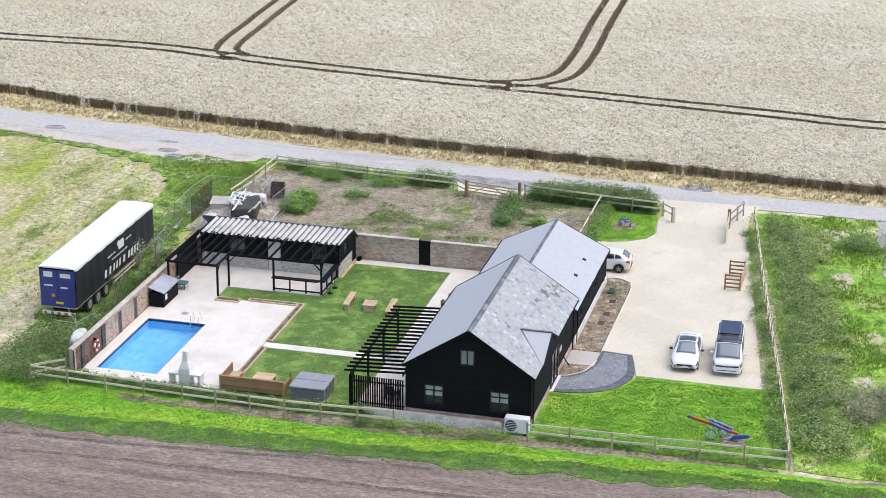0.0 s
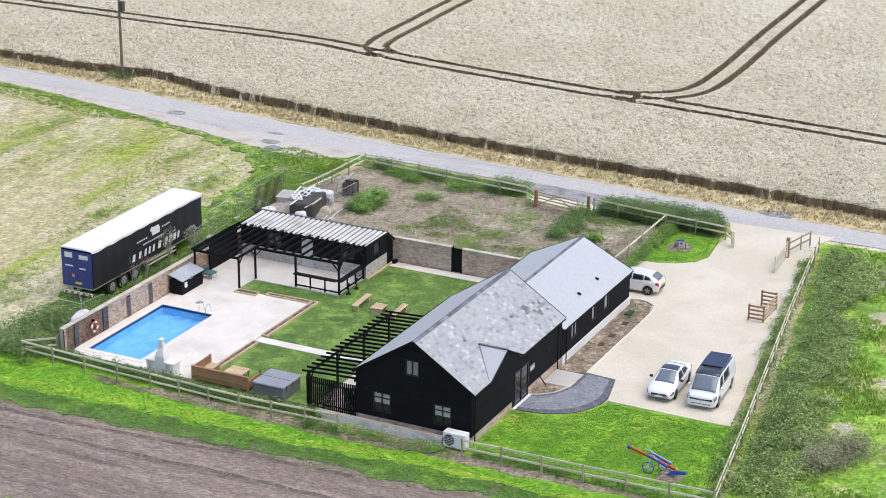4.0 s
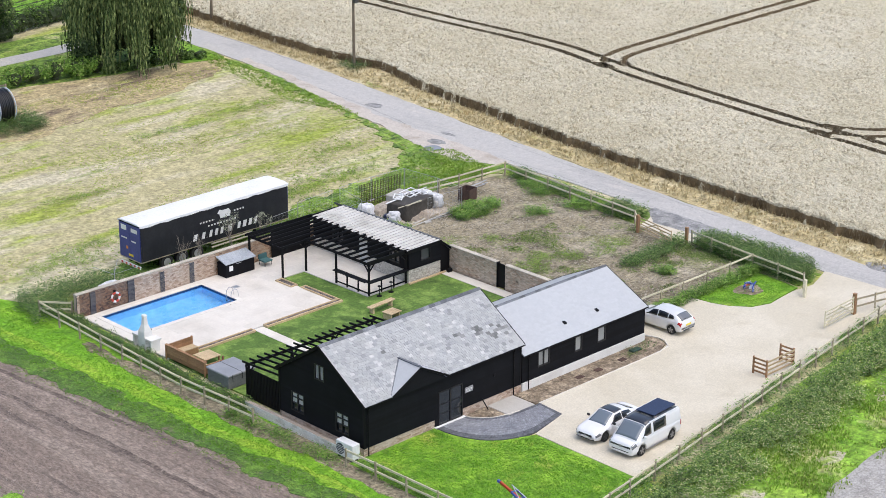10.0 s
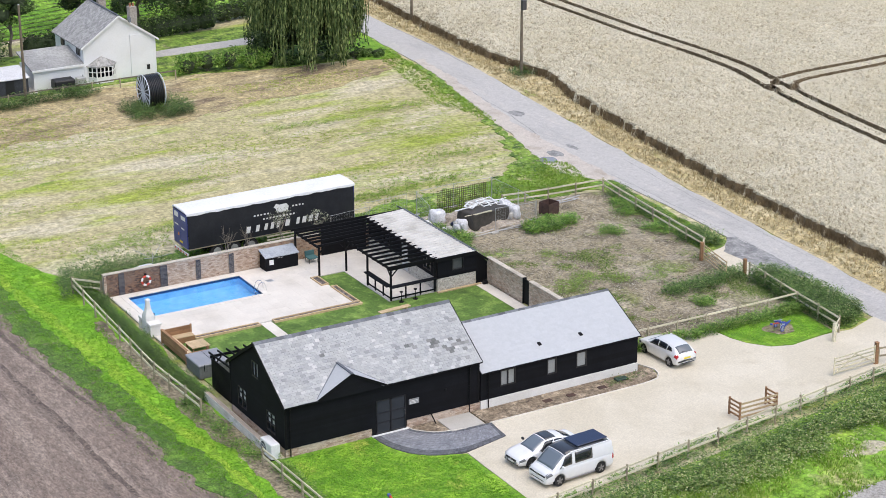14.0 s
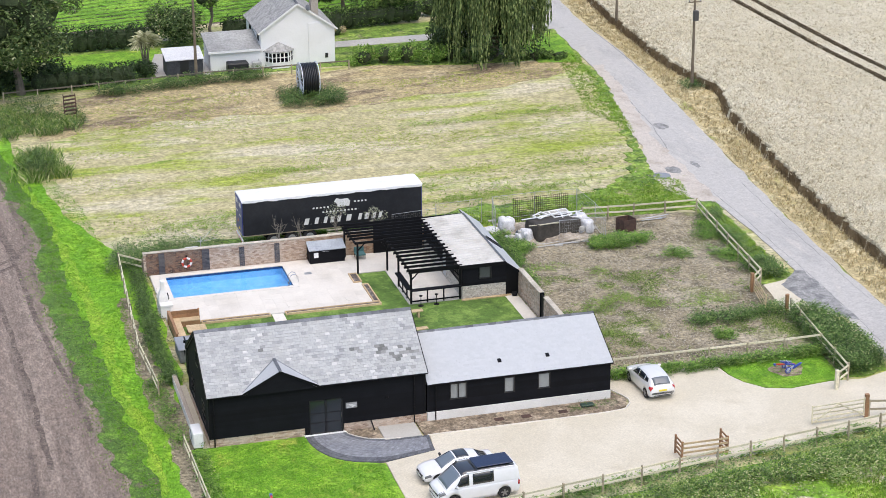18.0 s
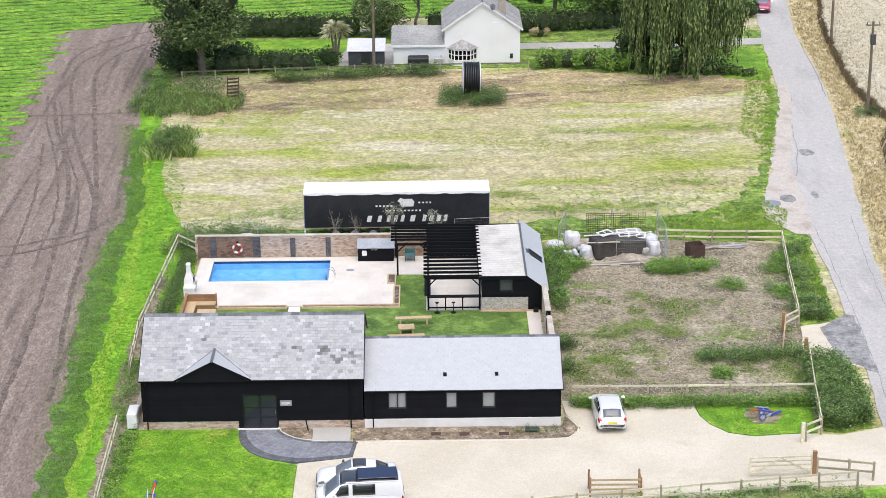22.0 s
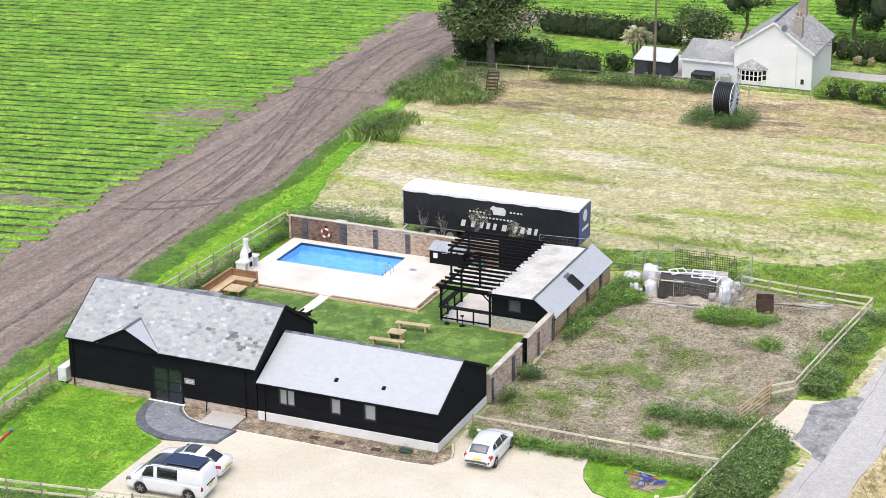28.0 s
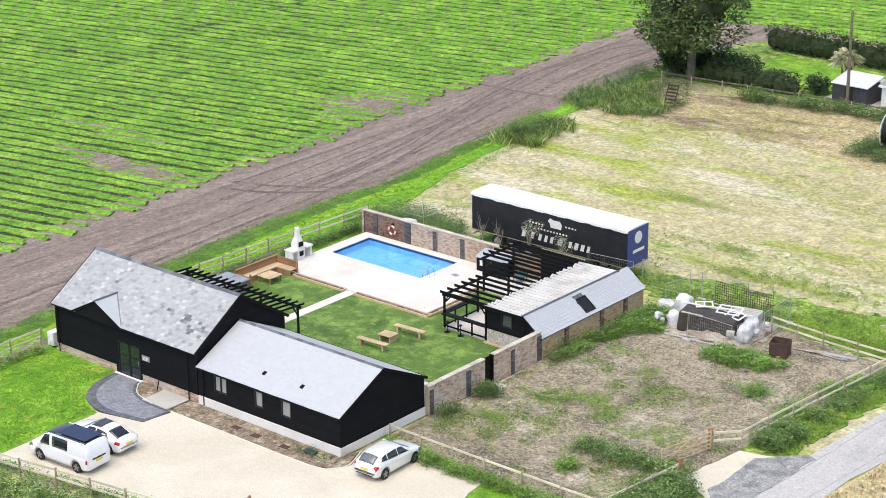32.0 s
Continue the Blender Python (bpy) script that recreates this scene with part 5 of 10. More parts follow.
CP = 0.36
slab_field(terrace, 0.5, PX0 - CP, 18.4, 27.4, [], TZ)
slab_field(terrace, PX1 + CP, 13.9, 18.4, 27.4, [], TZ)
slab_field(terrace, PX0 - CP, PX1 + CP, 18.4, PY0 - CP, [], TZ)
slab_field(terrace, PX0 - CP, PX1 + CP, PY1 + CP, 27.4, [], TZ)
slab_field(terrace, 13.9, 16.0, 23.9, 27.4, [], TZ)
slab_field(terrace, 16.0, 19.6, 17.5, 27.4, [], TZ)
part("bed", boxed(0.45, PX0 - 0.1, 18.3, 27.45, -0.05, TZ - 0.012), M_CONC, terrace, "mortar bed")
part("bed", boxed(PX1 + 0.1, 13.95, 18.3, 27.45, -0.05, TZ - 0.012), M_CONC, terrace, "mortar bed")
part("bed", boxed(PX0 - 0.1, PX1 + 0.1, 18.3, PY0 - 0.1, -0.05, TZ - 0.012), M_CONC, terrace, "mortar bed")
part("bed", boxed(PX0 - 0.1, PX1 + 0.1, PY1 + 0.1, 27.45, -0.05, TZ - 0.012), M_CONC, terrace, "mortar bed")
part("bed", boxed(13.95, 16.0, 23.85, 27.45, -0.05, TZ - 0.012), M_CONC, terrace, "mortar bed")
part("bed", boxed(16.0, 19.65, 17.45, 27.45, -0.05, TZ - 0.012), M_CONC, terrace, "mortar bed")

pool = thing("swimming_pool", "rectangular swimming pool with blue tiles and clear water", "pool")
M_TILE = surf("pool_mosaic", [(0.16, 0.47, 0.8), (0.3, 0.62, 0.88)], rough=0.3, s1=1.5, s2=9, bump=0.05, amount=0.12)
M_TILEDARK = plain("dark_waterline_tile", (0.015, 0.06, 0.2), 0.3)
M_COPE = surf("pool_coping", [(0.66, 0.62, 0.55), (0.74, 0.7, 0.63)], rough=0.8, s1=0.6, s2=12, bump=0.15, amount=0.1, vary=0.04)
D = 1.3
bm = bmesh.new()
for q in (((PX0, PY0, -D), (PX1, PY0, -D), (PX1, PY1, -D), (PX0, PY1, -D)), ((PX0, PY0, -D), (PX0, PY0, TZ), (PX1, PY0, TZ), (PX1, PY0, -D)), ((PX1, PY0, -D), (PX1, PY0, TZ), (PX1, PY1, TZ), (PX1, PY1, -D)), ((PX1, PY1, -D), (PX1, PY1, TZ), (PX0, PY1, TZ), (PX0, PY1, -D)), ((PX0, PY1, -D), (PX0, PY1, TZ), (PX0, PY0, TZ), (PX0, PY0, -D))):
    bm.faces.new([bm.verts.new(p) for p in q])
bmesh.ops.remove_doubles(bm, verts=bm.verts[:], dist=0.001)
bmesh.ops.recalc_face_normals(bm, faces=bm.faces[:])
for f in bm.faces:
    f.normal_flip()
bmesh.ops.solidify(bm, geom=bm.faces[:], thickness=0.08)
part("basin", bm, M_TILE, pool)
for x0, x1, y0, y1 in ((PX0, PX1, PY0, PY0 + 0.012), (PX0, PX1, PY1 - 0.012, PY1), (PX0, PX0 + 0.012, PY0, PY1), (PX1 - 0.012, PX1, PY0, PY1)):
    part("waterline_tiles", boxed(x0 + 0.002, x1 - 0.002, y0 + 0.002, y1 - 0.002, -0.16, 0.03), M_TILEDARK, pool)
m, nt, p = shell("pool_water", 0.03)
p.inputs["Base Color"].default_value = (0.55, 0.85, 1.0, 1)
p.inputs["Transmission Weight"].default_value = 1.0
p.inputs["IOR"].default_value = 1.33
bumped(nt, p, noise_node(nt, position(nt), 1.7, 3, 0.5), 0.7, 0.07)
nx, ny = 40, 20
v = [(PX0 + (PX1 - PX0) * i / nx, PY0 + (PY1 - PY0) * j / ny, -0.06 + 0.004 * noise.noise((i * 0.5, j * 0.5, 0))) for i in range(nx + 1) for j in range(ny + 1)]
f = [(i * (ny + 1) + j, (i + 1) * (ny + 1) + j, (i + 1) * (ny + 1) + j + 1, i * (ny + 1) + j + 1) for i in range(nx) for j in range(ny)]
water = raw_mesh("water", v, f, m, pool, True)
water.visible_shadow = False
for k in range(22):
    x = PX0 - CP + (PX1 - PX0 + 2 * CP) * k / 22
    x2 = PX0 - CP + (PX1 - PX0 + 2 * CP) * (k + 1) / 22
    for y in (PY0 - CP, PY1):
        part("coping_stone", boxed(x + 0.004, x2 - 0.004, y, y + CP, TZ - 0.05, TZ + 0.02, 0.008), M_COPE, pool)
for k in range(9):
    y, y2 = PY0 + (PY1 - PY0) * k / 9, PY0 + (PY1 - PY0) * (k + 1) / 9
    for x in (PX0 - CP, PX1):
        part("coping_stone", boxed(x, x + CP, y + 0.004, y2 - 0.004, TZ - 0.05, TZ + 0.02, 0.008), M_COPE, pool)
turf = sheet("artificial_turf", [(0.6, 7.3), (23.3, 7.3), (23.3, 17.4), (16.0, 17.45), (16.0, 23.85), (13.95, 23.85), (13.95, 18.3), (0.45, 18.3)], 0.02, G_TURF, "dark green artificial lawn", "lawn")


# ---- garden walls ----


def wall_run(name, put, runs, label, cap_w=0.36, thick=0.28):
    """A brick wall made of bays; runs: (a0, a1, top, material, seed)."""
    w = thing(name, label, "garden wall", kind="structure")
    for a0, a1, top, mat, seed in runs:
        brick_wall(w, "brick_facing", lambda a, o, z: put(a, o, z), a0, a1, -0.02, top, mat, thick, seed=seed)
        brick_wall(w, "brick_facing", lambda a, o, z: put(a, -thick - o, z), a0, a1, -0.02, top, mat, 0.03, seed=seed + 40)
        n = max(1, round((a1 - a0) / 0.6))
        for k in range(n):
            p, q = a0 + (a1 - a0) * k / n, a0 + (a1 - a0) * (k + 1) / n
            bm = bmesh.new()
            vs = [bm.verts.new(put(a, o, z)) for a in (p + 0.004, q - 0.004) for o, z in ((0.035, top), (0.035, top + 0.05), (-thick / 2, top + 0.085), (-thick - 0.035, top + 0.05), (-thick - 0.035, top))]
            for t in ((0, 1, 6, 5), (1, 2, 7, 6), (2, 3, 8, 7), (3, 4, 9, 8), (4, 0, 5, 9), (4, 3, 2, 1, 0), (5, 6, 7, 8, 9)):
                bm.faces.new([vs[i] for i in t])
            bmesh.ops.recalc_face_normals(bm, faces=bm.faces[:])
            part("coping_stone", bm, M_COPING, w)
    return w


M_COPING = surf("weathered_coping", [(0.46, 0.41, 0.33), (0.62, 0.56, 0.47)], rough=0.95, s1=1.0, s2=12, vary=0.15)


def put_bw(a, o, z):
    return (a, 27.5 - o, z)


def put_rw(a, o, z):
    return (23.72 + o, a, z)


back_wall = wall_run("pool_wall", put_bw, [(0.12, 4.15, 1.6, M_BRICKDARK, 11), (4.15, 11.3, 1.6, M_BRICKPALE, 12), (11.3, 16.0, 1.6, M_BRICK, 13), (16.0, 23.4, 1.45, M_BRICK, 14)], "old brick garden wall behind the swimming pool")


def pilaster(parent, put, a0, a1, top, mat, out=0.09, chequer=False):
    brick_wall(parent, "pier_bricks", lambda a, o, z: put(a, out + o, z), a0, a1, 0, top, mat, 0.1, seed=int(a0 * 7), mortar=M_MORTAR if chequer else M_ENGIN)


pilaster(back_wall, put_bw, 1.15, 1.55, 1.55, M_ENGIN)
pilaster(back_wall, put_bw, 4.1, 4.6, 1.55, M_ENGIN)
pilaster(back_wall, put_bw, 6.66, 7.02, 1.5, M_ENGIN, chequer=True)
pilaster(back_wall, put_bw, 9.1, 9.46, 1.5, M_ENGIN, chequer=True)
pilaster(back_wall, put_bw, 0.12, 0.3, 1.6, M_BRICKPALE)
side_wall = wall_run("yard_wall", put_rw, [(7.1, 12.1, 1.72, M_BRICKPALE, 21), (12.9, 17.4, 1.72, M_BRICKPALE, 22), (17.4, 19.8, 1.2, M_BRICKYEL, 23), (19.8, 23.4, 1.2, M_BRICKYEL, 24), (23.4, 28.0, 1.2, M_BRICKYEL, 25)], "long pale brick wall between garden and yard")
for y in (7.12, 10.4, 14.4, 17.0):
    pilaster(side_wall, put_rw, y, y + 0.36, 1.55, M_ENGIN, chequer=y in (7.12, 14.4))
for y in (19.7, 23.3, 25.8):
    pilaster(side_wall, put_rw, y, y + 0.36, 1.3, M_BRICKDARK, 0.1)
side_gate = new("wall_door")
side_gate.parent = side_wall
part("leaf", boxed(23.5, 23.56, 12.12, 12.88, 0.02, 1.72, 0.006), M_BLACK, side_gate, "black boarded door in the wall")
for y in (12.1, 12.82):
    part("jamb", boxed(23.44, 23.72, y, y + 0.08, 0, 1.76), M_BLACK, side_gate)
part("handle", tubed((23.6, 12.76, 0.9), (23.6, 12.76, 1.02), 0.015), M_STEEL, side_gate)
threshold = tagged(link_mesh("door_slab", boxed(23.74, 24.6, 12.0, 13.0, -0.02, 0.05, 0.02), M_CONC), "pale concrete slab outside the wall door", "slab")

ring = thing("life_ring", "red and white life ring hung on the dark wall", "life ring", 3.03, 27.32, 0.78)
M_RED = plain("red_plastic", (0.62, 0.07, 0.04), 0.4)
for q in range(8):
    bm = bmesh.new()
    a0, a1 = q * math.pi / 4 + 0.02, (q + 1) * math.pi / 4 - 0.02
    rings = []
    for k in range(5):
        a = a0 + (a1 - a0) * k / 4
        rings.append([bm.verts.new(((0.3 + 0.075 * math.cos(b)) * math.cos(a), 0.06 * math.sin(b), (0.3 + 0.075 * math.cos(b)) * math.sin(a))) for b in np.linspace(0, 2 * math.pi, 9)[:-1]])
    for r0, r1 in zip(rings, rings[1:]):
        for k in range(8):
            bm.faces.new((r0[k], r0[(k + 1) % 8], r1[(k + 1) % 8], r1[k]))
    bm.faces.new(rings[0]), bm.faces.new(rings[-1][::-1])
    bmesh.ops.recalc_face_normals(bm, faces=bm.faces[:])
    part("segment", bm, M_RED if q % 2 == 0 else M_WHITE, ring, smooth=True)
part("hook", boxed(-0.05, 0.05, 0.0, 0.2, 0.3, 0.46), M_BLACK, ring)

# ---- pool house and pergola ----
ph = thing("pool_house", "black boarded pool house with a corrugated roof", "building")


def put_ph(a, o, z):
    return (a, 17.35 - o, z)


def put_phw(a, o, z):
    return (19.62 - o, a, z)


boarded_wall(ph, put_ph, lambda z: (19.62, 22.6), 0.95, 2.34, [(20.72, 21.58, 1.34, 2.2)])
casement(ph, put_ph, 20.72, 21.58, 1.34, 2.2, 1, blind=(plain("dim_frosted_pane", (0.075, 0.085, 0.085), 0.25),))
boarded_wall(ph, put_phw, lambda z: (17.35, 27.0), 0.95, 2.34, [(18.2, 19.2, 1.2, 2.1), (21.4, 22.3, 0.95, 2.1), (23.9, 25.0, 1.2, 2.1)])
casement(ph, put_phw, 18.2, 19.2, 1.2, 2.1, 2)
casement(ph, put_phw, 23.9, 25.0, 1.2, 2.1, 2)
part("door", boxed(19.64, 19.7, 21.42, 22.28, 0.08, 2.1, 0.005), plain("pale_grey_door", (0.55, 0.56, 0.56), 0.4), ph, "pale grey door")
M_FLINT = brick_mat("pale_flint", [(0.32, 0.3, 0.27), (0.55, 0.52, 0.47), (0.68, 0.65, 0.6), (0.42, 0.38, 0.32)], (0.62, 0.58, 0.52))
brick_wall(ph, "flint_facing", lambda a, o, z: (a, 17.33 - o, z), 19.62, 22.55, 0.05, 0.95, M_FLINT, 0.3, 0.085, 0.105, seed=31)
brick_wall(ph, "flint_facing", lambda a, o, z: (19.6 - o, a, z), 17.35, 21.4, 0.05, 0.95, M_FLINT, 0.3, 0.085, 0.105, seed=32)
brick_wall(ph, "flint_facing", lambda a, o, z: (19.6 - o, a, z), 22.3, 27.0, 0.05, 0.95, M_FLINT, 0.3, 0.085, 0.105, seed=33)
part("gable_wall", prism([(22.58, 0.05), (23.45, 0.05), (23.45, 1.48), (22.58, 2.3)], 17.35, 17.55, "y"), M_BLACK, ph)
part("gable_wall", prism([(19.62, 0.05), (23.45, 0.05), (23.45, 1.48), (22.58, 2.3), (19.62, 2.34)], 26.85, 27.05, "y"), M_BLACK, ph)
part("sill_step", boxed(19.5, 22.9, 17.1, 17.3, 0.0, 0.1, 0.01), M_PINE, ph, "pale timber kick board")
# corrugated white roof
M_SHEETROOF = surf("white_corrugated_sheet", [(0.36, 0.345, 0.31), (0.52, 0.505, 0.47), (0.6, 0.585, 0.55)], rough=0.55, s1=0.7, s2=10, bump=0.1, amount=0.12)
v, f = [], []
ys = np.linspace(17.2, 26.95, 196)
for k, y in enumerate(ys):
    wv = 0.085 * max(-0.6, min(0.6, 1.6 * math.sin(2 * math.pi * k / 8.0)))
    for x, z in ((19.42, 2.36), (22.42, 2.45)):
        v += [(x, y, z + wv), (x, y, z + wv - 0.012)]
for k in range(len(ys) - 1):
    a = 4 * k
    f += [(a, a + 2, a + 6, a + 4), (a + 1, a + 5, a + 7, a + 3), (a, a + 4, a + 5, a + 1), (a + 2, a + 3, a + 7, a + 6)]
part_roof = raw_mesh("corrugated_roof", v, f, M_SHEETROOF, ph)
# darker strips laid along the bottoms of the sheet's troughs
M_TROUGH = surf("dark_sheet_trough", [(0.13, 0.12, 0.1), (0.25, 0.235, 0.205)], rough=0.8, s1=1.5, s2=9)
for k in range(24):
    y = 17.5 + 0.4 * k
    part("sheet_trough", beamed((19.43, y, 2.319), (22.41, y, 2.409), 0.1, 0.014), M_TROUGH, ph)
part("fascia", boxed(19.4, 22.5, 17.14, 17.19, 2.22, 2.46), M_BLACK, ph)
part("fascia", boxed(19.36, 19.41, 17.14, 27.0, 2.2, 2.36), M_BLACK, ph)
part("verge_trim", boxed(19.4, 22.5, 26.96, 27.04, 2.25, 2.5), M_BLACK, ph)
# slate lean-to side with a roof light
deck = part("slate_slope", prism([(22.4, 2.36), (22.4, 2.46), (23.85, 1.36), (23.85, 1.28)], 17.25, 28.0, "y"), M_RIDGE, ph)


def slates_y(parent, y0, y1, top, foot, rows, w, hole):
    v, f = [], []
    (tx, tz), (fx, fz) = top, foot
    length = math.hypot(fx - tx, fz - tz)
    dx, dz = (tx - fx) / length, (tz - fz) / length
    nx, nz = dz, -dx
    ex = length / rows
    for k in range(rows):
        n = int((y1 - y0) / w)
        for i in range(n + (k % 2)):
            a = max(y0, y0 + (y1 - y0) / n * (i - 0.5 * (k % 2)))
            b = min(y1, y0 + (y1 - y0) / n * (i + 1 - 0.5 * (k % 2)))
            s0, s1 = ex * k - 0.02, min(length, ex * (k + 1) + 0.03)
            if hole[0] < (a + b) / 2 < hole[1] and hole[2] < s0 + ex / 2 < hole[3]:
                continue
            m = len(v)
            for s, o in ((s0, 0.026), (s1, 0.008)):
                for y in (a + 0.005, b - 0.005):
                    for d in (0.0, o):
                        v.append((fx + dx * s + nx * d, y, fz + dz * s + nz * d))
            f += [(m + 1, m + 3, m + 7, m + 5), (m, m + 2, m + 3, m + 1), (m, m + 1, m + 5, m + 4), (m + 2, m + 6, m + 7, m + 3)]
    return tagged(raw_mesh("slate_cover", v, f, M_SLATE_NEW, parent), kind="stuff")


slates_y(ph, 17.25, 28.0, (22.42, 2.47), (23.86, 1.37), 8, 0.3, (21.92, 22.9, 0.66, 1.62))
rl = new("roof_light")
rl.parent = ph
bm = bmesh.new()
for y in (21.95, 22.86):
    beam(bm, (22.88, y, 2.18), (23.7, y, 1.553), 0.06, 0.06)
for x, z in ((22.88, 2.18), (23.7, 1.553)):
    beam(bm, (x, 21.95, z), (x, 22.88, z), 0.06, 0.06)
part("frame", bm, M_FRAME, rl)
# matte black pane stands in for the unlit inside of the open roof light
part("pane", prism([(22.88, 2.14), (22.88, 2.155), (23.7, 1.528), (23.7, 1.513)], 21.97, 22.86, "y"), plain("shaded_pane", (0.006, 0.006, 0.007), 0.8), rl)
part("ridge_trim", beamed((22.42, 17.2, 2.5), (22.42, 27.0, 2.5), 0.14, 0.03), M_RIDGE, ph)
part("barge_board", beamed((22.4, 17.22, 2.4), (23.88, 17.22, 1.3), 0.03, 0.14), M_BLACK, ph)
part("wheel_hose", tubed((22.9, 17.0, 0.18), (23.2, 16.95, 0.18), 0.16, 0.16, 12), M_BLACK, ph, "coiled black hose")

perg = thing("pool_pergola", "black timber pergola over the bar terrace", "pergola")
PZ = 2.25
for x, y in ((14.1, 23.8), (16.15, 23.8), (16.15, 17.45), (19.45, 17.45), (13.95, 27.1), (16.15, 20.7)):
    part("post", boxed(x - 0.06, x + 0.06, y - 0.06, y + 0.06, TZ, PZ, 0.008), M_BLACK, perg)
for a, b in (((16.15, 17.3, PZ), (16.15, 23.9, PZ)), ((14.0, 23.8, PZ), (19.5, 23.8, PZ)), ((13.95, 23.7, PZ), (13.95, 27.2, PZ)), ((16.0, 17.45, PZ), (19.5, 17.45, PZ)), ((13.9, 27.15, PZ), (19.5, 27.15, PZ))):
    part("beam", beamed(a, b, 0.07, 0.16), M_BLACK, perg)
for k in range(10):
    y = 17.4 + 0.69 * k
    part("slat", beamed((15.85, y, PZ + 0.15), (19.6, y, PZ + 0.15), 0.05, 0.16), M_BLACK, perg)
part("back_screen", boxed(16.05, 19.55, 27.3, 27.36, 0.07, 2.2), M_BOARD, perg)
for k in range(6):
    y = 24.3 + 0.57 * k
    part("slat", beamed((13.65, y, PZ + 0.15), (19.6, y, PZ + 0.15), 0.05, 0.16), M_BLACK, perg)
for x, y, dx, dy in ((14.1, 23.8, 1, 0), (16.15, 23.8, -1, 0), (16.15, 17.45, 1, 0), (19.45, 17.45, -1, 0), (16.15, 17.45, 0, 1), (16.15, 23.8, 0, -1)):
    part("brace", beamed((x, y, PZ - 0.55), (x + 0.5 * dx, y + 0.5 * dy, PZ - 0.05), 0.06, 0.07), M_BLACK, perg)
bar = thing("bar_counter", "black rail bar counter with open panels", "bar counter")
part("counter_top", boxed(16.05, 19.55, 17.2, 17.6, 0.98, 1.05, 0.01), M_BLACK, bar)
part("counter_top", boxed(15.9, 16.3, 17.6, 20.8, 0.98, 1.05, 0.01), M_BLACK, bar)
part("rail", beamed((16.15, 17.45, 0.22), (19.5, 17.45, 0.22), 0.05, 0.09), M_BLACK, bar)
part("rail", beamed((16.15, 17.45, 0.22), (16.15, 20.7, 0.22), 0.05, 0.09), M_BLACK, bar)
for x in (17.25, 18.35):
    part("upright", boxed(x - 0.04, x + 0.04, 17.4, 17.48, TZ, 1.0), M_BLACK, bar)
for y in (18.5, 19.6):
    part("upright", boxed(16.1, 16.18, y - 0.04, y + 0.04, TZ, 1.0), M_BLACK, bar)
stool = thing("bar_stool", "black metal bar stool under the counter", "stool", 16.7, 17.05, TZ)
part("seat", tubed((0, 0, 0.68), (0, 0, 0.72), 0.12, 0.12, 14), M_BLACK, stool)
part("column", tubed((0, 0, 0.03), (0, 0, 0.68), 0.025), M_BLACK, stool)
part("base", tubed((0, 0, 0.0), (0, 0, 0.03), 0.19, 0.19, 14), M_BLACK, stool)
tagged(stool, group="bar stools")
copy_thing(stool, pose(17.75, 17.05, 0.02))
stool.location.z = 0.02
kiosk = thing("pump_cabinet", "black boarded pump cabinet with a grey lid", "cabinet", 11.35, 26.42, TZ)
part("body", boxed(0, 2.45, 0, 0.95, 0, 0.95, 0.01), M_BOARD, kiosk)
part("lid", prism([(-0.08, 0.95), (-0.08, 1.0), (1.0, 1.32), (1.0, 1.26)], -0.06, 2.52), surf("grey_felt", [(0.3, 0.33, 0.36), (0.42, 0.45, 0.48)], rough=0.7, s1=1.0, s2=10), kiosk, "grey felt lid")
part("notice", boxed(0.28, 0.6, -0.012, 0.0, 0.42, 0.78), M_WHITE, kiosk, "white notice")
for k in range(2):
    part("hinge", boxed(0.9 + 0.24 * k, 1.08 + 0.24 * k, -0.012, 0, 0.82, 0.86), M_GALV, kiosk)
chair = thing("lounge_chair", "teal garden chair under the pergola", "chair", 14.9, 26.6, TZ)
M_TEAL = plain("teal_fabric", (0.06, 0.15, 0.15), 0.8)
part("seat", boxed(-0.35, 0.35, -0.35, 0.3, 0.3, 0.42, 0.02), M_TEAL, chair)
part("backrest", boxed(-0.35, 0.35, 0.25, 0.38, 0.4, 0.74, 0.02), M_TEAL, chair)
for x in (-0.3, 0.3):
    for y in (-0.3, 0.3):
        part("leg", tubed((x, y, 0), (x, y, 0.3), 0.02), M_BLACK, chair)
ladder = thing("pool_ladder", "bent steel pool ladder at the pool end", "pool ladder", 9.45, 23.3, TZ)
for y in (0.0, 0.5):
    bm = bmesh.new()
    pts = [(-0.18, -0.5), (-0.18, 0.25), (-0.1, 0.5), (0.08, 0.62), (0.3, 0.55), (0.42, 0.3), (0.45, 0.02)]
    for (a, b), (c, d) in zip(pts, pts[1:]):
        tube(bm, (a, y, b), (c, y, d), 0.022)
    part("rail", bm, M_STEEL, ladder)
for z in (-0.4, -0.15):
    part("tread", boxed(-0.22, -0.14, 0, 0.5, z, z + 0.03), M_STEEL, ladder)
drain = tagged(link_mesh("drain_cover", boxed(10.6, 11.1, 24.6, 25.0, TZ - 0.02, TZ + 0.006), M_GALV), "small grey metal drain cover in the paving", "drain cover")

# planted edging of the terrace
M_SLATECHIP = ground_mat("slate_chippings", [((0.12, 0.1, 0.09),), ((0.22, 0.19, 0.17), 3.0, 0.5, 0.62, None)], s2=10, amount=0.5, bump=0.9)


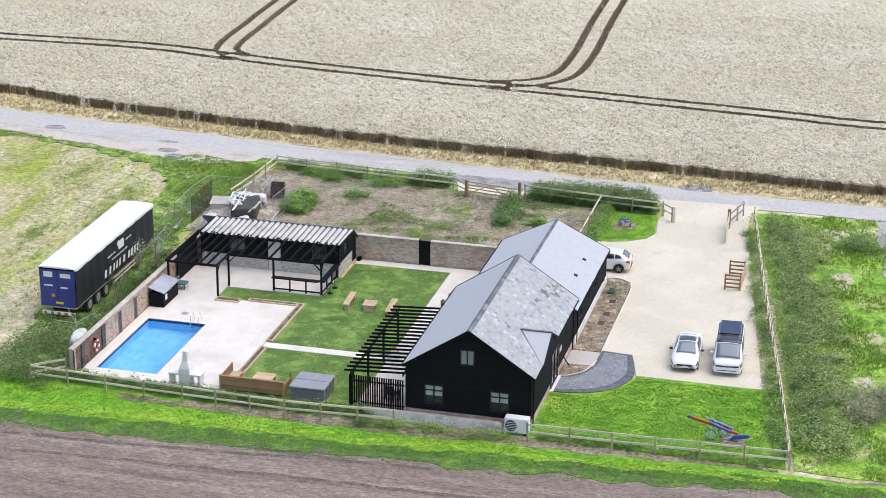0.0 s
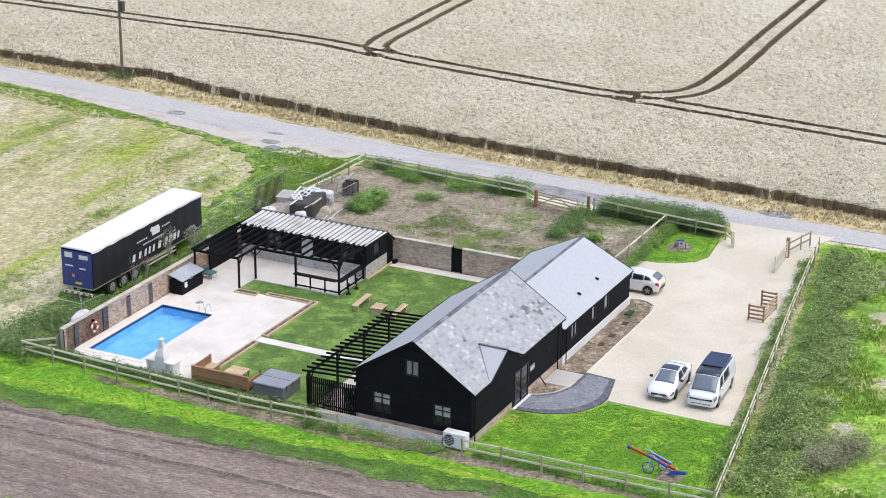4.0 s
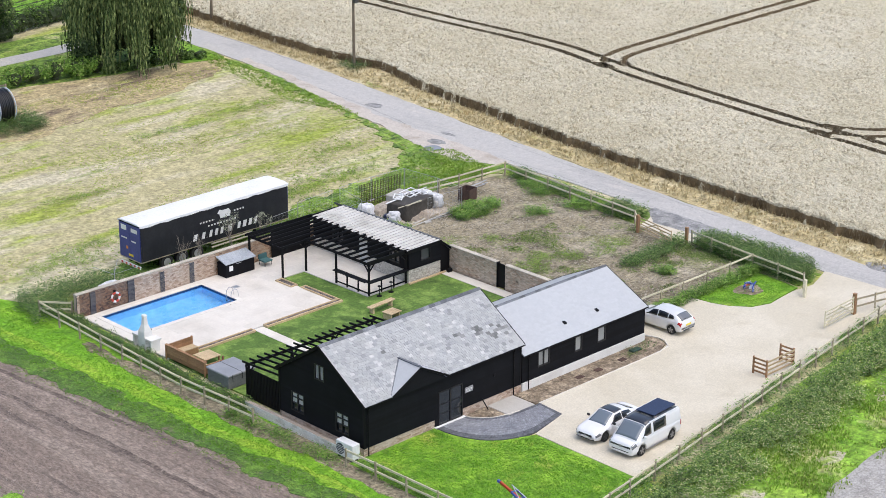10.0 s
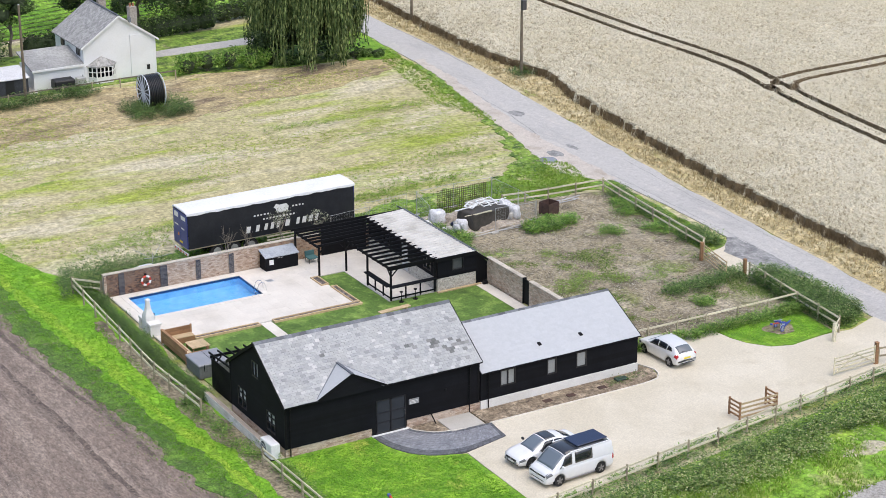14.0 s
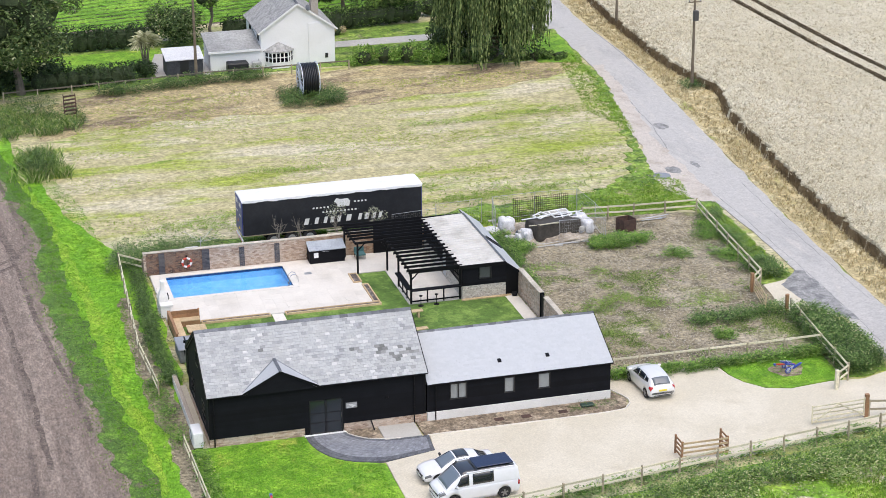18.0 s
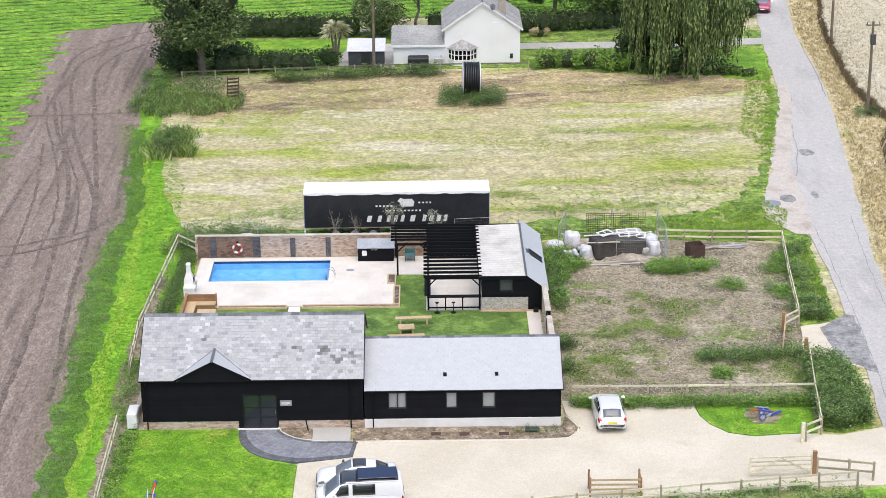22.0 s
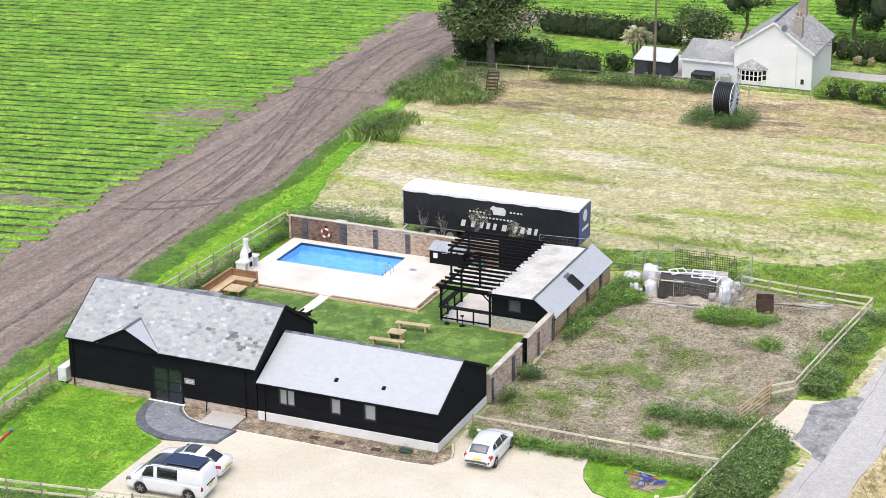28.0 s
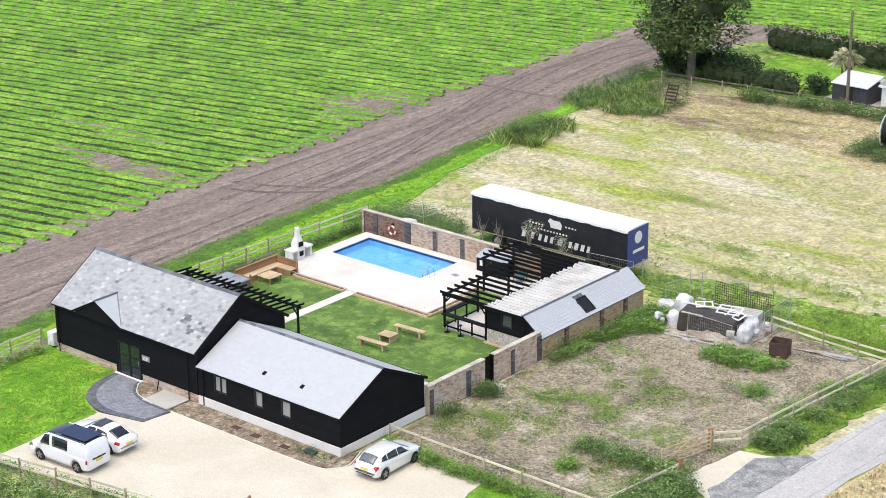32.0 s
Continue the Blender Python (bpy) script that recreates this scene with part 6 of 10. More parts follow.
def edging(x0, x1, y0, y1):
    e = thing("edging_planter", "timber-edged strip of dark slate chippings", "planter", group="planters round the terrace")
    part("chippings", boxed(x0 + 0.08, x1 - 0.08, y0 + 0.08, y1 - 0.08, -0.02, 0.1), M_SLATECHIP, e)
    for q in ((x0, x1, y0, y0 + 0.09), (x0, x1, y1 - 0.09, y1), (x0, x0 + 0.09, y0 + 0.09, y1 - 0.09), (x1 - 0.09, x1, y0 + 0.09, y1 - 0.09)):
        part("sleeper", boxed(*q, -0.02, 0.16, 0.008), M_PINE, e)


edging(2.5, 7.0, 17.95, 18.4)
edging(7.95, 14.3, 17.95, 18.4)
edging(13.85, 14.3, 18.42, 21.7)
edging(13.4, 14.0, 22.15, 23.8)
stem = thing("garden_path", "cream paving path across the turf", "path", kind="structure")
for k in range(10):
    part("slab", boxed(7.1, 7.85, 10.46 + 0.785 * k, 10.46 + 0.785 * k + 0.78, 0.0, 0.045), M_SLAB, stem)
for k in range(12):
    part("slab", boxed(22.45, 23.3, 7.2 + 0.85 * k, 7.2 + 0.85 * k + 0.845, 0.0, 0.045), M_SLAB, stem)


# barbecue
bbq = thing("masonry_barbecue", "white masonry barbecue with a tapered chimney", "barbecue", 0.45, 20.6, TZ)
part("base", boxed(-0.3, 0.35, -0.35, 0.35, 0, 0.85, 0.015), M_RENDER, bbq)
part("worktop", boxed(-0.3, 0.5, -1.0, -0.36, 0.72, 0.84, 0.015), M_RENDER, bbq)
part("worktop", boxed(-0.3, 0.5, 0.36, 1.0, 0.72, 0.84, 0.015), M_RENDER, bbq)
for y in (-0.95, 0.8):
    part("pier", boxed(-0.28, 0.4, y, y + 0.15, 0, 0.72, 0.01), M_RENDER, bbq)
bm = bmesh.new()
prof = [(0.31, 0.33, 0.85), (0.3, 0.32, 1.15), (0.15, 0.17, 1.6), (0.12, 0.13, 2.05)]
rg = [[bm.verts.new((sx * a, sy * b, z)) for sx, sy in ((-1, -1), (1, -1), (1, 1), (-1, 1))] for a, b, z in prof]
for r0, r1 in zip(rg, rg[1:]):
    for k in range(4):
        bm.faces.new((r0[k], r0[(k + 1) % 4], r1[(k + 1) % 4], r1[k]))
bm.faces.new(rg[0][::-1]), bm.faces.new(rg[-1])
bmesh.ops.bevel(bm, geom=bm.edges[:], offset=0.02, segments=1, affect="EDGES")
part("hood", bm, M_RENDER, bbq)
part("cap", boxed(-0.15, 0.15, -0.16, 0.16, 2.05, 2.22, 0.05), M_WHITE, bbq)
part("fire_opening", boxed(0.3, 0.352, -0.22, 0.22, 0.92, 1.25, 0.01), M_BLACK, bbq)
part("fire_opening", boxed(0.32, 0.362, -0.2, 0.2, 0.25, 0.6, 0.01), M_BLACK, bbq)

# sunken seat, table, storage box
seat = thing("corner_bench", "brown timber corner bench with plank backs", "bench", 0, 0, 0)
for k in range(3):
    part("back_plank", boxed(0.45, 0.53, 14.7, 18.55, 0.14 + 0.26 * k, 0.39 + 0.26 * k, 0.008), M_TIMBER_NEW, seat)
    part("back_plank", boxed(0.53, 2.45, 18.47, 18.55, 0.14 + 0.26 * k, 0.39 + 0.26 * k, 0.008), M_TIMBER_NEW, seat)
    part("back_plank", boxed(0.53, 1.9, 14.7, 14.78, 0.14 + 0.2 * k, 0.33 + 0.2 * k, 0.008), M_TIMBER_NEW, seat)
part("cap_rail", boxed(0.42, 0.6, 14.65, 18.6, 0.92, 0.96, 0.008), M_TIMBER_NEW, seat)
part("seat_deck", boxed(0.53, 1.15, 14.8, 18.47, 0.38, 0.44, 0.01), M_PINE, seat)
part("seat_deck", boxed(1.16, 2.4, 17.85, 18.47, 0.38, 0.44, 0.01), M_PINE, seat)
part("seat_front", boxed(1.1, 1.15, 14.8, 17.85, 0.02, 0.38), M_TIMBER_NEW, seat)
part("seat_front", boxed(1.15, 2.4, 17.85, 17.9, 0.02, 0.38), M_TIMBER_NEW, seat)
for x, y in ((0.45, 14.7), (0.45, 18.5), (2.4, 18.5), (1.85, 14.72)):
    part("post", boxed(x - 0.04, x + 0.06, y - 0.04, y + 0.06, 0, 0.95, 0.006), M_TIMBER_NEW, seat)
table = thing("low_table", "square low timber table before the corner bench", "table", 1.95, 16.4, 0.02)
for k in range(6):
    part("plank", boxed(-0.6 + 0.2 * k + 0.004, -0.4 + 0.2 * k - 0.004, -0.6, 0.6, 0.42, 0.46), M_PINE, table)
for x in (-0.5, 0.5):
    for y in (-0.5, 0.5):
        part("leg", boxed(x - 0.04, x + 0.04, y - 0.04, y + 0.04, 0, 0.42), M_TIMBER_NEW, table)
tub = thing("hot_tub", "grey covered hot tub on the turf", "hot tub", 1.25, 13.2, 0.02)
part("cabinet", boxed(-1.0, 1.0, -1.0, 1.0, 0, 0.78, 0.04), surf("grey_cladding", [(0.13, 0.135, 0.14), (0.19, 0.195, 0.2)], rough=0.6, s1=1, s2=10), tub)
part("cover", boxed(-1.06, 1.06, -1.06, 1.06, 0.79, 0.92, 0.04), surf("grey_vinyl", [(0.24, 0.25, 0.27), (0.3, 0.31, 0.33)], rough=0.5, s1=1.2, s2=12, amount=0.1), tub, "grey vinyl cover")
part("fold", boxed(-0.015, 0.015, -1.06, 1.06, 0.921, 0.926), M_BLACK, tub)
for x in (-0.7, 0.0, 0.7):
    part("strap", boxed(x - 0.02, x + 0.02, -1.075, -1.062, 0.5, 0.9), M_BLACK, tub)

# picnic set
b1 = thing("garden_bench", "backless pine plank bench on the turf", "bench", 15.2, 15.25, 0.02, 4, group="turf benches")
part("plank", boxed(-1.15, 1.15, -0.2, -0.005, 0.4, 0.46, 0.006), M_PINE, b1)
part("plank", boxed(-1.15, 1.15, 0.005, 0.2, 0.4, 0.46, 0.006), M_PINE, b1)
for x in (-0.85, 0.85):
    part("leg", boxed(x - 0.06, x + 0.06, -0.17, 0.17, 0, 0.4, 0.006), M_PINE, b1)
copy_thing(b1, pose(14.75, 12.35, 0.02, 0, 0, 4))
pt = thing("picnic_table", "small square pine table between the benches", "table", 14.75, 13.75, 0.02, 4)
for k in range(4):
    part("plank", boxed(-0.5, 0.5, -0.42 + 0.21 * k, -0.22 + 0.21 * k, 0.42, 0.46), M_PINE, pt)
for x in (-0.38, 0.38):
    part("leg", boxed(x - 0.05, x + 0.05, -0.34, 0.34, 0, 0.42), M_PINE, pt)

# second pergola against the back of the barn
p2 = thing("barn_pergola", "black timber pergola against the barn", "pergola")
for x in (0.55, 3.8, 7.0, 10.2):
    part("post", boxed(x - 0.06, x + 0.06, 10.55, 10.67, 0.02, 2.05, 0.008), M_BLACK, p2)
    part("brace", beamed((x, 10.6, 1.5), (x + (0.45 if x < 10 else -0.45), 10.6, 2.0), 0.06, 0.07), M_BLACK, p2)
part("beam", beamed((0.3, 10.6, 2.1), (10.5, 10.6, 2.1), 0.07, 0.16), M_BLACK, p2)
part("beam", beamed((0.3, 7.55, 2.3), (10.5, 7.55, 2.3), 0.05, 0.16), M_BLACK, p2)
for k in range(19):
    x = 0.4 + 0.555 * k
    part("slat", beamed((x, 7.5, 2.42), (x, 11.0, 2.22), 0.05, 0.12), M_BLACK, p2)
for k in range(24):
    part("screen_slat", boxed(0.42, 0.47, 7.55 + 0.135 * k, 7.64 + 0.135 * k, 0.05, 1.95), M_BLACK, p2)
for z in (0.3, 1.6):
    part("screen_rail", beamed((0.49, 7.5, z), (0.49, 10.7, z), 0.04, 0.09), M_BLACK, p2)
pot = thing("planter_box", "white planter box under the barn pergola", "planter", 7.4, 10.0, 0.062)
part("box", boxed(-0.4, 0.4, -0.25, 0.25, 0, 0.5, 0.02), M_WHITE, pot)
part("soil", boxed(-0.36, 0.36, -0.21, 0.21, 0.5, 0.51), G_BARK, pot)
patio_back = thing("barn_patio", "cream stone patio along the back of the barn", "paving", kind="structure")
slab_field(patio_back, 0.7, 12.4, 7.36, 10.4, [], 0.06, 0.9)
slab_field(patio_back, 12.4, 22.4, 7.1, 10.4, [], 0.06, 0.9)
part("bed", boxed(0.65, 12.4, 7.3, 10.45, -0.02, 0.048), M_CONC, patio_back, "mortar bed")
part("bed", boxed(12.4, 22.42, 7.05, 10.45, -0.02, 0.048), M_CONC, patio_back, "mortar bed")
L_POT = leaf_mat("pot_plant_leaves", [(0.0, (0.05, 0.1, 0.02)), (1.0, (0.16, 0.26, 0.06))])
for k, (x, y) in enumerate(((16.4, 9.4), (17.6, 9.2), (19.0, 9.0), (20.4, 8.2), (22.0, 8.0))):
    pp = thing("pot_plant", "small green plant in a dark pot on the patio", "pot plant", x, y, 0.062, group="patio pots")
    part("pot", tubed((0, 0, 0), (0, 0, 0.22), 0.11, 0.15, 12), M_TRIM, pp)
    v, f = [], []
    leafy(v, f, (0, 0, 0.34), 0.16, 60, 0.07, random.Random(200 + k))
    raw_mesh("leaves", v, f, L_POT, pp)
swing = thing("garden_armchair", "dark woven garden armchair under the barn pergola", "chair", 1.9, 8.6, 0.062, 60)
part("seat", boxed(-0.32, 0.32, -0.32, 0.32, 0.28, 0.42, 0.05), M_TRIM, swing)
part("backrest", boxed(-0.34, 0.34, 0.28, 0.4, 0.38, 0.9, 0.05), M_TRIM, swing)
for x in (-0.34, 0.34):
    part("arm", boxed(x - 0.05, x + 0.05, -0.3, 0.34, 0.42, 0.6, 0.03), M_TRIM, swing)
    for y in (-0.28, 0.28):
        part("leg", tubed((x * 0.85, y, 0), (x * 0.85, y, 0.3), 0.025), M_TRIM, swing)

# ---- front of the barn ----
M_BLOCK = surf("grey_block_paving", [(0.2, 0.21, 0.235), (0.3, 0.31, 0.335)], rough=0.85, s1=1.2, s2=9, vary=0.22, amount=0.25)
M_BLOCKDARK = surf("charcoal_block_edge", [(0.1, 0.105, 0.12), (0.15, 0.155, 0.17)], rough=0.85, s1=1.2, s2=9, vary=0.2)
OUTER = curve_pts([(5.45, 0.12), (5.5, -0.9), (5.85, -2.1), (6.55, -3.15), (7.6, -3.85), (8.9, -4.15), (10.4, -3.95), (11.95, -3.6)], 0.2)
INNER = curve_pts([(7.75, 0.12), (7.78, -0.2), (8.0, -0.6), (8.6, -1.1), (9.4, -1.45), (10.4, -1.62), (11.2, -1.68), (12.1, -1.72)], 0.2)
path = thing("block_path", "curved path of charcoal and grey blocks to the door", "path", kind="structure")
no, ni = 52, 11


def along(line, t):
    k = t * (len(line) - 1)
    i = min(int(k), len(line) - 2)
    return tuple(line[i][c] + (line[i + 1][c] - line[i][c]) * (k - i) for c in (0, 1))


full = [along(OUTER, k / 60) for k in range(61)] + [along(INNER, 1 - k / 60) for k in range(61)]
sheet("path_base", full, 0.018, M_BLOCKDARK, "dark bedding of the block path", "path")
for i in range(no):
    for j in range(ni):
        g = []
        for tt, ss in ((i, j), (i + 1, j), (i + 1, j + 1), (i, j + 1)):
            a, b = along(OUTER, tt / no), along(INNER, tt / no)
            g.append((a[0] + (b[0] - a[0]) * ss / ni, a[1] + (b[1] - a[1]) * ss / ni))
        c = (sum(p[0] for p in g) / 4, sum(p[1] for p in g) / 4)
        if j not in (0, 1, ni - 1) and (i < no - 2) and (i + j) % 2:
            continue
        g = [(c[0] + (p[0] - c[0]) * 0.95, c[1] + (p[1] - c[1]) * 0.95) for p in g]
        edge_block = j in (0, 1, ni - 1) or i >= no - 2
        vs = [(x, y, 0.018) for x, y in g] + [(x, y, 0.045) for x, y in g]
        raw_mesh("paving_block", vs, [(7, 6, 5, 4), (0, 1, 5, 4), (1, 2, 6, 5), (2, 3, 7, 6), (3, 0, 4, 7)], M_BLOCKDARK if edge_block else M_BLOCK, path)
rest_v, rest_f = [], []
for i in range(no - 2):
    for j in range(2, ni - 1):
        if (i + j) % 2:
            g = []
            for tt, ss in ((i, j), (i + 1, j), (i + 1, j + 1), (i, j + 1)):
                a, b = along(OUTER, tt / no), along(INNER, tt / no)
                g.append((a[0] + (b[0] - a[0]) * ss / ni, a[1] + (b[1] - a[1]) * ss / ni))
            c = (sum(p[0] for p in g) / 4, sum(p[1] for p in g) / 4)
            g = [(c[0] + (p[0] - c[0]) * 0.95, c[1] + (p[1] - c[1]) * 0.95) for p in g]
            m = len(rest_v)
            rest_v += [(x, y, 0.018) for x, y in g] + [(x, y, 0.043) for x, y in g]
            rest_f += [(m + 7, m + 6, m + 5, m + 4), (m, m + 1, m + 5, m + 4), (m + 1, m + 2, m + 6, m + 5), (m + 2, m + 3, m + 7, m + 6), (m + 3, m, m + 4, m + 7)]
tagged(raw_mesh("block_paving", rest_v, rest_f, M_BLOCK, path), kind="stuff")
bed = sheet("bark_bed", wobble([(11.85, 0.15), (11.9, -1.6), (14, -1.62), (22.9, -1.58), (24.05, -1.15), (24.4, -0.3), (23.8, 1.2), (23.62, 0.15)], 0.4, 0.03), 0.03, G_BARK, "bark mulch bed along the barn", "flower bed")
bed2 = sheet("bark_bed_small", wobble([(7.85, 0.12), (7.9, -0.25), (8.65, -1.02), (9.4, -1.38), (9.6, -1.4), (9.6, 0.12)], 0.3, 0.02), 0.03, G_BARK, "bark mulch corner bed", "flower bed")
step = tagged(link_mesh("concrete_step", boxed(9.62, 11.75, -1.66, 0.1, -0.02, 0.06, 0.01), M_CONC), "pale concrete slab before the barn wall", "slab")
kerb = thing("bed_kerb", "thin pale kerb round the bark beds", "kerb", kind="structure")
line = curve_pts([(12.05, -1.7), (16, -1.7), (22.9, -1.68), (24.1, -1.25), (24.52, -0.3), (23.85, 1.4)], 0.5)
for a, b in zip(line, line[1:]):
    part("kerb_stone", beamed((a[0], a[1], 0.03), (b[0], b[1], 0.03), 0.06, 0.07), M_COPE, kerb)
line = curve_pts([(7.76, 0.0), (7.82, -0.3), (8.6, -1.12), (9.4, -1.45), (10.5, -1.66)], 0.25)
for a, b in zip(line, line[1:]):
    part("kerb_stone", beamed((a[0], a[1], 0.04), (b[0], b[1], 0.04), 0.06, 0.06), M_COPE, kerb)
for x, y in ((18.1, -0.9), (16.5, -0.85), (20.3, -0.9)):
    cv = tagged(link_mesh("inspection_cover", boxed(x - 0.28, x + 0.28, y - 0.2, y + 0.2, 0.0, 0.05, 0.01), M_RUST), "brown iron inspection cover in the bark bed", "drain cover", group="covers in the bark bed")
meter = thing("meter_box", "low dark green plastic box in the bed", "utility box", 21.9, -0.55, 0.03)
part("box", boxed(-0.4, 0.4, -0.2, 0.2, 0, 0.14, 0.04), plain("dark_green_plastic", (0.02, 0.05, 0.035), 0.5), meter)
ac = thing("air_source_unit", "white air source heat pump beside the gable", "heat pump", -0.55, 0.75, 0)
part("casing", boxed(-0.28, 0.28, -0.68, 0.68, 0.12, 1.0, 0.03), M_WHITE, ac)
part("fan_grille", tubed((-0.275, 0.3, 0.56), (-0.3, 0.3, 0.56), 0.33, 0.33, 20), plain("dark_grille", (0.05, 0.055, 0.07), 0.5), ac, "dark fan grille")
for k in range(5):
    part("grille_bar", boxed(-0.312, -0.3, -0.02, 0.62, 0.34 + 0.1 * k, 0.355 + 0.1 * k), M_WHITE, ac)
for y in (-0.5, 0.5):
    part("foot", boxed(-0.25, 0.25, y - 0.05, y + 0.05, 0, 0.12), M_BLACK, ac)
lowwall = thing("low_wall", "low whitewashed block wall below the gable", "wall", kind="structure")
brick_wall(lowwall, "blocks", lambda a, o, z: (-0.62 - o, a, z), 1.6, 9.6, -0.05, 0.5, brick_mat("whitewashed_block", [(0.68, 0.65, 0.6), (0.78, 0.76, 0.71), (0.56, 0.52, 0.46)], (0.72, 0.69, 0.64)), 0.25, 0.2, 0.42, seed=51)
gable_strip = sheet("gable_strip", wobble([(-0.6, 0.2), (0.1, 0.2), (0.1, 9), (-0.6, 9)], 0.6, 0.04), -0.005, G_DRIVE, "pale gravel strip below the gable", "gravel")

# ---- fences and gates ----


def fence(name, pts, label, rails=(1.0, 0.55), step=2.2, post_mat=None, rail_mat=None, post_h=1.12, group="timber fences"):
    fe = thing(name, label, "fence", group=group)
    posts = []
    for (x0, y0), (x1, y1) in zip(pts, pts[1:]):
        n = max(1, round(math.hypot(x1 - x0, y1 - y0) / step))
        posts += [(x0 + (x1 - x0) * k / n, y0 + (y1 - y0) * k / n) for k in range(n)]
    posts.append(pts[-1])
    r = random.Random(len(posts))
    for x, y in posts:
        h = post_h + r.uniform(-0.05, 0.05)
        part("post", boxed(-0.05, 0.05, -0.05, 0.05, -0.1, h, 0.006, pose(x, y, 0, r.uniform(-1.5, 1.5), r.uniform(-1.5, 1.5), r.uniform(0, 20))), post_mat or M_TIMBER_OLD, fe)
    for (x0, y0), (x1, y1) in zip(posts, posts[1:]):
        for z in rails:
            a = r.uniform(-0.015, 0.015)
            part("rail", beamed((x0, y0, z + a), (x1, y1, z - a), 0.05, 0.115), rail_mat or M_TIMBER, fe)
    return fe


fence("field_fence", [(-1.3, 29.6), (-1.75, 20), (-2.0, 13.8), (-1.7, 7.5)], "pale two-rail timber fence beside the tilled field")
fence("field_fence", [(-1.3, 29.6), (0.1, 28.0)], "short two-rail timber fence joining the brick wall")
fence("field_fence", [(-1.35, 0.0), (-1.2, -7), (-0.95, -14.2)], "pale two-rail timber fence beside the front lawn")
fence("pasture_fence", [(-0.95, -14.2), (7, -13.0), (14.4, -11.8), (26, -9.9), (38.6, -8.0)], "long two-rail timber fence along the pasture")
fence("lane_fence", [(40.85, 29.0), (40.1, 21.5), (39.5, 14.6), (38.4, 13.4)], "pale two-rail timber fence along the lane")
fence("lane_fence", [(39.1, 9.0), (38.4, 3.15), (37.9, -1.5), (36.9, -2.3)], "pale two-rail timber fence beside the nettles")
fence("yard_fence", [(24.3, 3.2), (31.0, 3.15), (38.4, 3.15)], "single-rail timber fence between yard and drive", rails=(1.0,), step=2.4)
fence("yard_fence", [(40.85, 29.0), (36, 29.2), (32.2, 29.6)], "pale two-rail fence behind the rubble", rails=(1.0, 0.55))


def post_thing(x, y, h, w, label, mat):
    p = thing("gate_post", label, "gate post", x, y, 0, group="gate posts")
    part("shaft", boxed(-w / 2, w / 2, -w / 2, w / 2, -0.1, h, 0.015), mat, p)
    part("cap", boxed(-w / 2 - 0.01, w / 2 + 0.01, -w / 2 - 0.01, w / 2 + 0.01, h, h + 0.03, 0.01), mat, p)


post_thing(36.7, -2.45, 1.2, 0.2, "square pale oak gate post beside the lawn", M_TIMBER)
post_thing(36.6, -6.4, 1.4, 0.22, "stout brown oak gate post", M_TIMBER_NEW)
post_thing(38.3, 13.3, 1.3, 0.2, "brown timber yard gate post", M_TIMBER_NEW)
post_thing(39.0, 9.4, 1.2, 0.2, "brown timber yard gate post near nettles", M_TIMBER_NEW)


def bar_gate(x, y, rz, length, label, mat, bars=5):
    g = thing("field_gate", label, "gate", x, y, 0, rz)
    for k in range(bars):
        z = 0.2 + 0.95 * k / (bars - 1)
        part("bar", boxed(0, length, -0.02, 0.02, z - 0.04, z + 0.04, 0.004), mat, g)
    for u in (0.0, length):
        part("stile", boxed(u - 0.04, u + 0.04, -0.03, 0.03, 0.1, 1.25, 0.005), mat, g)
    for a, b in (((0.05, 0.2), (length / 2, 1.12)), ((length / 2, 1.12), (length - 0.05, 0.2))):
        part("brace", beamed((a[0], 0.04, a[1]), (b[0], 0.04, b[1]), 0.03, 0.08), mat, g)
    return g


bar_gate(36.45, -6.42, 183, 3.3, "open five-bar timber entrance gate", M_TIMBER)
bar_gate(38.4, 13.2, 258, 3.6, "closed five-bar timber yard gate", M_PINE)
fence("gate_rails", [(36.75, -6.45), (38.4, -6.8), (39.6, -7.1)], "short dark metal rail beside the gate post", rails=(1.0, 0.5), rail_mat=M_TIMBER_OLD, step=2.8)

pen = thing("timber_bay", "three-sided brown timber bin bay on the drive", "bin bay")
for x in (24.5, 27.15):
    for y in (-7.62, -8.6):
        part("post", boxed(x - 0.05, x + 0.05, y - 0.05, y + 0.05, 0.0, 1.12, 0.006), M_TIMBER_NEW, pen)
    for k in range(4):
        part("rail", beamed((x, -7.6, 0.2 + 0.27 * k), (x, -8.62, 0.2 + 0.27 * k), 0.04, 0.11), M_TIMBER_NEW, pen)
for k in range(4):
    part("rail", beamed((24.5, -8.65, 0.2 + 0.27 * k), (27.15, -8.65, 0.2 + 0.27 * k), 0.04, 0.11), M_PINE, pen)

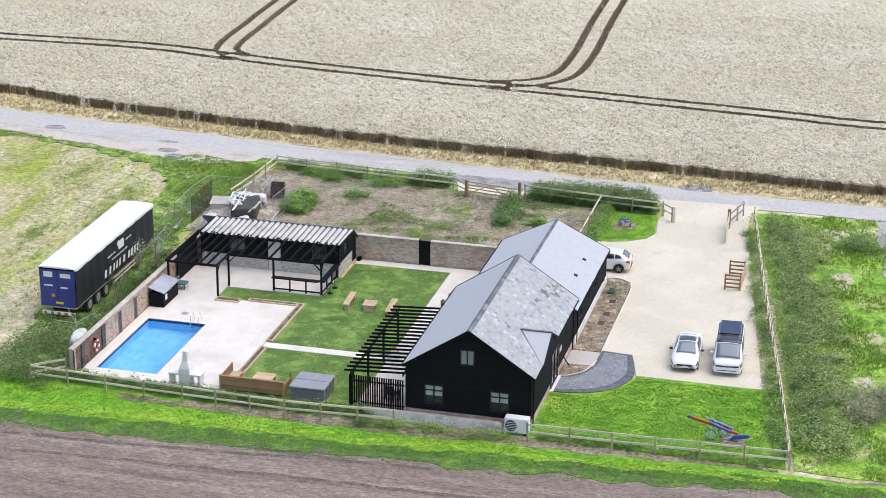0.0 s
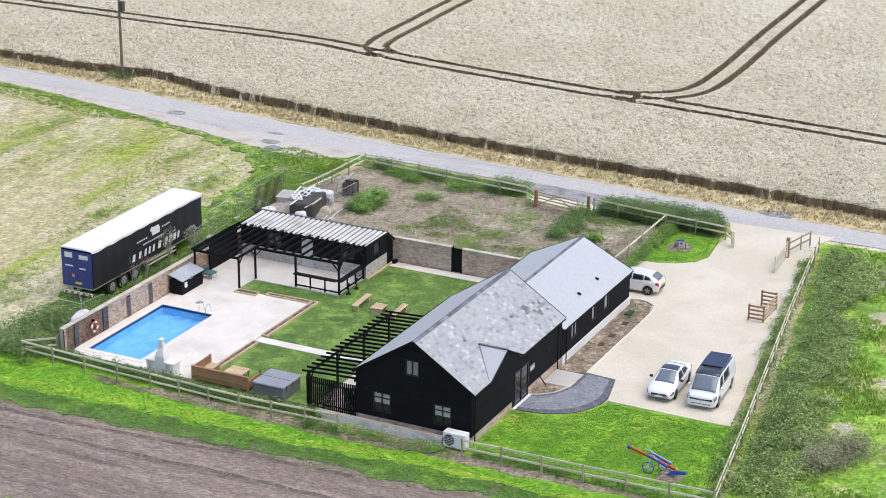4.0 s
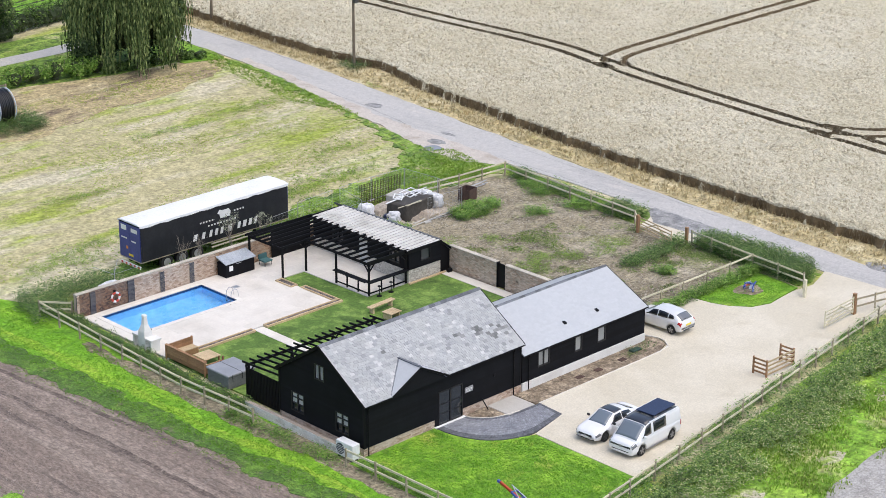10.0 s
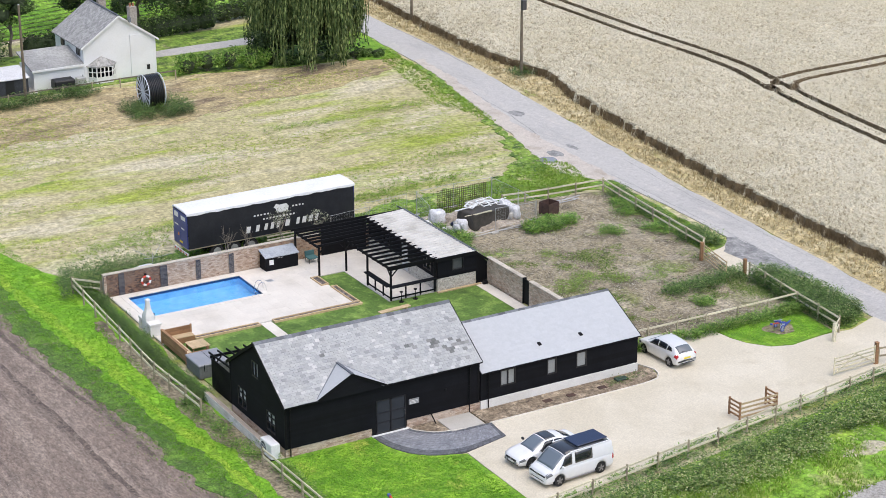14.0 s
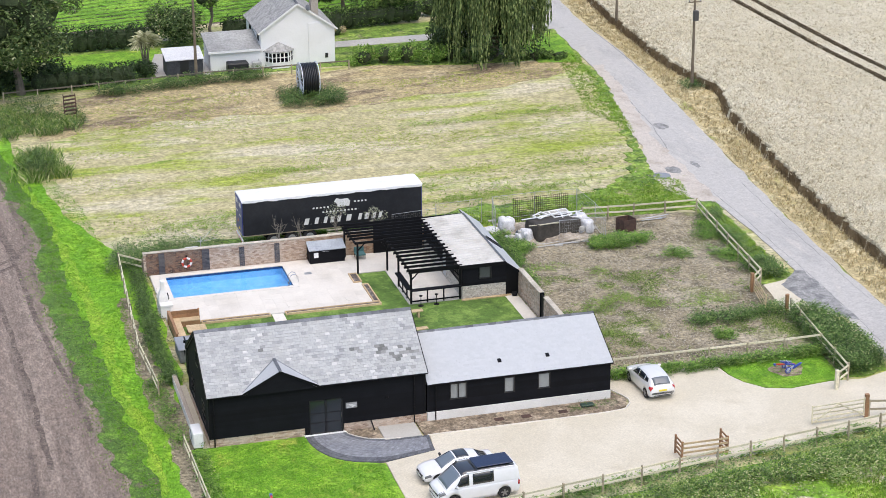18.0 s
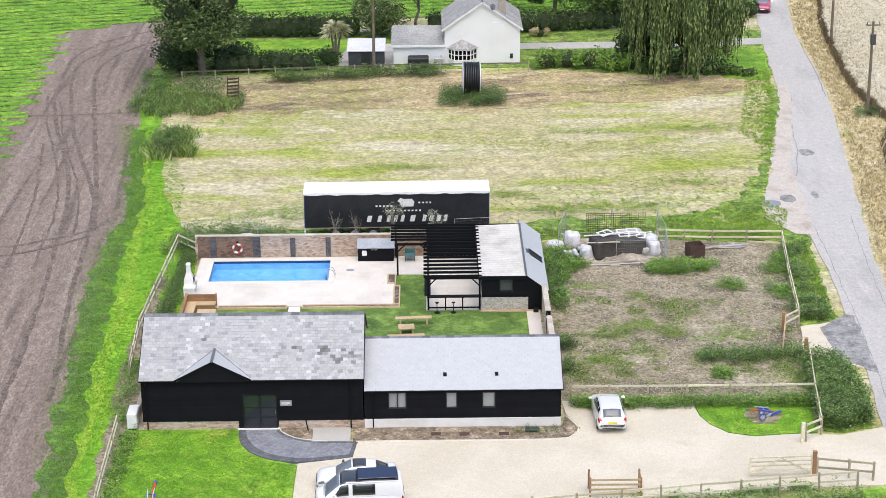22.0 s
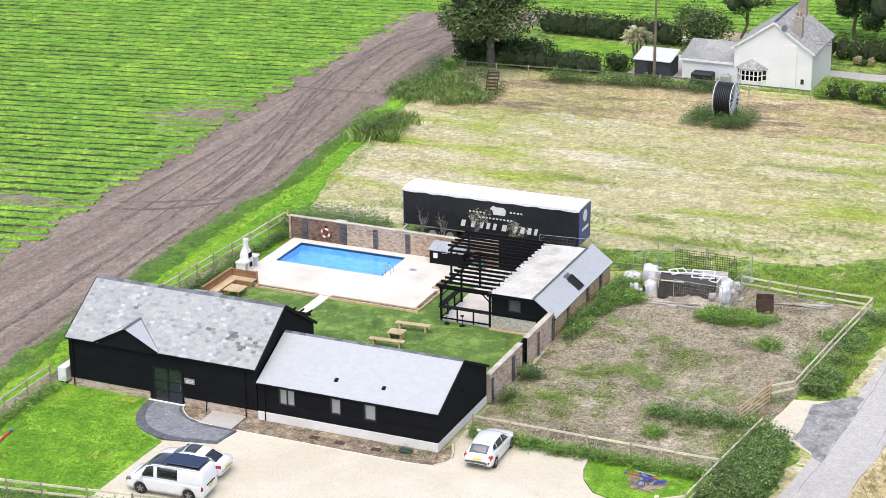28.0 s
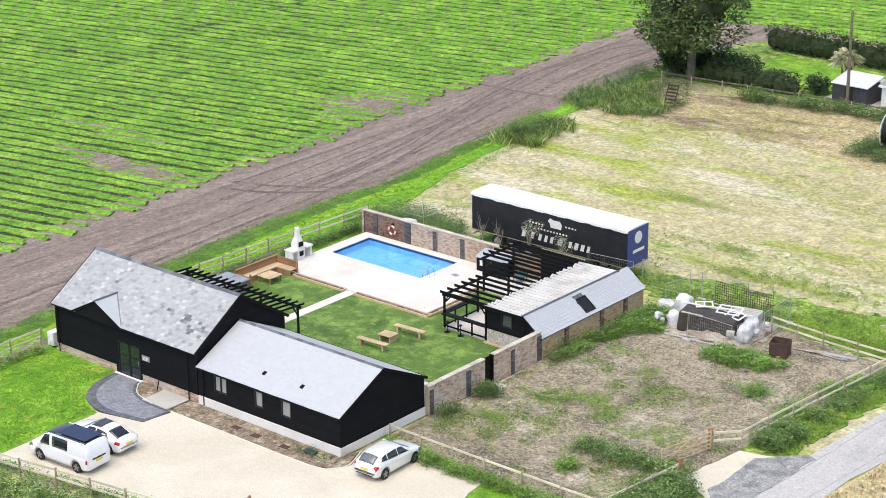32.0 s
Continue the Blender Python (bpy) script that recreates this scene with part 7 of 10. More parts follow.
# ---- lorry trailer ----
tr = thing("curtain_trailer", "black curtain-sided lorry trailer with a white roof", "lorry trailer", 7.5, 30.62, 0, 0.7)
TL, TW, TB, TT = 13.0, 2.4, 1.05, 3.6
M_CURTAIN = surf("black_pvc_curtain", [(0.012, 0.013, 0.017), (0.022, 0.023, 0.028)], rough=0.45, s1=1.3, s2=6, bump=0.25, amount=0.25)
M_NAVY = surf("navy_panel", [(0.025, 0.04, 0.19), (0.04, 0.06, 0.26)], rough=0.4, s1=1.0, s2=8, amount=0.2)
for y, s in ((0.0, -1), (TW, 1)):
    v, f = [], []
    n = 60
    for k in range(n + 1):
        x = 0.05 + (TL - 0.1) * k / n
        for j in range(7):
            z = TB + (TT - TB) * j / 6
            bulge = 0.025 * noise.noise((x * 0.9, j * 0.5, s)) + 0.012 * math.sin(x * 5.2) * (1 if j < 6 else 0)
            v.append((x, y + s * bulge, z))
    f = [(k * 7 + j, (k + 1) * 7 + j, (k + 1) * 7 + j + 1, k * 7 + j + 1) for k in range(n) for j in range(6)]
    ob = raw_mesh("side_curtain", v, f, M_CURTAIN, tr, True)
part("front_wall", boxed(TL - 0.08, TL, 0.02, TW - 0.02, TB, TT, 0.02), M_NAVY, tr, "navy headboard panel")
for y0, y1 in ((0.05, TW / 2 - 0.01), (TW / 2 + 0.01, TW - 0.05)):
    part("rear_door", boxed(-0.02, 0.05, y0, y1, TB, TT - 0.12, 0.01), M_NAVY, tr, "navy rear door")
bm = bmesh.new()
prof = [(-0.03, TT - 0.1), (-0.03, TT + 0.02), (0.3, TT + 0.09), (TW / 2, TT + 0.12), (TW - 0.3, TT + 0.09), (TW + 0.03, TT + 0.02), (TW + 0.03, TT - 0.1), (TW, TT - 0.1), (TW, TT), (0, TT), (0, TT - 0.1)]
part("roof", prism(prof, -0.04, TL + 0.02), surf("white_roof_sheet", [(0.72, 0.72, 0.72), (0.8, 0.8, 0.8)], rough=0.6, s1=0.6, s2=8, amount=0.1), tr, "white translucent roof sheet")
for k in range(8):
    a = 0.4 + 1.53 * k
    part("cant_rail_cover", boxed(a, a + 1.42, -0.045, -0.028, TT - 0.16 - 0.03 * (k % 2), TT - 0.02), M_CURTAIN, tr)
v, f = [], []
for k in range(66):
    x = 0.02 + (TL - 0.04) * k / 65
    dip = 0.1 + 0.06 * abs(math.sin(x * 1.9)) + 0.04 * noise.noise((x * 2.0, 0, 5.0))
    v += [(x, -0.05, TT + 0.02), (x, -0.062, TT - dip)]
    if k:
        f.append((2 * k - 2, 2 * k - 1, 2 * k + 1, 2 * k))
raw_mesh("roof_skirt", v, f, M_WHITE, tr)
part("chassis", boxed(0.2, TL - 0.3, 0.75, 1.0, 0.75, TB - 0.03), M_BLACK, tr)
part("chassis", boxed(0.2, TL - 0.3, 1.45, 1.7, 0.75, TB - 0.03), M_BLACK, tr)
part("floor", boxed(0.0, TL, 0.02, TW - 0.02, TB - 0.08, TB), M_TIMBER_OLD, tr)
M_TYRE = surf("tyre_rubber", [(0.018, 0.018, 0.018), (0.03, 0.03, 0.03)], rough=0.9, s1=3, s2=20)
for x in (2.2, 3.5, 4.8):
    for y in (0.08, TW - 0.38):
        wh = new("wheel")
        wh.parent = tr
        bm = tubed((x, y, 0.5), (x, y + 0.3, 0.5), 0.5, 0.5, 24)
        bmesh.ops.bevel(bm, geom=[e for e in bm.edges if e.calc_face_angle(0) > 1.0], offset=0.04, segments=2, affect="EDGES")
        part("tyre", bm, M_TYRE, wh)
        part("rim", tubed((x, y - 0.012, 0.5), (x, y + 0.312, 0.5), 0.29, 0.29, 20), M_GALV, wh)
    part("axle", tubed((x, 0.3, 0.5), (x, TW - 0.3, 0.5), 0.07), M_BLACK, tr)
for y in (0.5, TW - 0.6):
    part("landing_leg", boxed(10.2, 10.35, y, y + 0.12, 0, TB), M_BLACK, tr)
part("side_guard", boxed(6.0, 9.6, 0.02, 0.06, 0.55, 0.65), M_TIMBER, tr)
part("side_guard", boxed(6.0, 9.6, 0.02, 0.06, 0.8, 0.9), M_TIMBER, tr)
part("rear_bumper", boxed(-0.06, 0.04, 0.1, TW - 0.1, 0.55, 0.72), M_WHITE, tr, "red and white bumper bar")
for k in range(5):
    part("marker_stripe", boxed(-0.066, -0.058, 0.15 + 0.46 * k, 0.36 + 0.46 * k, 0.56, 0.71), M_RED, tr)
part("plate_bar", boxed(-0.035, -0.022, 0.85, 1.35, 1.25, 1.4), plain("yellow_plate", (0.75, 0.55, 0.03), 0.5), tr, "yellow plate with no writing")
part("plate_bar", boxed(-0.035, -0.022, 1.4, 1.6, 1.7, 1.9), plain("orange_marker", (0.7, 0.25, 0.03), 0.5), tr)
# plain bars where the side is lettered, and a plain white emblem
M_LETTER = plain("cream_lettering", (0.75, 0.75, 0.72), 0.6)
for x0, x1 in ((4.35, 4.72), (4.86, 4.93), (5.1, 5.42), (5.56, 5.63), (5.75, 6.05), (6.24, 6.54), (6.72, 7.02), (7.38, 7.78), (8.25, 8.55), (8.72, 9.08), (9.24, 9.58), (9.74, 10.02)):
    h = 0.46 if x1 - x0 > 0.1 else 0.07
    k = 0.12 * h / 0.5
    part("bar", prism([(x0, 1.44), (x1 - 0.06, 1.44), (x1 - 0.06 + k, 1.44 + h), (x0 + k, 1.44 + h)], -0.06, -0.045, "y"), M_LETTER, tr)
for x0, x1, z in ((5.0, 6.3, 2.55), (8.0, 8.9, 2.78), (5.7, 8.3, 2.2)):
    k = x0
    while k < x1:
        part("bar", boxed(k, min(x1, k + 0.14), -0.055, -0.045, z, z + 0.11), M_LETTER, tr)
        k += 0.26
part("emblem", prism([(6.55, 2.95), (6.75, 3.2), (7.0, 3.1), (7.55, 3.12), (7.72, 2.9), (7.65, 2.55), (6.8, 2.55), (6.72, 2.85)], -0.058, -0.045, "y"), M_LETTER, tr, "plain white emblem")
for y0, z0, w, h in ((0.3, 3.0, 0.7, 0.28), (1.5, 3.0, 0.6, 0.36), (0.5, 2.3, 0.5, 0.1), (1.5, 2.4, 0.6, 0.1)):
    part("emblem", boxed(-0.03, -0.021, y0, y0 + w, z0, z0 + h, 0.003), M_LETTER, tr, "plain pale emblem on the rear")
part("emblem", tubed((TL, TW * 0.5, 2.9), (TL + 0.012, TW * 0.5, 2.9), 0.42, 0.42, 18), M_LETTER, tr, "round pale emblem on the front")
part("bar", boxed(TL, TL + 0.012, 0.6, 1.9, 1.9, 2.1), M_LETTER, tr)

# ---- vehicles ----
M_CARGLASS = glass("car_glass", (0.015, 0.018, 0.022), 0.04)
# base colour lightened to stand for pale reflections in the windscreens
M_SCREEN = glass("windscreen", (0.15, 0.18, 0.21), 0.04)
M_RIM = plain("alloy_rim", (0.3, 0.3, 0.31), 0.3, 0.7)
M_RIMDARK = plain("dark_alloy_rim", (0.06, 0.06, 0.065), 0.35, 0.6)
M_TAIL = plain("tail_lamp_red", (0.45, 0.02, 0.02), 0.2)
M_HEAD = glass("headlamp_lens", (0.16, 0.165, 0.175), 0.05)


def car_paint(name, col, metal=0.0):
    m, nt, p = shell(name, 0.28, metal)
    p.inputs["Base Color"].default_value = (*col, 1)
    p.inputs["Coat Weight"].default_value = 0.7
    p.inputs["Coat Roughness"].default_value = 0.05
    g = noise_node(nt, position(nt), 3.0, 4)
    nt.links.new(ramp2(nt, g, [(0.3, tuple(c * 0.94 for c in col)), (0.7, col)]), p.inputs["Base Color"])
    return m


def glide(xs, ys, x):
    """A smooth curve through the points (xs rising), with no overshoot."""
    x = min(max(x, xs[0]), xs[-1])
    i = max(0, min(len(xs) - 2, int(np.searchsorted(xs, x)) - 1))
    d = [(ys[k + 1] - ys[k]) / (xs[k + 1] - xs[k]) for k in range(len(xs) - 1)]

    def slope(k):
        if k == 0:
            return d[0]
        if k == len(xs) - 1:
            return d[-1]
        return 0.0 if d[k - 1] * d[k] <= 0 else 2 * d[k - 1] * d[k] / (d[k - 1] + d[k])

    h = xs[i + 1] - xs[i]
    t = (x - xs[i]) / h
    return (1 + 2 * t) * (1 - t) ** 2 * ys[i] + t * (1 - t) ** 2 * h * slope(i) + t * t * (3 - 2 * t) * ys[i + 1] + t * t * (t - 1) * h * slope(i + 1)


def skin(surface, corners, na, nb, off, name, mat, parent, label=""):
    """A thin panel that follows surface(a, b); corners: four (a, b) round the panel."""
    (a0, b0), (a1, b1), (a2, b2), (a3, b3) = corners
    bm = bmesh.new()
    rows = []
    for i in range(na + 1):
        u = i / na
        row = []
        for j in range(nb + 1):
            w = j / nb
            a = (a0 + (a1 - a0) * u) * (1 - w) + (a3 + (a2 - a3) * u) * w
            b = (b0 + (b1 - b0) * u) * (1 - w) + (b3 + (b2 - b3) * u) * w
            p = Vector(surface(a, b))
            n = (Vector(surface(a + 0.02, b)) - Vector(surface(a - 0.02, b))).cross(Vector(surface(a, b + 0.02)) - Vector(surface(a, b - 0.02)))
            if n.length < 1e-9:
                n = Vector((0, p.y, 0.3))
            n.normalize()
            if n.dot(Vector((p.x * 0.15, p.y, max(0.0, p.z - 0.75) + 0.05))) < 0:
                n.negate()
            row.append(bm.verts.new(p + n * off))
        rows.append(row)
    for r0, r1 in zip(rows, rows[1:]):
        for j in range(nb):
            bm.faces.new((r0[j], r0[j + 1], r1[j + 1], r1[j]))
    bmesh.ops.recalc_face_normals(bm, faces=bm.faces[:])
    bmesh.ops.solidify(bm, geom=bm.faces[:], thickness=0.006)
    return part(name, bm, mat, parent, label, smooth=True)


def vehicle(name, label, category, at, paint, hull, cabin, wheels, radius, rim, mirror, lights, size):
    """hull: (x, top, half width, sill) and cabin: (x, top, half width of roof, half width at the belt), from tail to nose."""
    c = thing(name, label, category, *at, group="parked vehicles")
    hx, ht, hw, hb = zip(*hull)
    cx, ct, cw, cb = zip(*cabin)

    def section(x):
        zt, w, zb = glide(hx, ht, x), glide(hx, hw, x), glide(hx, hb, x)
        arch = 0.0
        for wx in wheels:
            q = (radius * 1.2) ** 2 - (x - wx) ** 2
            if q > 0:
                arch = max(arch, math.sqrt(q) + radius + 0.03)
        inner = 0.62 if arch else 0.82
        low = [(0.0, zb + 0.02), (w * inner, zb)]
        high = [(w * 0.95, zb + 0.05), (w, zb + 0.2), (w * 1.005, (zb + zt) / 2 + 0.03), (w * 0.995, zt - 0.2), (w * 0.97, zt - 0.09), (w * 0.9, zt - 0.02), (w * 0.6, zt + 0.015), (0.0, zt + 0.03)]
        return low + [(y, max(z, arch)) for y, z in high]

    def body_at(x, s):
        """s from 0 at the sill to 1 at the middle of the bonnet; its sign is the side."""
        pts = section(x)[2:]
        k = min(abs(s), 0.9999) * (len(pts) - 1)
        i = int(k)
        y, z = (pts[i][j] + (pts[i + 1][j] - pts[i][j]) * (k - i) for j in (0, 1))
        return (x, math.copysign(y, s), z)

    def side_at(x, v):
        """v from 0 at the belt to 1 at the roof edge; x is offset by 100 for the far side."""
        s = -1 if x > 50 else 1
        x = x - 100 if x > 50 else x
        zt, wt, wb, zb = glide(cx, ct, x), glide(cx, cw, x), glide(cx, cb, x), glide(hx, ht, x) - 0.04
        zs = max(zb, zt - 0.06)
        return (x, s * (wb + (wt - wb) * v + 0.02 * math.sin(math.pi * min(1, max(0, v)))), zb + (zs - zb) * v)

    def top_at(x, u):
        zt, wt = glide(cx, ct, x), glide(cx, cw, x)
        return (x, wt * u, zt - 0.06 * abs(u) ** 3)

    stations = np.linspace(hx[0], hx[-1], 74)
    bm = bmesh.new()
    rings = []
    for x in stations:
        half = section(x)
        rings.append([bm.verts.new((x, y, z)) for y, z in half] + [bm.verts.new((x, -y, z)) for y, z in half[-2:0:-1]])
    n = len(rings[0])
    for a, b in zip(rings, rings[1:]):
        for k in range(n):
            bm.faces.new((a[k], a[(k + 1) % n], b[(k + 1) % n], b[k]))
    bm.faces.new(rings[0][::-1]), bm.faces.new(rings[-1])
    bmesh.ops.recalc_face_normals(bm, faces=bm.faces[:])
    part("body", bm, paint, c, smooth=True)
    bm = bmesh.new()
    rings = []
    for x in np.linspace(cx[0], cx[-1], 40):
        ring = [side_at(x, v) for v in (0, 0.25, 0.5, 0.75, 1.0)] + [top_at(x, u) for u in (0.85, 0.5, 0, -0.5, -0.85)] + [side_at(x + 100, v) for v in (1.0, 0.75, 0.5, 0.25, 0)]
        rings.append([bm.verts.new(q) for q in ring])
    for a, b in zip(rings, rings[1:]):
        for k in range(len(a) - 1):
            bm.faces.new((a[k], a[k + 1], b[k + 1], b[k]))
    bm.faces.new(rings[0][::-1]), bm.faces.new(rings[-1])
    bmesh.ops.recalc_face_normals(bm, faces=bm.faces[:])
    part("cabin", bm, paint, c, smooth=True)
    for wx in wheels:
        for s in (1, -1):
            y = s * (glide(hx, hw, wx) - 0.03)
            wh = new("wheel")
            wh.parent = c
            bm = tubed((wx, y - s * 0.2, radius), (wx, y, radius), radius, radius, 24)
            bmesh.ops.bevel(bm, geom=[e for e in bm.edges if e.calc_face_angle(0) > 1.0], offset=0.03, segments=2, affect="EDGES")
            part("tyre", bm, M_TYRE, wh)
            part("rim", tubed((wx, y - s * 0.05, radius), (wx, y + s * 0.004, radius), radius * 0.66, radius * 0.64, 20), M_TRIM, wh)
            for k in range(5):
                a = 2 * math.pi * k / 5 + 0.3
                part("spoke", beamed((wx, y + s * 0.008, radius), (wx + radius * 0.62 * math.cos(a), y + s * 0.008, radius + radius * 0.62 * math.sin(a)), 0.02, 0.09), rim, wh)
            part("wheel_arch", tubed((wx, y - s * 0.3, radius + 0.05), (wx, y - s * 0.09, radius + 0.05), radius * 1.14, radius * 1.14, 22), M_TRIM, c)
    mx, mz, mmat = mirror
    for s in (1, -1):
        w = glide(hx, hw, mx)
        part("door_mirror", boxed(mx - 0.07, mx + 0.07, s * (w + 0.09) - 0.11, s * (w + 0.09) + 0.11, mz, mz + 0.15, 0.04), mmat, c)
    (h0, h1, hs0, hs1), (t0, t1, ts0, ts1) = lights
    for s in (1, -1):
        skin(body_at, [(h0, s * hs0), (h1, s * (hs0 + 0.02)), (h1, s * hs1), (h0 + 0.1, s * hs1)], 6, 4, 0.008, "headlight", M_HEAD, c)
        skin(body_at, [(t1, s * ts0), (t0, s * ts0), (t0, s * ts1), (t1 - 0.06, s * ts1)], 5, 4, 0.008, "tail_light", M_TAIL, c)
    c.scale = (size, size, size)
    return c, body_at, side_at, top_at


def plates(c, front, rear, zf, zr):
    part("plate", boxed(front - 0.03, front + 0.012, -0.26, 0.26, zf, zf + 0.11, 0.004), M_WHITE, c, "white plate with no writing")
    part("plate", boxed(rear - 0.012, rear + 0.03, -0.26, 0.26, zr, zr + 0.11, 0.004), M_YPLATE, c, "yellow plate with no writing")


M_YPLATE = plain("yellow_rear_plate", (0.72, 0.58, 0.05), 0.5)
P_WHITE = car_paint("white_car_paint", (0.8, 0.8, 0.81))
P_SILVER = car_paint("silver_car_paint", (0.76, 0.755, 0.74), 0.15)
P_RED = car_paint("dusky_red_paint", (0.4, 0.06, 0.12))
P_GREY = car_paint("dark_grey_roof", (0.03, 0.033, 0.04))

saloon, sb, ss, st = vehicle(
    "saloon_car", "white saloon car with a dark glass roof", "car", (12.27, -6.85, 0.01, 183), P_WHITE,
    [(-2.28, 0.72, 0.62, 0.42), (-2.24, 0.92, 0.74, 0.34), (-2.1, 0.99, 0.82, 0.27), (-1.6, 0.99, 0.88, 0.22), (-0.4, 0.94, 0.9, 0.2), (0.7, 0.92, 0.9, 0.2), (1.15, 0.89, 0.89, 0.2), (1.7, 0.82, 0.87, 0.2), (2.05, 0.72, 0.82, 0.22), (2.22, 0.6, 0.7, 0.26), (2.27, 0.5, 0.6, 0.3)],
    [(-1.95, 0.98, 0.62, 0.74), (-1.6, 1.12, 0.6, 0.78), (-1.05, 1.34, 0.58, 0.82), (-0.4, 1.43, 0.6, 0.84), (0.2, 1.41, 0.6, 0.84), (0.6, 1.24, 0.63, 0.83), (1.22, 0.9, 0.72, 0.8)],
    (-1.38, 1.36), 0.33, M_RIMDARK, (0.72, 0.93, M_TRIM), ((1.78, 2.17, 0.36, 0.62), (-2.23, -1.9, 0.44, 0.7)), 0.93)
skin(st, [(1.16, -0.88), (1.16, 0.88), (0.28, 0.86), (0.28, -0.86)], 8, 6, 0.008, "windscreen", M_SCREEN, saloon)
skin(st, [(0.2, -0.9), (0.2, 0.9), (-0.55, 0.88), (-0.55, -0.88)], 6, 5, 0.008, "roof_panel", P_GREY, saloon, "dark glass roof panel")
skin(st, [(-1.12, -0.84), (-1.12, 0.84), (-1.82, 0.8), (-1.82, -0.8)], 6, 5, 0.008, "rear_window", M_CARGLASS, saloon)
for far in (0, 100):
    skin(ss, [(0.82 + far, 0.12), (-0.28 + far, 0.12), (-0.28 + far, 0.9), (0.3 + far, 0.9)], 6, 3, 0.006, "side_window", M_CARGLASS, saloon)
    skin(ss, [(-0.34 + far, 0.12), (-1.35 + far, 0.2), (-1.12 + far, 0.86), (-0.34 + far, 0.9)], 6, 3, 0.006, "side_window", M_CARGLASS, saloon)
part("grille", boxed(2.14, 2.285, -0.5, 0.5, 0.45, 0.58, 0.03), M_TRIM, saloon)
part("grille_badge", tubed((2.28, 0, 0.52), (2.3, 0, 0.52), 0.06, 0.06, 14), M_RIM, saloon)
part("lower_grille", boxed(2.1, 2.27, -0.66, 0.66, 0.26, 0.36, 0.03), M_TRIM, saloon)
plates(saloon, 2.28, -2.29, 0.37, 0.66)

van, vb, vside, vtop = vehicle(
    "camper_van", "white camper van with a black roof front and solar panel", "van", (12.5, -9.32, 0.01, 184), P_WHITE,
    [(-2.45, 0.9, 0.84, 0.4), (-2.42, 1.06, 0.9, 0.32), (-2.2, 1.12, 0.94, 0.24), (-1.0, 1.12, 0.95, 0.22), (0.6, 1.12, 0.95, 0.22), (1.5, 1.1, 0.95, 0.22), (1.95, 1.02, 0.93, 0.22), (2.25, 0.94, 0.91, 0.23), (2.38, 0.86, 0.87, 0.25), (2.44, 0.74, 0.79, 0.28)],
    [(-2.44, 1.1, 0.84, 0.9), (-2.4, 1.75, 0.8, 0.92), (-2.2, 1.9, 0.8, 0.93), (-0.8, 1.95, 0.81, 0.93), (0.6, 1.93, 0.8, 0.93), (1.0, 1.84, 0.79, 0.93), (1.4, 1.55, 0.8, 0.92), (2.0, 1.04, 0.82, 0.9)],
    (-1.5, 1.5), 0.34, M_RIM, (1.35, 1.1, P_WHITE), ((2.0, 2.4, 0.42, 0.74), (-2.41, -2.28, 0.3, 0.68)), 0.93)
skin(vtop, [(1.92, -0.94), (1.92, 0.94), (1.1, 0.93), (1.1, -0.93)], 8, 6, 0.008, "windscreen", M_SCREEN, van)
skin(vtop, [(1.06, -0.99), (1.06, 0.99), (0.12, 0.98), (0.12, -0.98)], 6, 6, 0.01, "roof_panel", P_GREY, van, "black roof front")
skin(vtop, [(0.12, -0.98), (0.12, 0.98), (-2.15, 0.98), (-2.15, -0.98)], 6, 6, 0.008, "roof_panel", P_GREY, van, "black roof")
for far in (0, 100):
    skin(vside, [(1.5 + far, 0.1), (0.62 + far, 0.1), (0.62 + far, 0.9), (1.08 + far, 0.9)], 5, 4, 0.006, "side_window", M_CARGLASS, van)
    skin(vside, [(0.4 + far, 0.1), (-0.85 + far, 0.1), (-0.85 + far, 0.88), (0.4 + far, 0.88)], 5, 4, 0.006, "side_window", M_CARGLASS, van)
    s = -1 if far else 1
    part("roof_rail", boxed(-2.15, 0.75, s * 0.82 - 0.03, s * 0.82 + 0.03, 1.86, 1.92, 0.01), P_WHITE, van)
    part("sill_trim", boxed(-1.05, 1.05, s * 0.94 - 0.02, s * 0.94 + 0.02, 0.24, 0.3, 0.01), M_RIM, van)
part("solar_panel", boxed(-2.1, 0.08, -0.66, 0.66, 2.0, 2.05, 0.012), glass("solar_glass", (0.014, 0.02, 0.055), 0.1), van, "dark blue solar panel on the roof")
for x in (-1.9, -0.15):
    for y in (-0.5, 0.5):
        part("panel_foot", boxed(x - 0.05, x + 0.05, y - 0.05, y + 0.05, 1.93, 2.0), M_TRIM, van)
part("grille", boxed(2.3, 2.455, -0.74, 0.74, 0.66, 0.78, 0.03), M_TRIM, van)
part("grille_badge", tubed((2.44, 0, 0.72), (2.465, 0, 0.72), 0.08, 0.08, 14), M_RIM, van)
part("lower_grille", boxed(2.3, 2.45, -0.62, 0.62, 0.4, 0.47, 0.02), M_TRIM, van)
part("tailgate_strip", boxed(-2.475, -2.42, -0.5, 0.5, 0.9, 0.99, 0.01), M_TRIM, van, "dark tailgate strip")
plates(van, 2.455, -2.47, 0.3, 0.74)

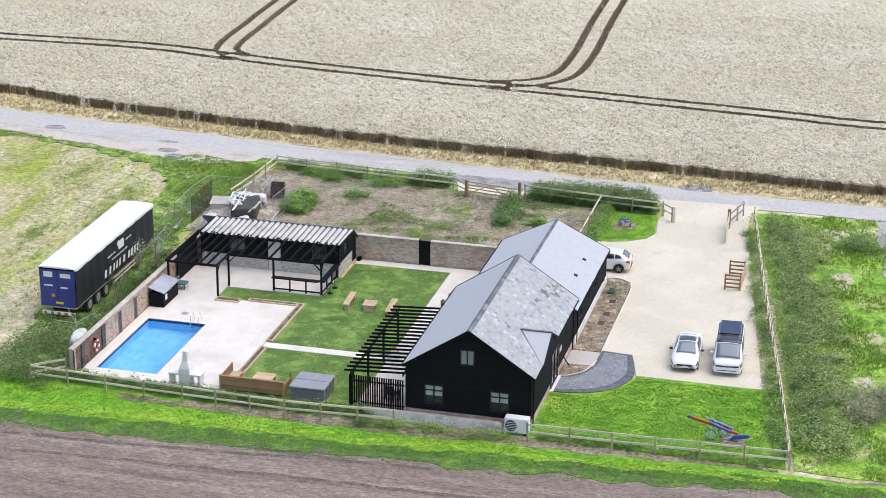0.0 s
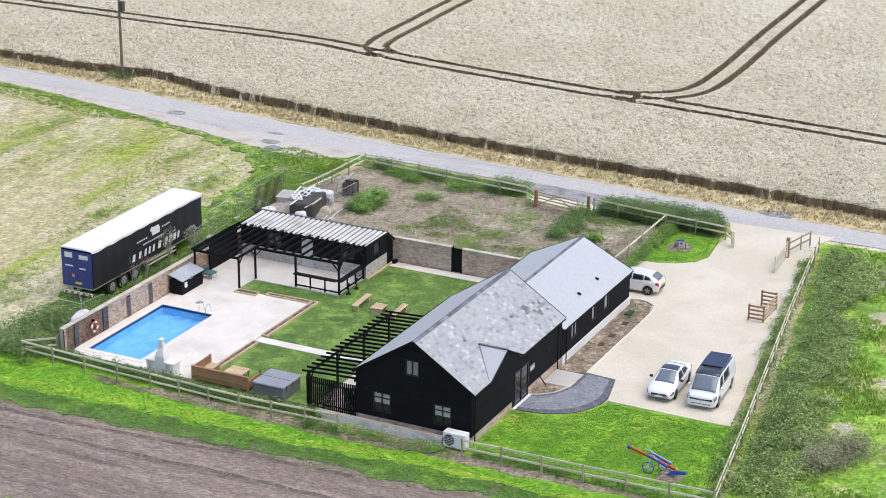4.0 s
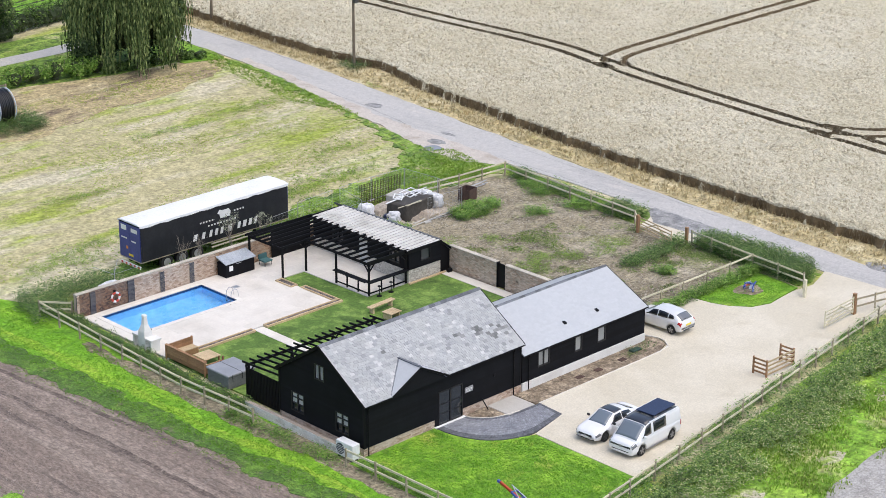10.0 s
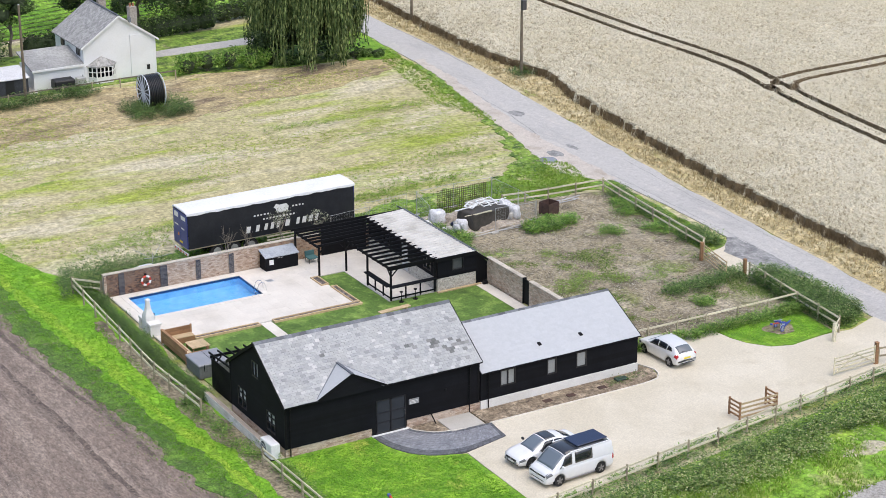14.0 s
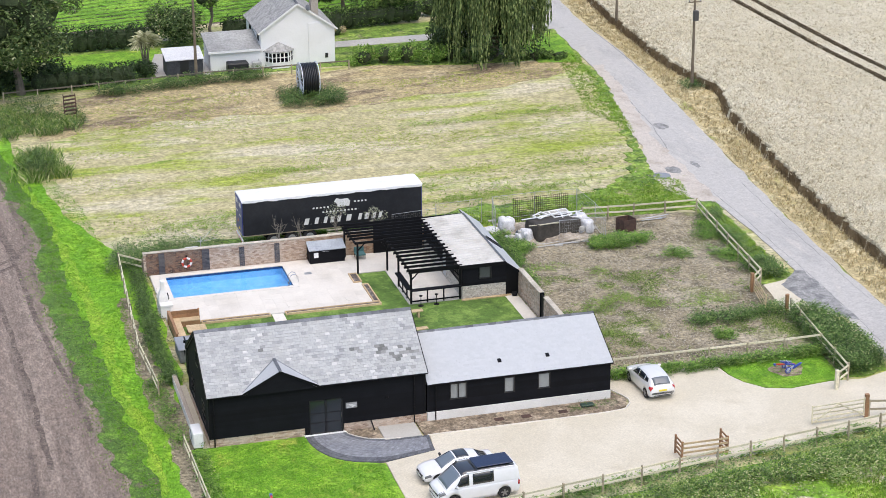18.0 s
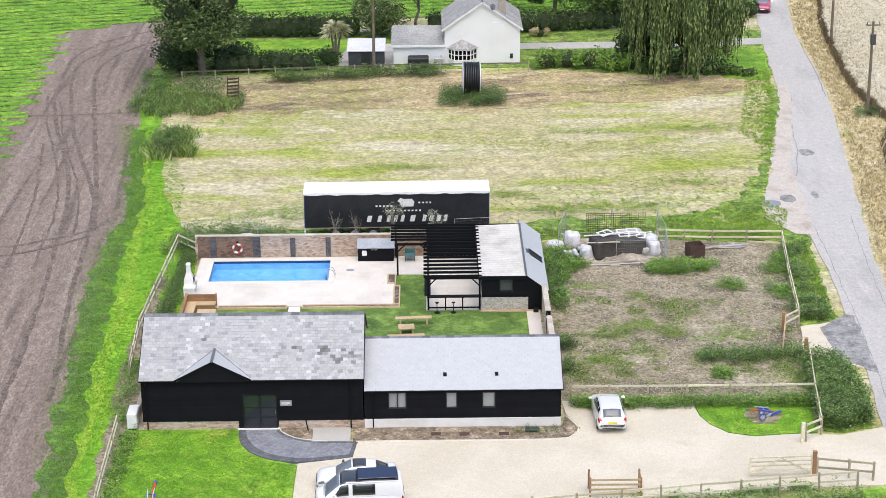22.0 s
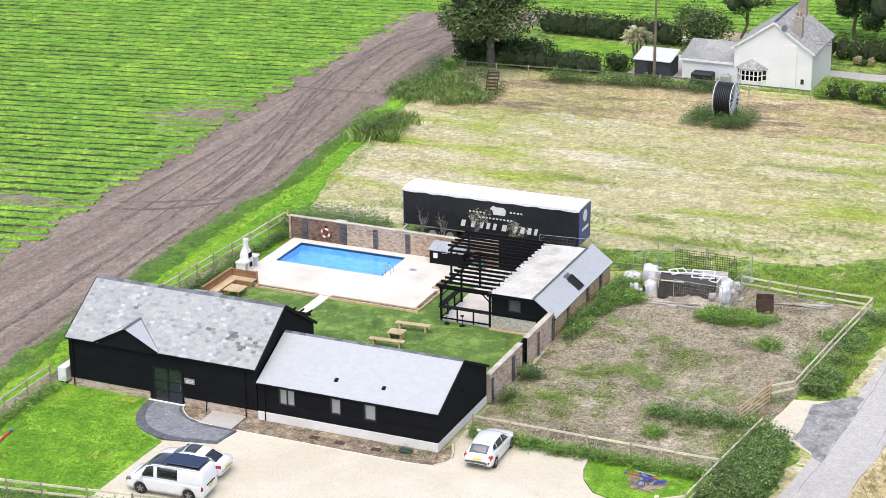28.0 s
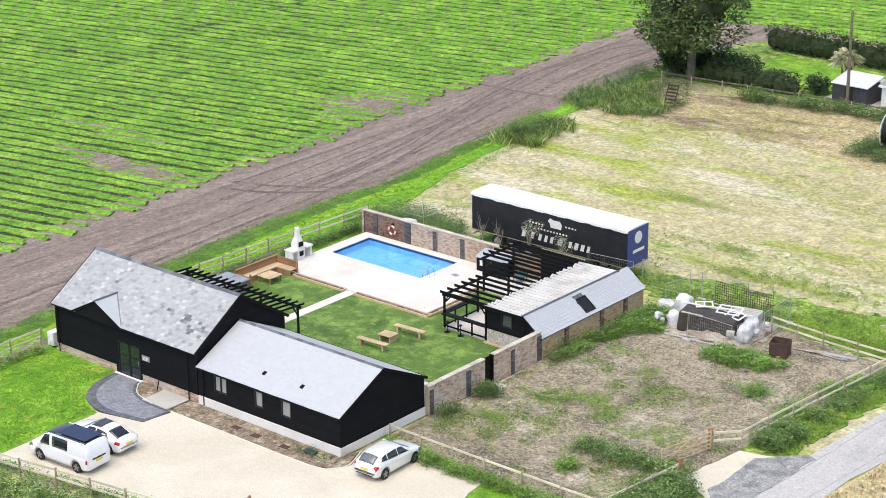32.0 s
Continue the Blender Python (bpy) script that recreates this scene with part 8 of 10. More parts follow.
hatch, hb_, hside, htop = vehicle(
    "hatchback_car", "silver hatchback car parked by the barn end", "car", (26.27, 0.88, 0.01, 92), P_SILVER,
    [(-2.1, 0.66, 0.68, 0.4), (-2.07, 0.86, 0.78, 0.32), (-1.9, 1.0, 0.84, 0.26), (-1.3, 1.03, 0.88, 0.22), (-0.3, 0.99, 0.89, 0.2), (0.7, 0.96, 0.89, 0.2), (1.15, 0.93, 0.87, 0.2), (1.65, 0.85, 0.84, 0.2), (1.95, 0.72, 0.78, 0.22), (2.07, 0.58, 0.66, 0.28), (2.1, 0.48, 0.58, 0.32)],
    [(-2.02, 0.98, 0.66, 0.74), (-1.85, 1.14, 0.62, 0.78), (-1.5, 1.35, 0.6, 0.8), (-0.9, 1.45, 0.61, 0.82), (-0.1, 1.48, 0.61, 0.83), (0.3, 1.42, 0.61, 0.83), (0.65, 1.24, 0.63, 0.82), (1.2, 0.94, 0.7, 0.79)],
    (-1.3, 1.3), 0.32, M_RIM, (0.8, 0.98, P_SILVER), ((1.55, 1.98, 0.4, 0.64), (-2.06, -1.8, 0.44, 0.76)), 0.95)
skin(htop, [(1.14, -0.88), (1.14, 0.88), (0.34, 0.87), (0.34, -0.87)], 8, 6, 0.008, "windscreen", M_SCREEN, hatch)
skin(htop, [(-1.48, -0.88), (-1.48, 0.88), (-1.95, 0.84), (-1.95, -0.84)], 5, 5, 0.01, "rear_window", glass("pale_rear_glass", (0.14, 0.15, 0.16), 0.05), hatch)
for far in (0, 100):
    skin(hside, [(0.84 + far, 0.12), (-0.1 + far, 0.12), (-0.1 + far, 0.9), (0.36 + far, 0.9)], 5, 3, 0.006, "side_window", M_CARGLASS, hatch)
    skin(hside, [(-0.16 + far, 0.12), (-0.95 + far, 0.14), (-0.95 + far, 0.9), (-0.16 + far, 0.9)], 5, 3, 0.006, "side_window", M_CARGLASS, hatch)
    skin(hside, [(-1.01 + far, 0.15), (-1.5 + far, 0.3), (-1.36 + far, 0.8), (-1.01 + far, 0.9)], 4, 3, 0.006, "side_window", M_CARGLASS, hatch)
part("grille", boxed(2.0, 2.115, -0.4, 0.4, 0.52, 0.58, 0.02), M_TRIM, hatch)
part("lower_grille", boxed(1.95, 2.1, -0.55, 0.55, 0.3, 0.4, 0.03), M_TRIM, hatch)
part("bumper_trim", boxed(-2.125, -2.0, -0.6, 0.6, 0.36, 0.42, 0.02), M_TRIM, hatch)
part("rear_wiper", beamed((-2.02, 0.0, 1.06), (-1.93, 0.3, 1.16), 0.02, 0.02), M_TRIM, hatch)
plates(hatch, 2.11, -2.115, 0.42, 0.66)
far_car = copy_thing(hatch, pose(50.6, 98.5, 0.0, 0, 0, 262))
tagged(far_car, "dusky red hatchback car far up the lane", "car")
for ch in far_car.children:
    if ch.name.startswith(("body", "cabin")):
        ch.data = ch.data.copy()
        ch.data.materials[0] = P_RED

# ---- painted ploughs ----
M_PRED = plain("red_gloss", (0.55, 0.06, 0.03), 0.35)
M_PBLUE = plain("blue_gloss", (0.05, 0.09, 0.42), 0.35)
M_PWHITE = plain("pale_blue_gloss", (0.5, 0.56, 0.66), 0.4)


def plough(x, y, rz, label, s=1.0):
    p = thing("old_plough", label, "plough", x, y, 0.02, rz)
    part("beam", beamed((-1.7 * s, 0, 1.05 * s), (0.2 * s, 0, 0.62 * s), 0.1 * s, 0.13 * s), M_PRED, p)
    part("beam", beamed((0.2 * s, 0, 0.62 * s), (1.0 * s, 0, 0.42 * s), 0.1 * s, 0.13 * s), M_PRED, p)
    part("beam_tip", boxed(-1.85 * s, -1.65 * s, -0.07, 0.07, 0.98 * s, 1.13 * s, 0.01), M_PBLUE, p)
    part("frame", beamed((-0.6 * s, -0.2, 0.95 * s), (0.6 * s, -0.2, 0.55 * s), 0.06, 0.1), M_PBLUE, p)
    part("frame", beamed((-0.6 * s, 0.2, 0.95 * s), (0.6 * s, 0.2, 0.55 * s), 0.06, 0.1), M_PBLUE, p)
    for u in (-0.55, 0.0, 0.5):
        part("cross_bar", beamed((u * s, -0.25, (0.78 - u * 0.33) * s), (u * s, 0.25, (0.78 - u * 0.33) * s), 0.05, 0.05), M_PBLUE, p)
    part("lever", tubed((-0.9 * s, 0.12, 1.15 * s), (0.7 * s, 0.12, 0.7 * s), 0.022), M_PWHITE, p)
    part("lever", tubed((-0.5 * s, -0.15, 1.3 * s), (0.2 * s, -0.12, 0.5 * s), 0.022), M_PWHITE, p)
    for u, w, r in ((-0.45, -0.35, 0.32), (0.1, 0.35, 0.26)):
        wh = new("wheel")
        wh.parent = p
        bm = bmesh.new()
        for k in range(20):
            a, b = 2 * math.pi * k / 20, 2 * math.pi * (k + 1) / 20
            beam(bm, (u * s + r * s * math.cos(a), w, r * s + r * s * math.sin(a) * 0.97), (u * s + r * s * math.cos(b), w, r * s + r * s * math.sin(b) * 0.97), 0.05, 0.035)
        part("rim", bm, M_PBLUE, wh)
        for k in range(8):
            a = math.pi * k / 4
            part("spoke", tubed((u * s, w, r * s), (u * s + r * s * math.cos(a), w, r * s + r * s * math.sin(a)), 0.014), M_PWHITE, wh)
        part("leg", tubed((u * s, w, r * s), (u * s, w * 0.5, 0.75 * s), 0.03), M_PWHITE, p)
    part("mouldboard", prism([(0.55 * s, 0.05), (1.55 * s, 0.32 * s), (1.75 * s, 0.45 * s), (1.5 * s, 0.5 * s), (0.75 * s, 0.36 * s)], -0.16, -0.1, "y"), M_PBLUE, p, "blue curved mouldboard")
    part("share", prism([(0.25 * s, 0.0), (1.1 * s, 0.02), (1.2 * s, 0.2 * s), (0.7 * s, 0.2 * s)], -0.02, 0.1, "y"), M_PWHITE, p)
    return p


plough(1.75, -10.15, 266, "red and blue painted antique plough on the front lawn")
plough(35.1, 0.85, 20, "small red white and blue painted plough on bare soil", 0.62)
for x, y, r in ((1.6, -10.9, 0.8), (35.1, 0.85, 1.0)):
    sheet("bare_soil_ring", [(x + r * (1 + 0.2 * math.sin(3 * a)) * math.cos(a), y + r * (1 + 0.15 * math.cos(2 * a)) * math.sin(a)) for a in np.linspace(0, 2 * math.pi, 30)[:-1]], 0.026, G_BARK, "bare brown soil round the plough", "soil")

# ---- pipe reel in the field ----
reel = thing("pipe_reel", "large reel of black pipe with pale spoked flanges", "pipe reel", 20.1, 67.9, 0, 0)
R = 1.5
M_PIPE = plain("black_polythene_pipe", (0.012, 0.012, 0.014), 0.35)
for k in range(9):
    bm = bmesh.new()
    x = -0.62 + 0.155 * k
    rr = R - 0.12 - 0.02 * (k % 2)
    rings = [[bm.verts.new((x + 0.08 * math.cos(b), (rr + 0.08 * math.sin(b)) * math.cos(a), R + (rr + 0.08 * math.sin(b)) * math.sin(a))) for b in np.linspace(0, 2 * math.pi, 7)[:-1]] for a in np.linspace(0, 2 * math.pi, 33)[:-1]]
    for i in range(32):
        for j in range(6):
            bm.faces.new((rings[i][j], rings[i][(j + 1) % 6], rings[(i + 1) % 32][(j + 1) % 6], rings[(i + 1) % 32][j]))
    bmesh.ops.recalc_face_normals(bm, faces=bm.faces[:])
    part("pipe_coil", bm, M_PIPE, reel, smooth=True)
part("drum", tubed((-0.66, 0, R), (0.66, 0, R), R - 0.25, R - 0.25, 32), M_PIPE, reel)
M_FLANGE = plain("pale_steel_spoke", (0.6, 0.64, 0.72), 0.4)
for x in (-0.75, 0.75):
    fl = new("flange")
    fl.parent = reel
    bm = bmesh.new()
    for k in range(32):
        a, b = 2 * math.pi * k / 32, 2 * math.pi * (k + 1) / 32
        beam(bm, (x, R * math.cos(a), R + R * math.sin(a)), (x, R * math.cos(b), R + R * math.sin(b)), 0.06, 0.06)
    part("rim", bm, M_FLANGE, fl)
    for k in range(16):
        a = 2 * math.pi * k / 16
        part("spoke", beamed((x, 0.1 * math.cos(a), R + 0.1 * math.sin(a)), (x, R * math.cos(a), R + R * math.sin(a)), 0.05, 0.09), M_FLANGE, fl)
    part("hub", tubed((x - 0.04, 0, R), (x + 0.04, 0, R), 0.25, 0.25, 16), M_FLANGE, fl)

# ---- poles and wires ----


def pole(x, y, h, label, box_on=False):
    p = thing("utility_pole", label, "utility pole", x, y, 0, group="utility poles")
    part("mast", tubed((0, 0, -0.2), (0, 0, h), 0.15, 0.1, 10), M_POLE, p)
    if box_on:
        part("transformer", boxed(-0.22, 0.22, -0.5, -0.14, h - 1.9, h - 1.0, 0.03), plain("grey_green_steel", (0.06, 0.06, 0.06), 0.5), p)
        part("bracket", beamed((-0.6, 0, h - 0.3), (0.6, 0, h - 0.3), 0.1, 0.1), M_POLE, p)
        for u in (-0.5, 0, 0.5):
            part("insulator", tubed((u, 0, h - 0.25), (u, 0, h - 0.02), 0.05, 0.035), M_RIDGE, p)
    else:
        part("cap", tubed((0, 0, h), (0, 0, h + 0.06), 0.11, 0.02, 10), M_GALV, p)
    return p


M_POLE = surf("weathered_pole_timber", [(0.13, 0.1, 0.07), (0.22, 0.18, 0.13)], rough=0.95, s1=1.5, s2=14, bump=0.5)
pole(53.5, 60.7, 8.0, "tall brown timber pole with a transformer by the wheat", True)
pole(11.35, 75.6, 8.6, "tall grey timber pole beside the garden shed")
pole(54.8, 83.6, 8.0, "brown timber pole further along the verge")


def wire(name, a, b, sag, label):
    bm = bmesh.new()
    n = 14
    pts = [(a[0] + (b[0] - a[0]) * k / n, a[1] + (b[1] - a[1]) * k / n, a[2] + (b[2] - a[2]) * k / n - sag * 4 * (k / n) * (1 - k / n)) for k in range(n + 1)]
    for p, q in zip(pts, pts[1:]):
        tube(bm, p, q, 0.012, 0.012, 4)
    tagged(link_mesh(name, bm, M_TRIM), label, "cable", group="overhead cables")


wire("overhead_cable", (25.1, 78.5, 4.4), (54.8, 83.6, 7.4), 0.9, "thin black overhead cable from house to pole")
wire("overhead_cable", (25.1, 78.7, 4.1), (54.8, 83.6, 7.0), 1.1, "thin black overhead cable from house to pole")
wire("overhead_cable", (53.5, 60.7, 7.7), (54.8, 83.6, 7.7), 0.5, "thin black overhead cable along the lane")

# ---- white house and outbuildings ----
hs = thing("white_house", "white rendered cottage with grey slate roofs", "house")
HX0, HX1, HY0, HY1, HE, HR = 17.85, 24.85, 78.25, 85.6, 3.3, 5.8
HM = (HX0 + HX1) / 2
part("wall", prism([(HX0, -0.1), (HX1, -0.1), (HX1, HE), (HM, HR - 0.05), (HX0, HE)], HY0, HY1, "y"), M_HOUSE := surf("white_house_render", [(0.74, 0.74, 0.73), (0.8, 0.8, 0.8)], rough=0.85, s1=0.6, s2=14, amount=0.08), hs)
M_HSLATE = surf("house_slate", [(0.22, 0.22, 0.215), (0.42, 0.41, 0.39), (0.3, 0.295, 0.285), (0.5, 0.49, 0.46)], rough=0.75, s1=0.9, s2=4, bump=0.5, amount=0.5)
for sx0, sx1 in ((HX0 - 0.25, HM), (HX1 + 0.25, HM)):
    part("roof", prism([(sx0, HE - 0.12), (sx0, HE - 0.02), (sx1, HR + 0.08), (sx1, HR - 0.02)], HY0 - 0.22, HY1 + 0.2, "y"), M_HSLATE, hs)
    part("barge_board", beamed((sx0, HY0 - 0.24, HE - 0.08), (sx1, HY0 - 0.24, HR + 0.02), 0.04, 0.16), M_WHITE, hs)
part("roof_ridge", beamed((HM, HY0 - 0.22, HR + 0.1), (HM, HY1 + 0.2, HR + 0.1), 0.2, 0.06), M_RIDGE, hs)
part("annexe_wall", boxed(13.1, HX0, 78.3, 82.0, -0.05, 1.78), M_HOUSE, hs)
part("annexe_roof", prism([(78.08, 1.74), (78.08, 1.86), (82.2, 2.74), (82.2, 2.6)], 12.9, HX0), surf("grey_flat_roof", [(0.26, 0.26, 0.25), (0.4, 0.4, 0.38)], rough=0.8, s1=0.35, s2=5), hs, "grey stained annexe roof")
part("annexe_fascia", boxed(12.9, HX0, 78.02, 78.08, 1.68, 1.87), M_WHITE, hs)
for x, y, z0, h in ((HM + 1.85, 79.5, 4.2, 2.05), (HM + 0.9, 84.8, 5.0, 2.0)):
    ck = new("chimney")
    ck.parent = hs
    part("stack", boxed(x - 0.35, x + 0.35, y - 0.35, y + 0.35, z0, z0 + h, 0.02), surf("grey_brick_stack", [(0.3, 0.26, 0.22), (0.44, 0.4, 0.35)], rough=0.9, s1=1, s2=10), ck)
    for s in (-0.15, 0.15):
        part("pot", tubed((x + s, y, z0 + h), (x + s, y, z0 + h + 0.3), 0.11, 0.09, 10), plain("terracotta_pot", (0.35, 0.15, 0.08), 0.8), ck)
part("breast", boxed(HM + 1.0, HM + 2.1, HY0 - 0.12, HY0, -0.05, 3.9), M_HOUSE, hs, "white chimney breast")
bay = new("bay_window")
bay.parent = hs
BX = 19.5
bm = bmesh.new()
oc = [(-1.3, 0), (-0.75, -0.75), (0.75, -0.75), (1.3, 0)]


def bay_ring(b, z, k=1.0):
    return [b.verts.new((BX + x * k, HY0 + y * k, z)) for x, y in oc]


for z0, z1 in ((0.0, 0.55),):
    a, b = bay_ring(bm, z0), bay_ring(bm, z1)
    for k in range(3):
        bm.faces.new((a[k], a[k + 1], b[k + 1], b[k]))
    bm.faces.new(b)
part("bay_wall", bm, M_HOUSE, bay)
bm = bmesh.new()
a, b = bay_ring(bm, 1.5, 1.12), bay_ring(bm, 1.58, 1.12)
for k in range(3):
    bm.faces.new((a[k], a[k + 1], b[k + 1], b[k]))
tip = bm.verts.new((BX, HY0 - 0.02, 2.35))
for k in range(3):
    bm.faces.new((b[k], b[k + 1], tip))
bm.faces.new(a[::-1])
part("bay_roof", bm, M_HSLATE, bay)
for k in range(3):
    (x0, y0), (x1, y1) = oc[k], oc[k + 1]
    n = 2 if k != 1 else 4
    for i in range(n):
        p = [(BX + x0 + (x1 - x0) * u, HY0 + y0 + (y1 - y0) * u) for u in (i / n, (i + 1) / n)]
        for j in range(2):
            z0, z1 = 0.55 + 0.48 * j, 1.03 + 0.48 * j
            bm = bmesh.new()
            bm.faces.new([bm.verts.new(q) for q in ((*p[0], z0), (*p[1], z0), (*p[1], z1), (*p[0], z1))])
            bmesh.ops.solidify(bm, geom=bm.faces[:], thickness=0.02)
            part("pane", bm, M_PANE, bay)
        part("mullion", boxed(-0.05, 0.05, -0.04, 0.04, 0.5, 1.5, 0, pose(p[0][0], p[0][1] - 0.015, 0)), M_WHITE, bay)
    for z in (0.55, 1.03, 1.48):
        part("glazing_bar", beamed((BX + x0, HY0 + y0 - 0.02, z), (BX + x1, HY0 + y1 - 0.02, z), 0.06, 0.06), M_WHITE, bay)


def put_hs(a, o, z):
    return (a, HY0 - o, z)


for a0, a1, z0, z1 in ((23.9, 24.18, 0.5, 0.95),):
    casement(hs, put_hs, a0, a1, z0, z1, 1, recess=0.02)


def put_hw(a, o, z):
    return (HX0 - o, a, z)


for a0, a1 in ((79.0, 80.0), (83.0, 84.0)):
    casement(hs, put_hw, a0, a1, 2.35, 3.05, 2, recess=0.02)
part("dish", tubed((HM + 0.95, HY0 - 0.3, 5.45), (HM + 1.0, HY0 - 0.36, 5.47), 0.3, 0.26, 14), M_RIDGE, hs, "grey satellite dish")
# dark box taken for an oil tank, set on added wheels
car2 = thing("covered_trailer", "dark oil tank beside the house", "box trailer", 15.4, 77.1, 0)
part("box", boxed(-0.97, 0.97, -0.6, 0.6, 0.2, 1.05, 0.1), M_TRIM, car2)
for x in (-0.45, 0.45):
    part("wheel", tubed((x, -0.66, 0.26), (x, -0.56, 0.26), 0.26, 0.26, 14), M_TYRE, car2)
meter2 = thing("oil_boiler", "pale grey boiler cabinet against the cottage", "boiler", 17.3, 77.75, 0)
part("casing", boxed(-0.42, 0.42, -0.3, 0.3, 0, 0.78, 0.03), M_GALV, meter2)
part("flue", tubed((0.2, 0, 0.78), (0.2, 0, 1.0), 0.06, 0.06, 10), M_GALV, meter2)
shed = thing("garden_shed", "dark timber garden shed with a pale roof", "shed", 8.95, 77.3, 0)
part("wall", boxed(0, 3.3, 0, 2.6, 0, 1.55), surf("dark_stained_board", [(0.03, 0.032, 0.04), (0.06, 0.062, 0.07)], rough=0.8, s1=1, s2=12), shed)
part("roof", prism([(-0.15, 1.55), (-0.15, 1.62), (2.75, 2.1), (2.75, 2.02)], -0.12, 3.42), surf("pale_sheet_roof", [(0.6, 0.6, 0.6), (0.72, 0.72, 0.72)], rough=0.6, s1=0.8, s2=10), shed, "pale sheet roof")
part("door", boxed(1.2, 2.0, -0.03, 0, 0.05, 1.5), M_TRIM, shed)
fence("garden_fence", [(-6, 73.5), (0, 74.0), (12, 75.2), (25.5, 75.4)], "low grey post and wire fence before the cottage", rails=(0.8,), step=2.6, post_mat=M_TIMBER_OLD, rail_mat=M_BARKWOOD, post_h=0.9, group="")
patio = sheet("cottage_yard", [(8, 78), (13.2, 77.3), (13.2, 86), (9, 86), (8, 82)], 0.0, M_CONC, "pale concrete yard beside the cottage", "paving")
chunk = thing("rusty_harrow", "dark rusty harrow standing in the nettles", "farm implement", -0.8, 67.0, 0)
for k in range(6):
    part("bar", beamed((-0.5, 0.12 * k, 0.3 + 0.28 * k), (0.5, 0.12 * k, 0.38 + 0.28 * k), 0.08, 0.14), M_RUST, chunk)
for x in (-0.5, 0.5):
    part("upright", beamed((x, 0, 0), (x, 0.7, 1.9), 0.08, 0.08), M_RUST, chunk)

# ---- builder's heap, mesh panels and burner in the yard ----
heap_soil = tagged(raw_mesh("rubble_mound", [(26 + 6.2 * i / 16, 25.4 + 5.4 * j / 14, max(-0.05, 0.65 * math.sin(math.pi * i / 16) * math.sin(math.pi * j / 14) + 0.28 * noise.noise((i * 0.7, j * 0.7, 2)))) for i in range(17) for j in range(15)], [(i * 15 + j, (i + 1) * 15 + j, (i + 1) * 15 + j + 1, i * 15 + j + 1) for i in range(16) for j in range(14)], G_EARTH), "low mound of soil and rubble in the yard", "rubble", kind="stuff")
M_TARP = surf("dark_tarpaulin", [(0.035, 0.03, 0.025), (0.08, 0.07, 0.058)], rough=0.7, s1=1.2, s2=5, bump=0.5)
M_BAG = surf("white_builders_bag", [(0.55, 0.55, 0.56), (0.76, 0.76, 0.77)], rough=0.75, s1=3, s2=9, bump=0.5)


def lumpy(name, label, category, at, size, mat, seed, rz=0, flat=0.0, grp=""):
    bm = bmesh.new()
    bmesh.ops.create_icosphere(bm, subdivisions=3, radius=1.0)
    for q in bm.verts:
        d = 1 + 0.22 * noise.noise(q.co * 1.7 + Vector((seed, 0, 0))) + 0.08 * noise.noise(q.co * 5 + Vector((seed, 3, 0)))
        sq = max(abs(q.co.x), abs(q.co.y), abs(q.co.z)) ** -(0.45 + flat)
        q.co = Vector((q.co.x * size[0] * d * sq, q.co.y * size[1] * d * sq, max(-0.98, q.co.z * sq) * size[2] * d + size[2] * 0.95))
    ob = link_mesh(name, bm, mat, smooth=True)
    ob.matrix_basis = pose(*at, 0, 0, rz)
    return tagged(ob, label, category, group=grp)


bm = bmesh.new()
bmesh.ops.create_cube(bm, size=1.0)
bmesh.ops.subdivide_edges(bm, edges=bm.edges[:], cuts=9, use_grid_fill=True)
for q in bm.verts:
    x, y, z = q.co.x * 3.5, q.co.y * 1.7, (q.co.z + 0.5) * 1.2
    z *= 1 - 0.12 * (x / 3.5 + 0.5) + 0.06 * noise.noise((x * 1.2, y * 1.2, 4.0))
    k = 1 + 0.05 * (1.2 - z)
    fold = 0.05 * noise.noise((x * 2.2, y * 2.2, z * 1.1)) + 0.03 * noise.noise((x * 6, y * 6, z * 2))
    q.co = Vector((x * k + fold, y * k + fold, z))
tarp = link_mesh("tarpaulin", bm, M_TARP, smooth=True)
tarp.matrix_basis = pose(29.2, 27.35, 0.1, 0, 0, 14)
tagged(tarp, "stack of materials wrapped in a dark brown tarpaulin", "tarpaulin")
for fx, fy, fz, frz, tilt, w, h in ((30.0, 28.2, 1.3, 12, 10, 1.5, 1.0), (28.4, 27.8, 1.42, 40, 8, 1.1, 0.7), (30.6, 27.9, 1.22, -8, 12, 1.2, 0.8)):
    wf = thing("old_window_frame", "old white window frame thrown on the heap", "window frame", fx, fy, fz, frz, group="old window frames")
    tm = pose(0, 0, 0, tilt, 0, 0)
    for q in ((-w / 2, w / 2, -h / 2, -h / 2 + 0.08), (-w / 2, w / 2, h / 2 - 0.08, h / 2), (-w / 2, -w / 2 + 0.08, -h / 2 + 0.08, h / 2 - 0.08), (w / 2 - 0.08, w / 2, -h / 2 + 0.08, h / 2 - 0.08), (-0.03, 0.03, -h / 2 + 0.08, h / 2 - 0.08)):
        part("frame_bar", boxed(*q, 0, 0.06, 0.005, tm), M_WHITE, wf)
lumpy("builders_bag", "full square white builder's bag by the mesh panel", "builder's bag", (26.2, 28.9, 0.05), (0.48, 0.48, 0.55), M_BAG, 5, 8, 0.42, grp="builders' bags")
lumpy("builders_bag", "white builder's bag at the end of the wrapped stack", "builder's bag", (31.55, 28.3, 0.05), (0.42, 0.5, 0.55), M_BAG, 6, 20, 0.3, grp="builders' bags")
lumpy("builders_bag", "slumped white builder's bag in the yard", "builder's bag", (27.0, 26.7, 0.0), (0.4, 0.42, 0.5), M_BAG, 9, 20, 0.2, grp="builders' bags")
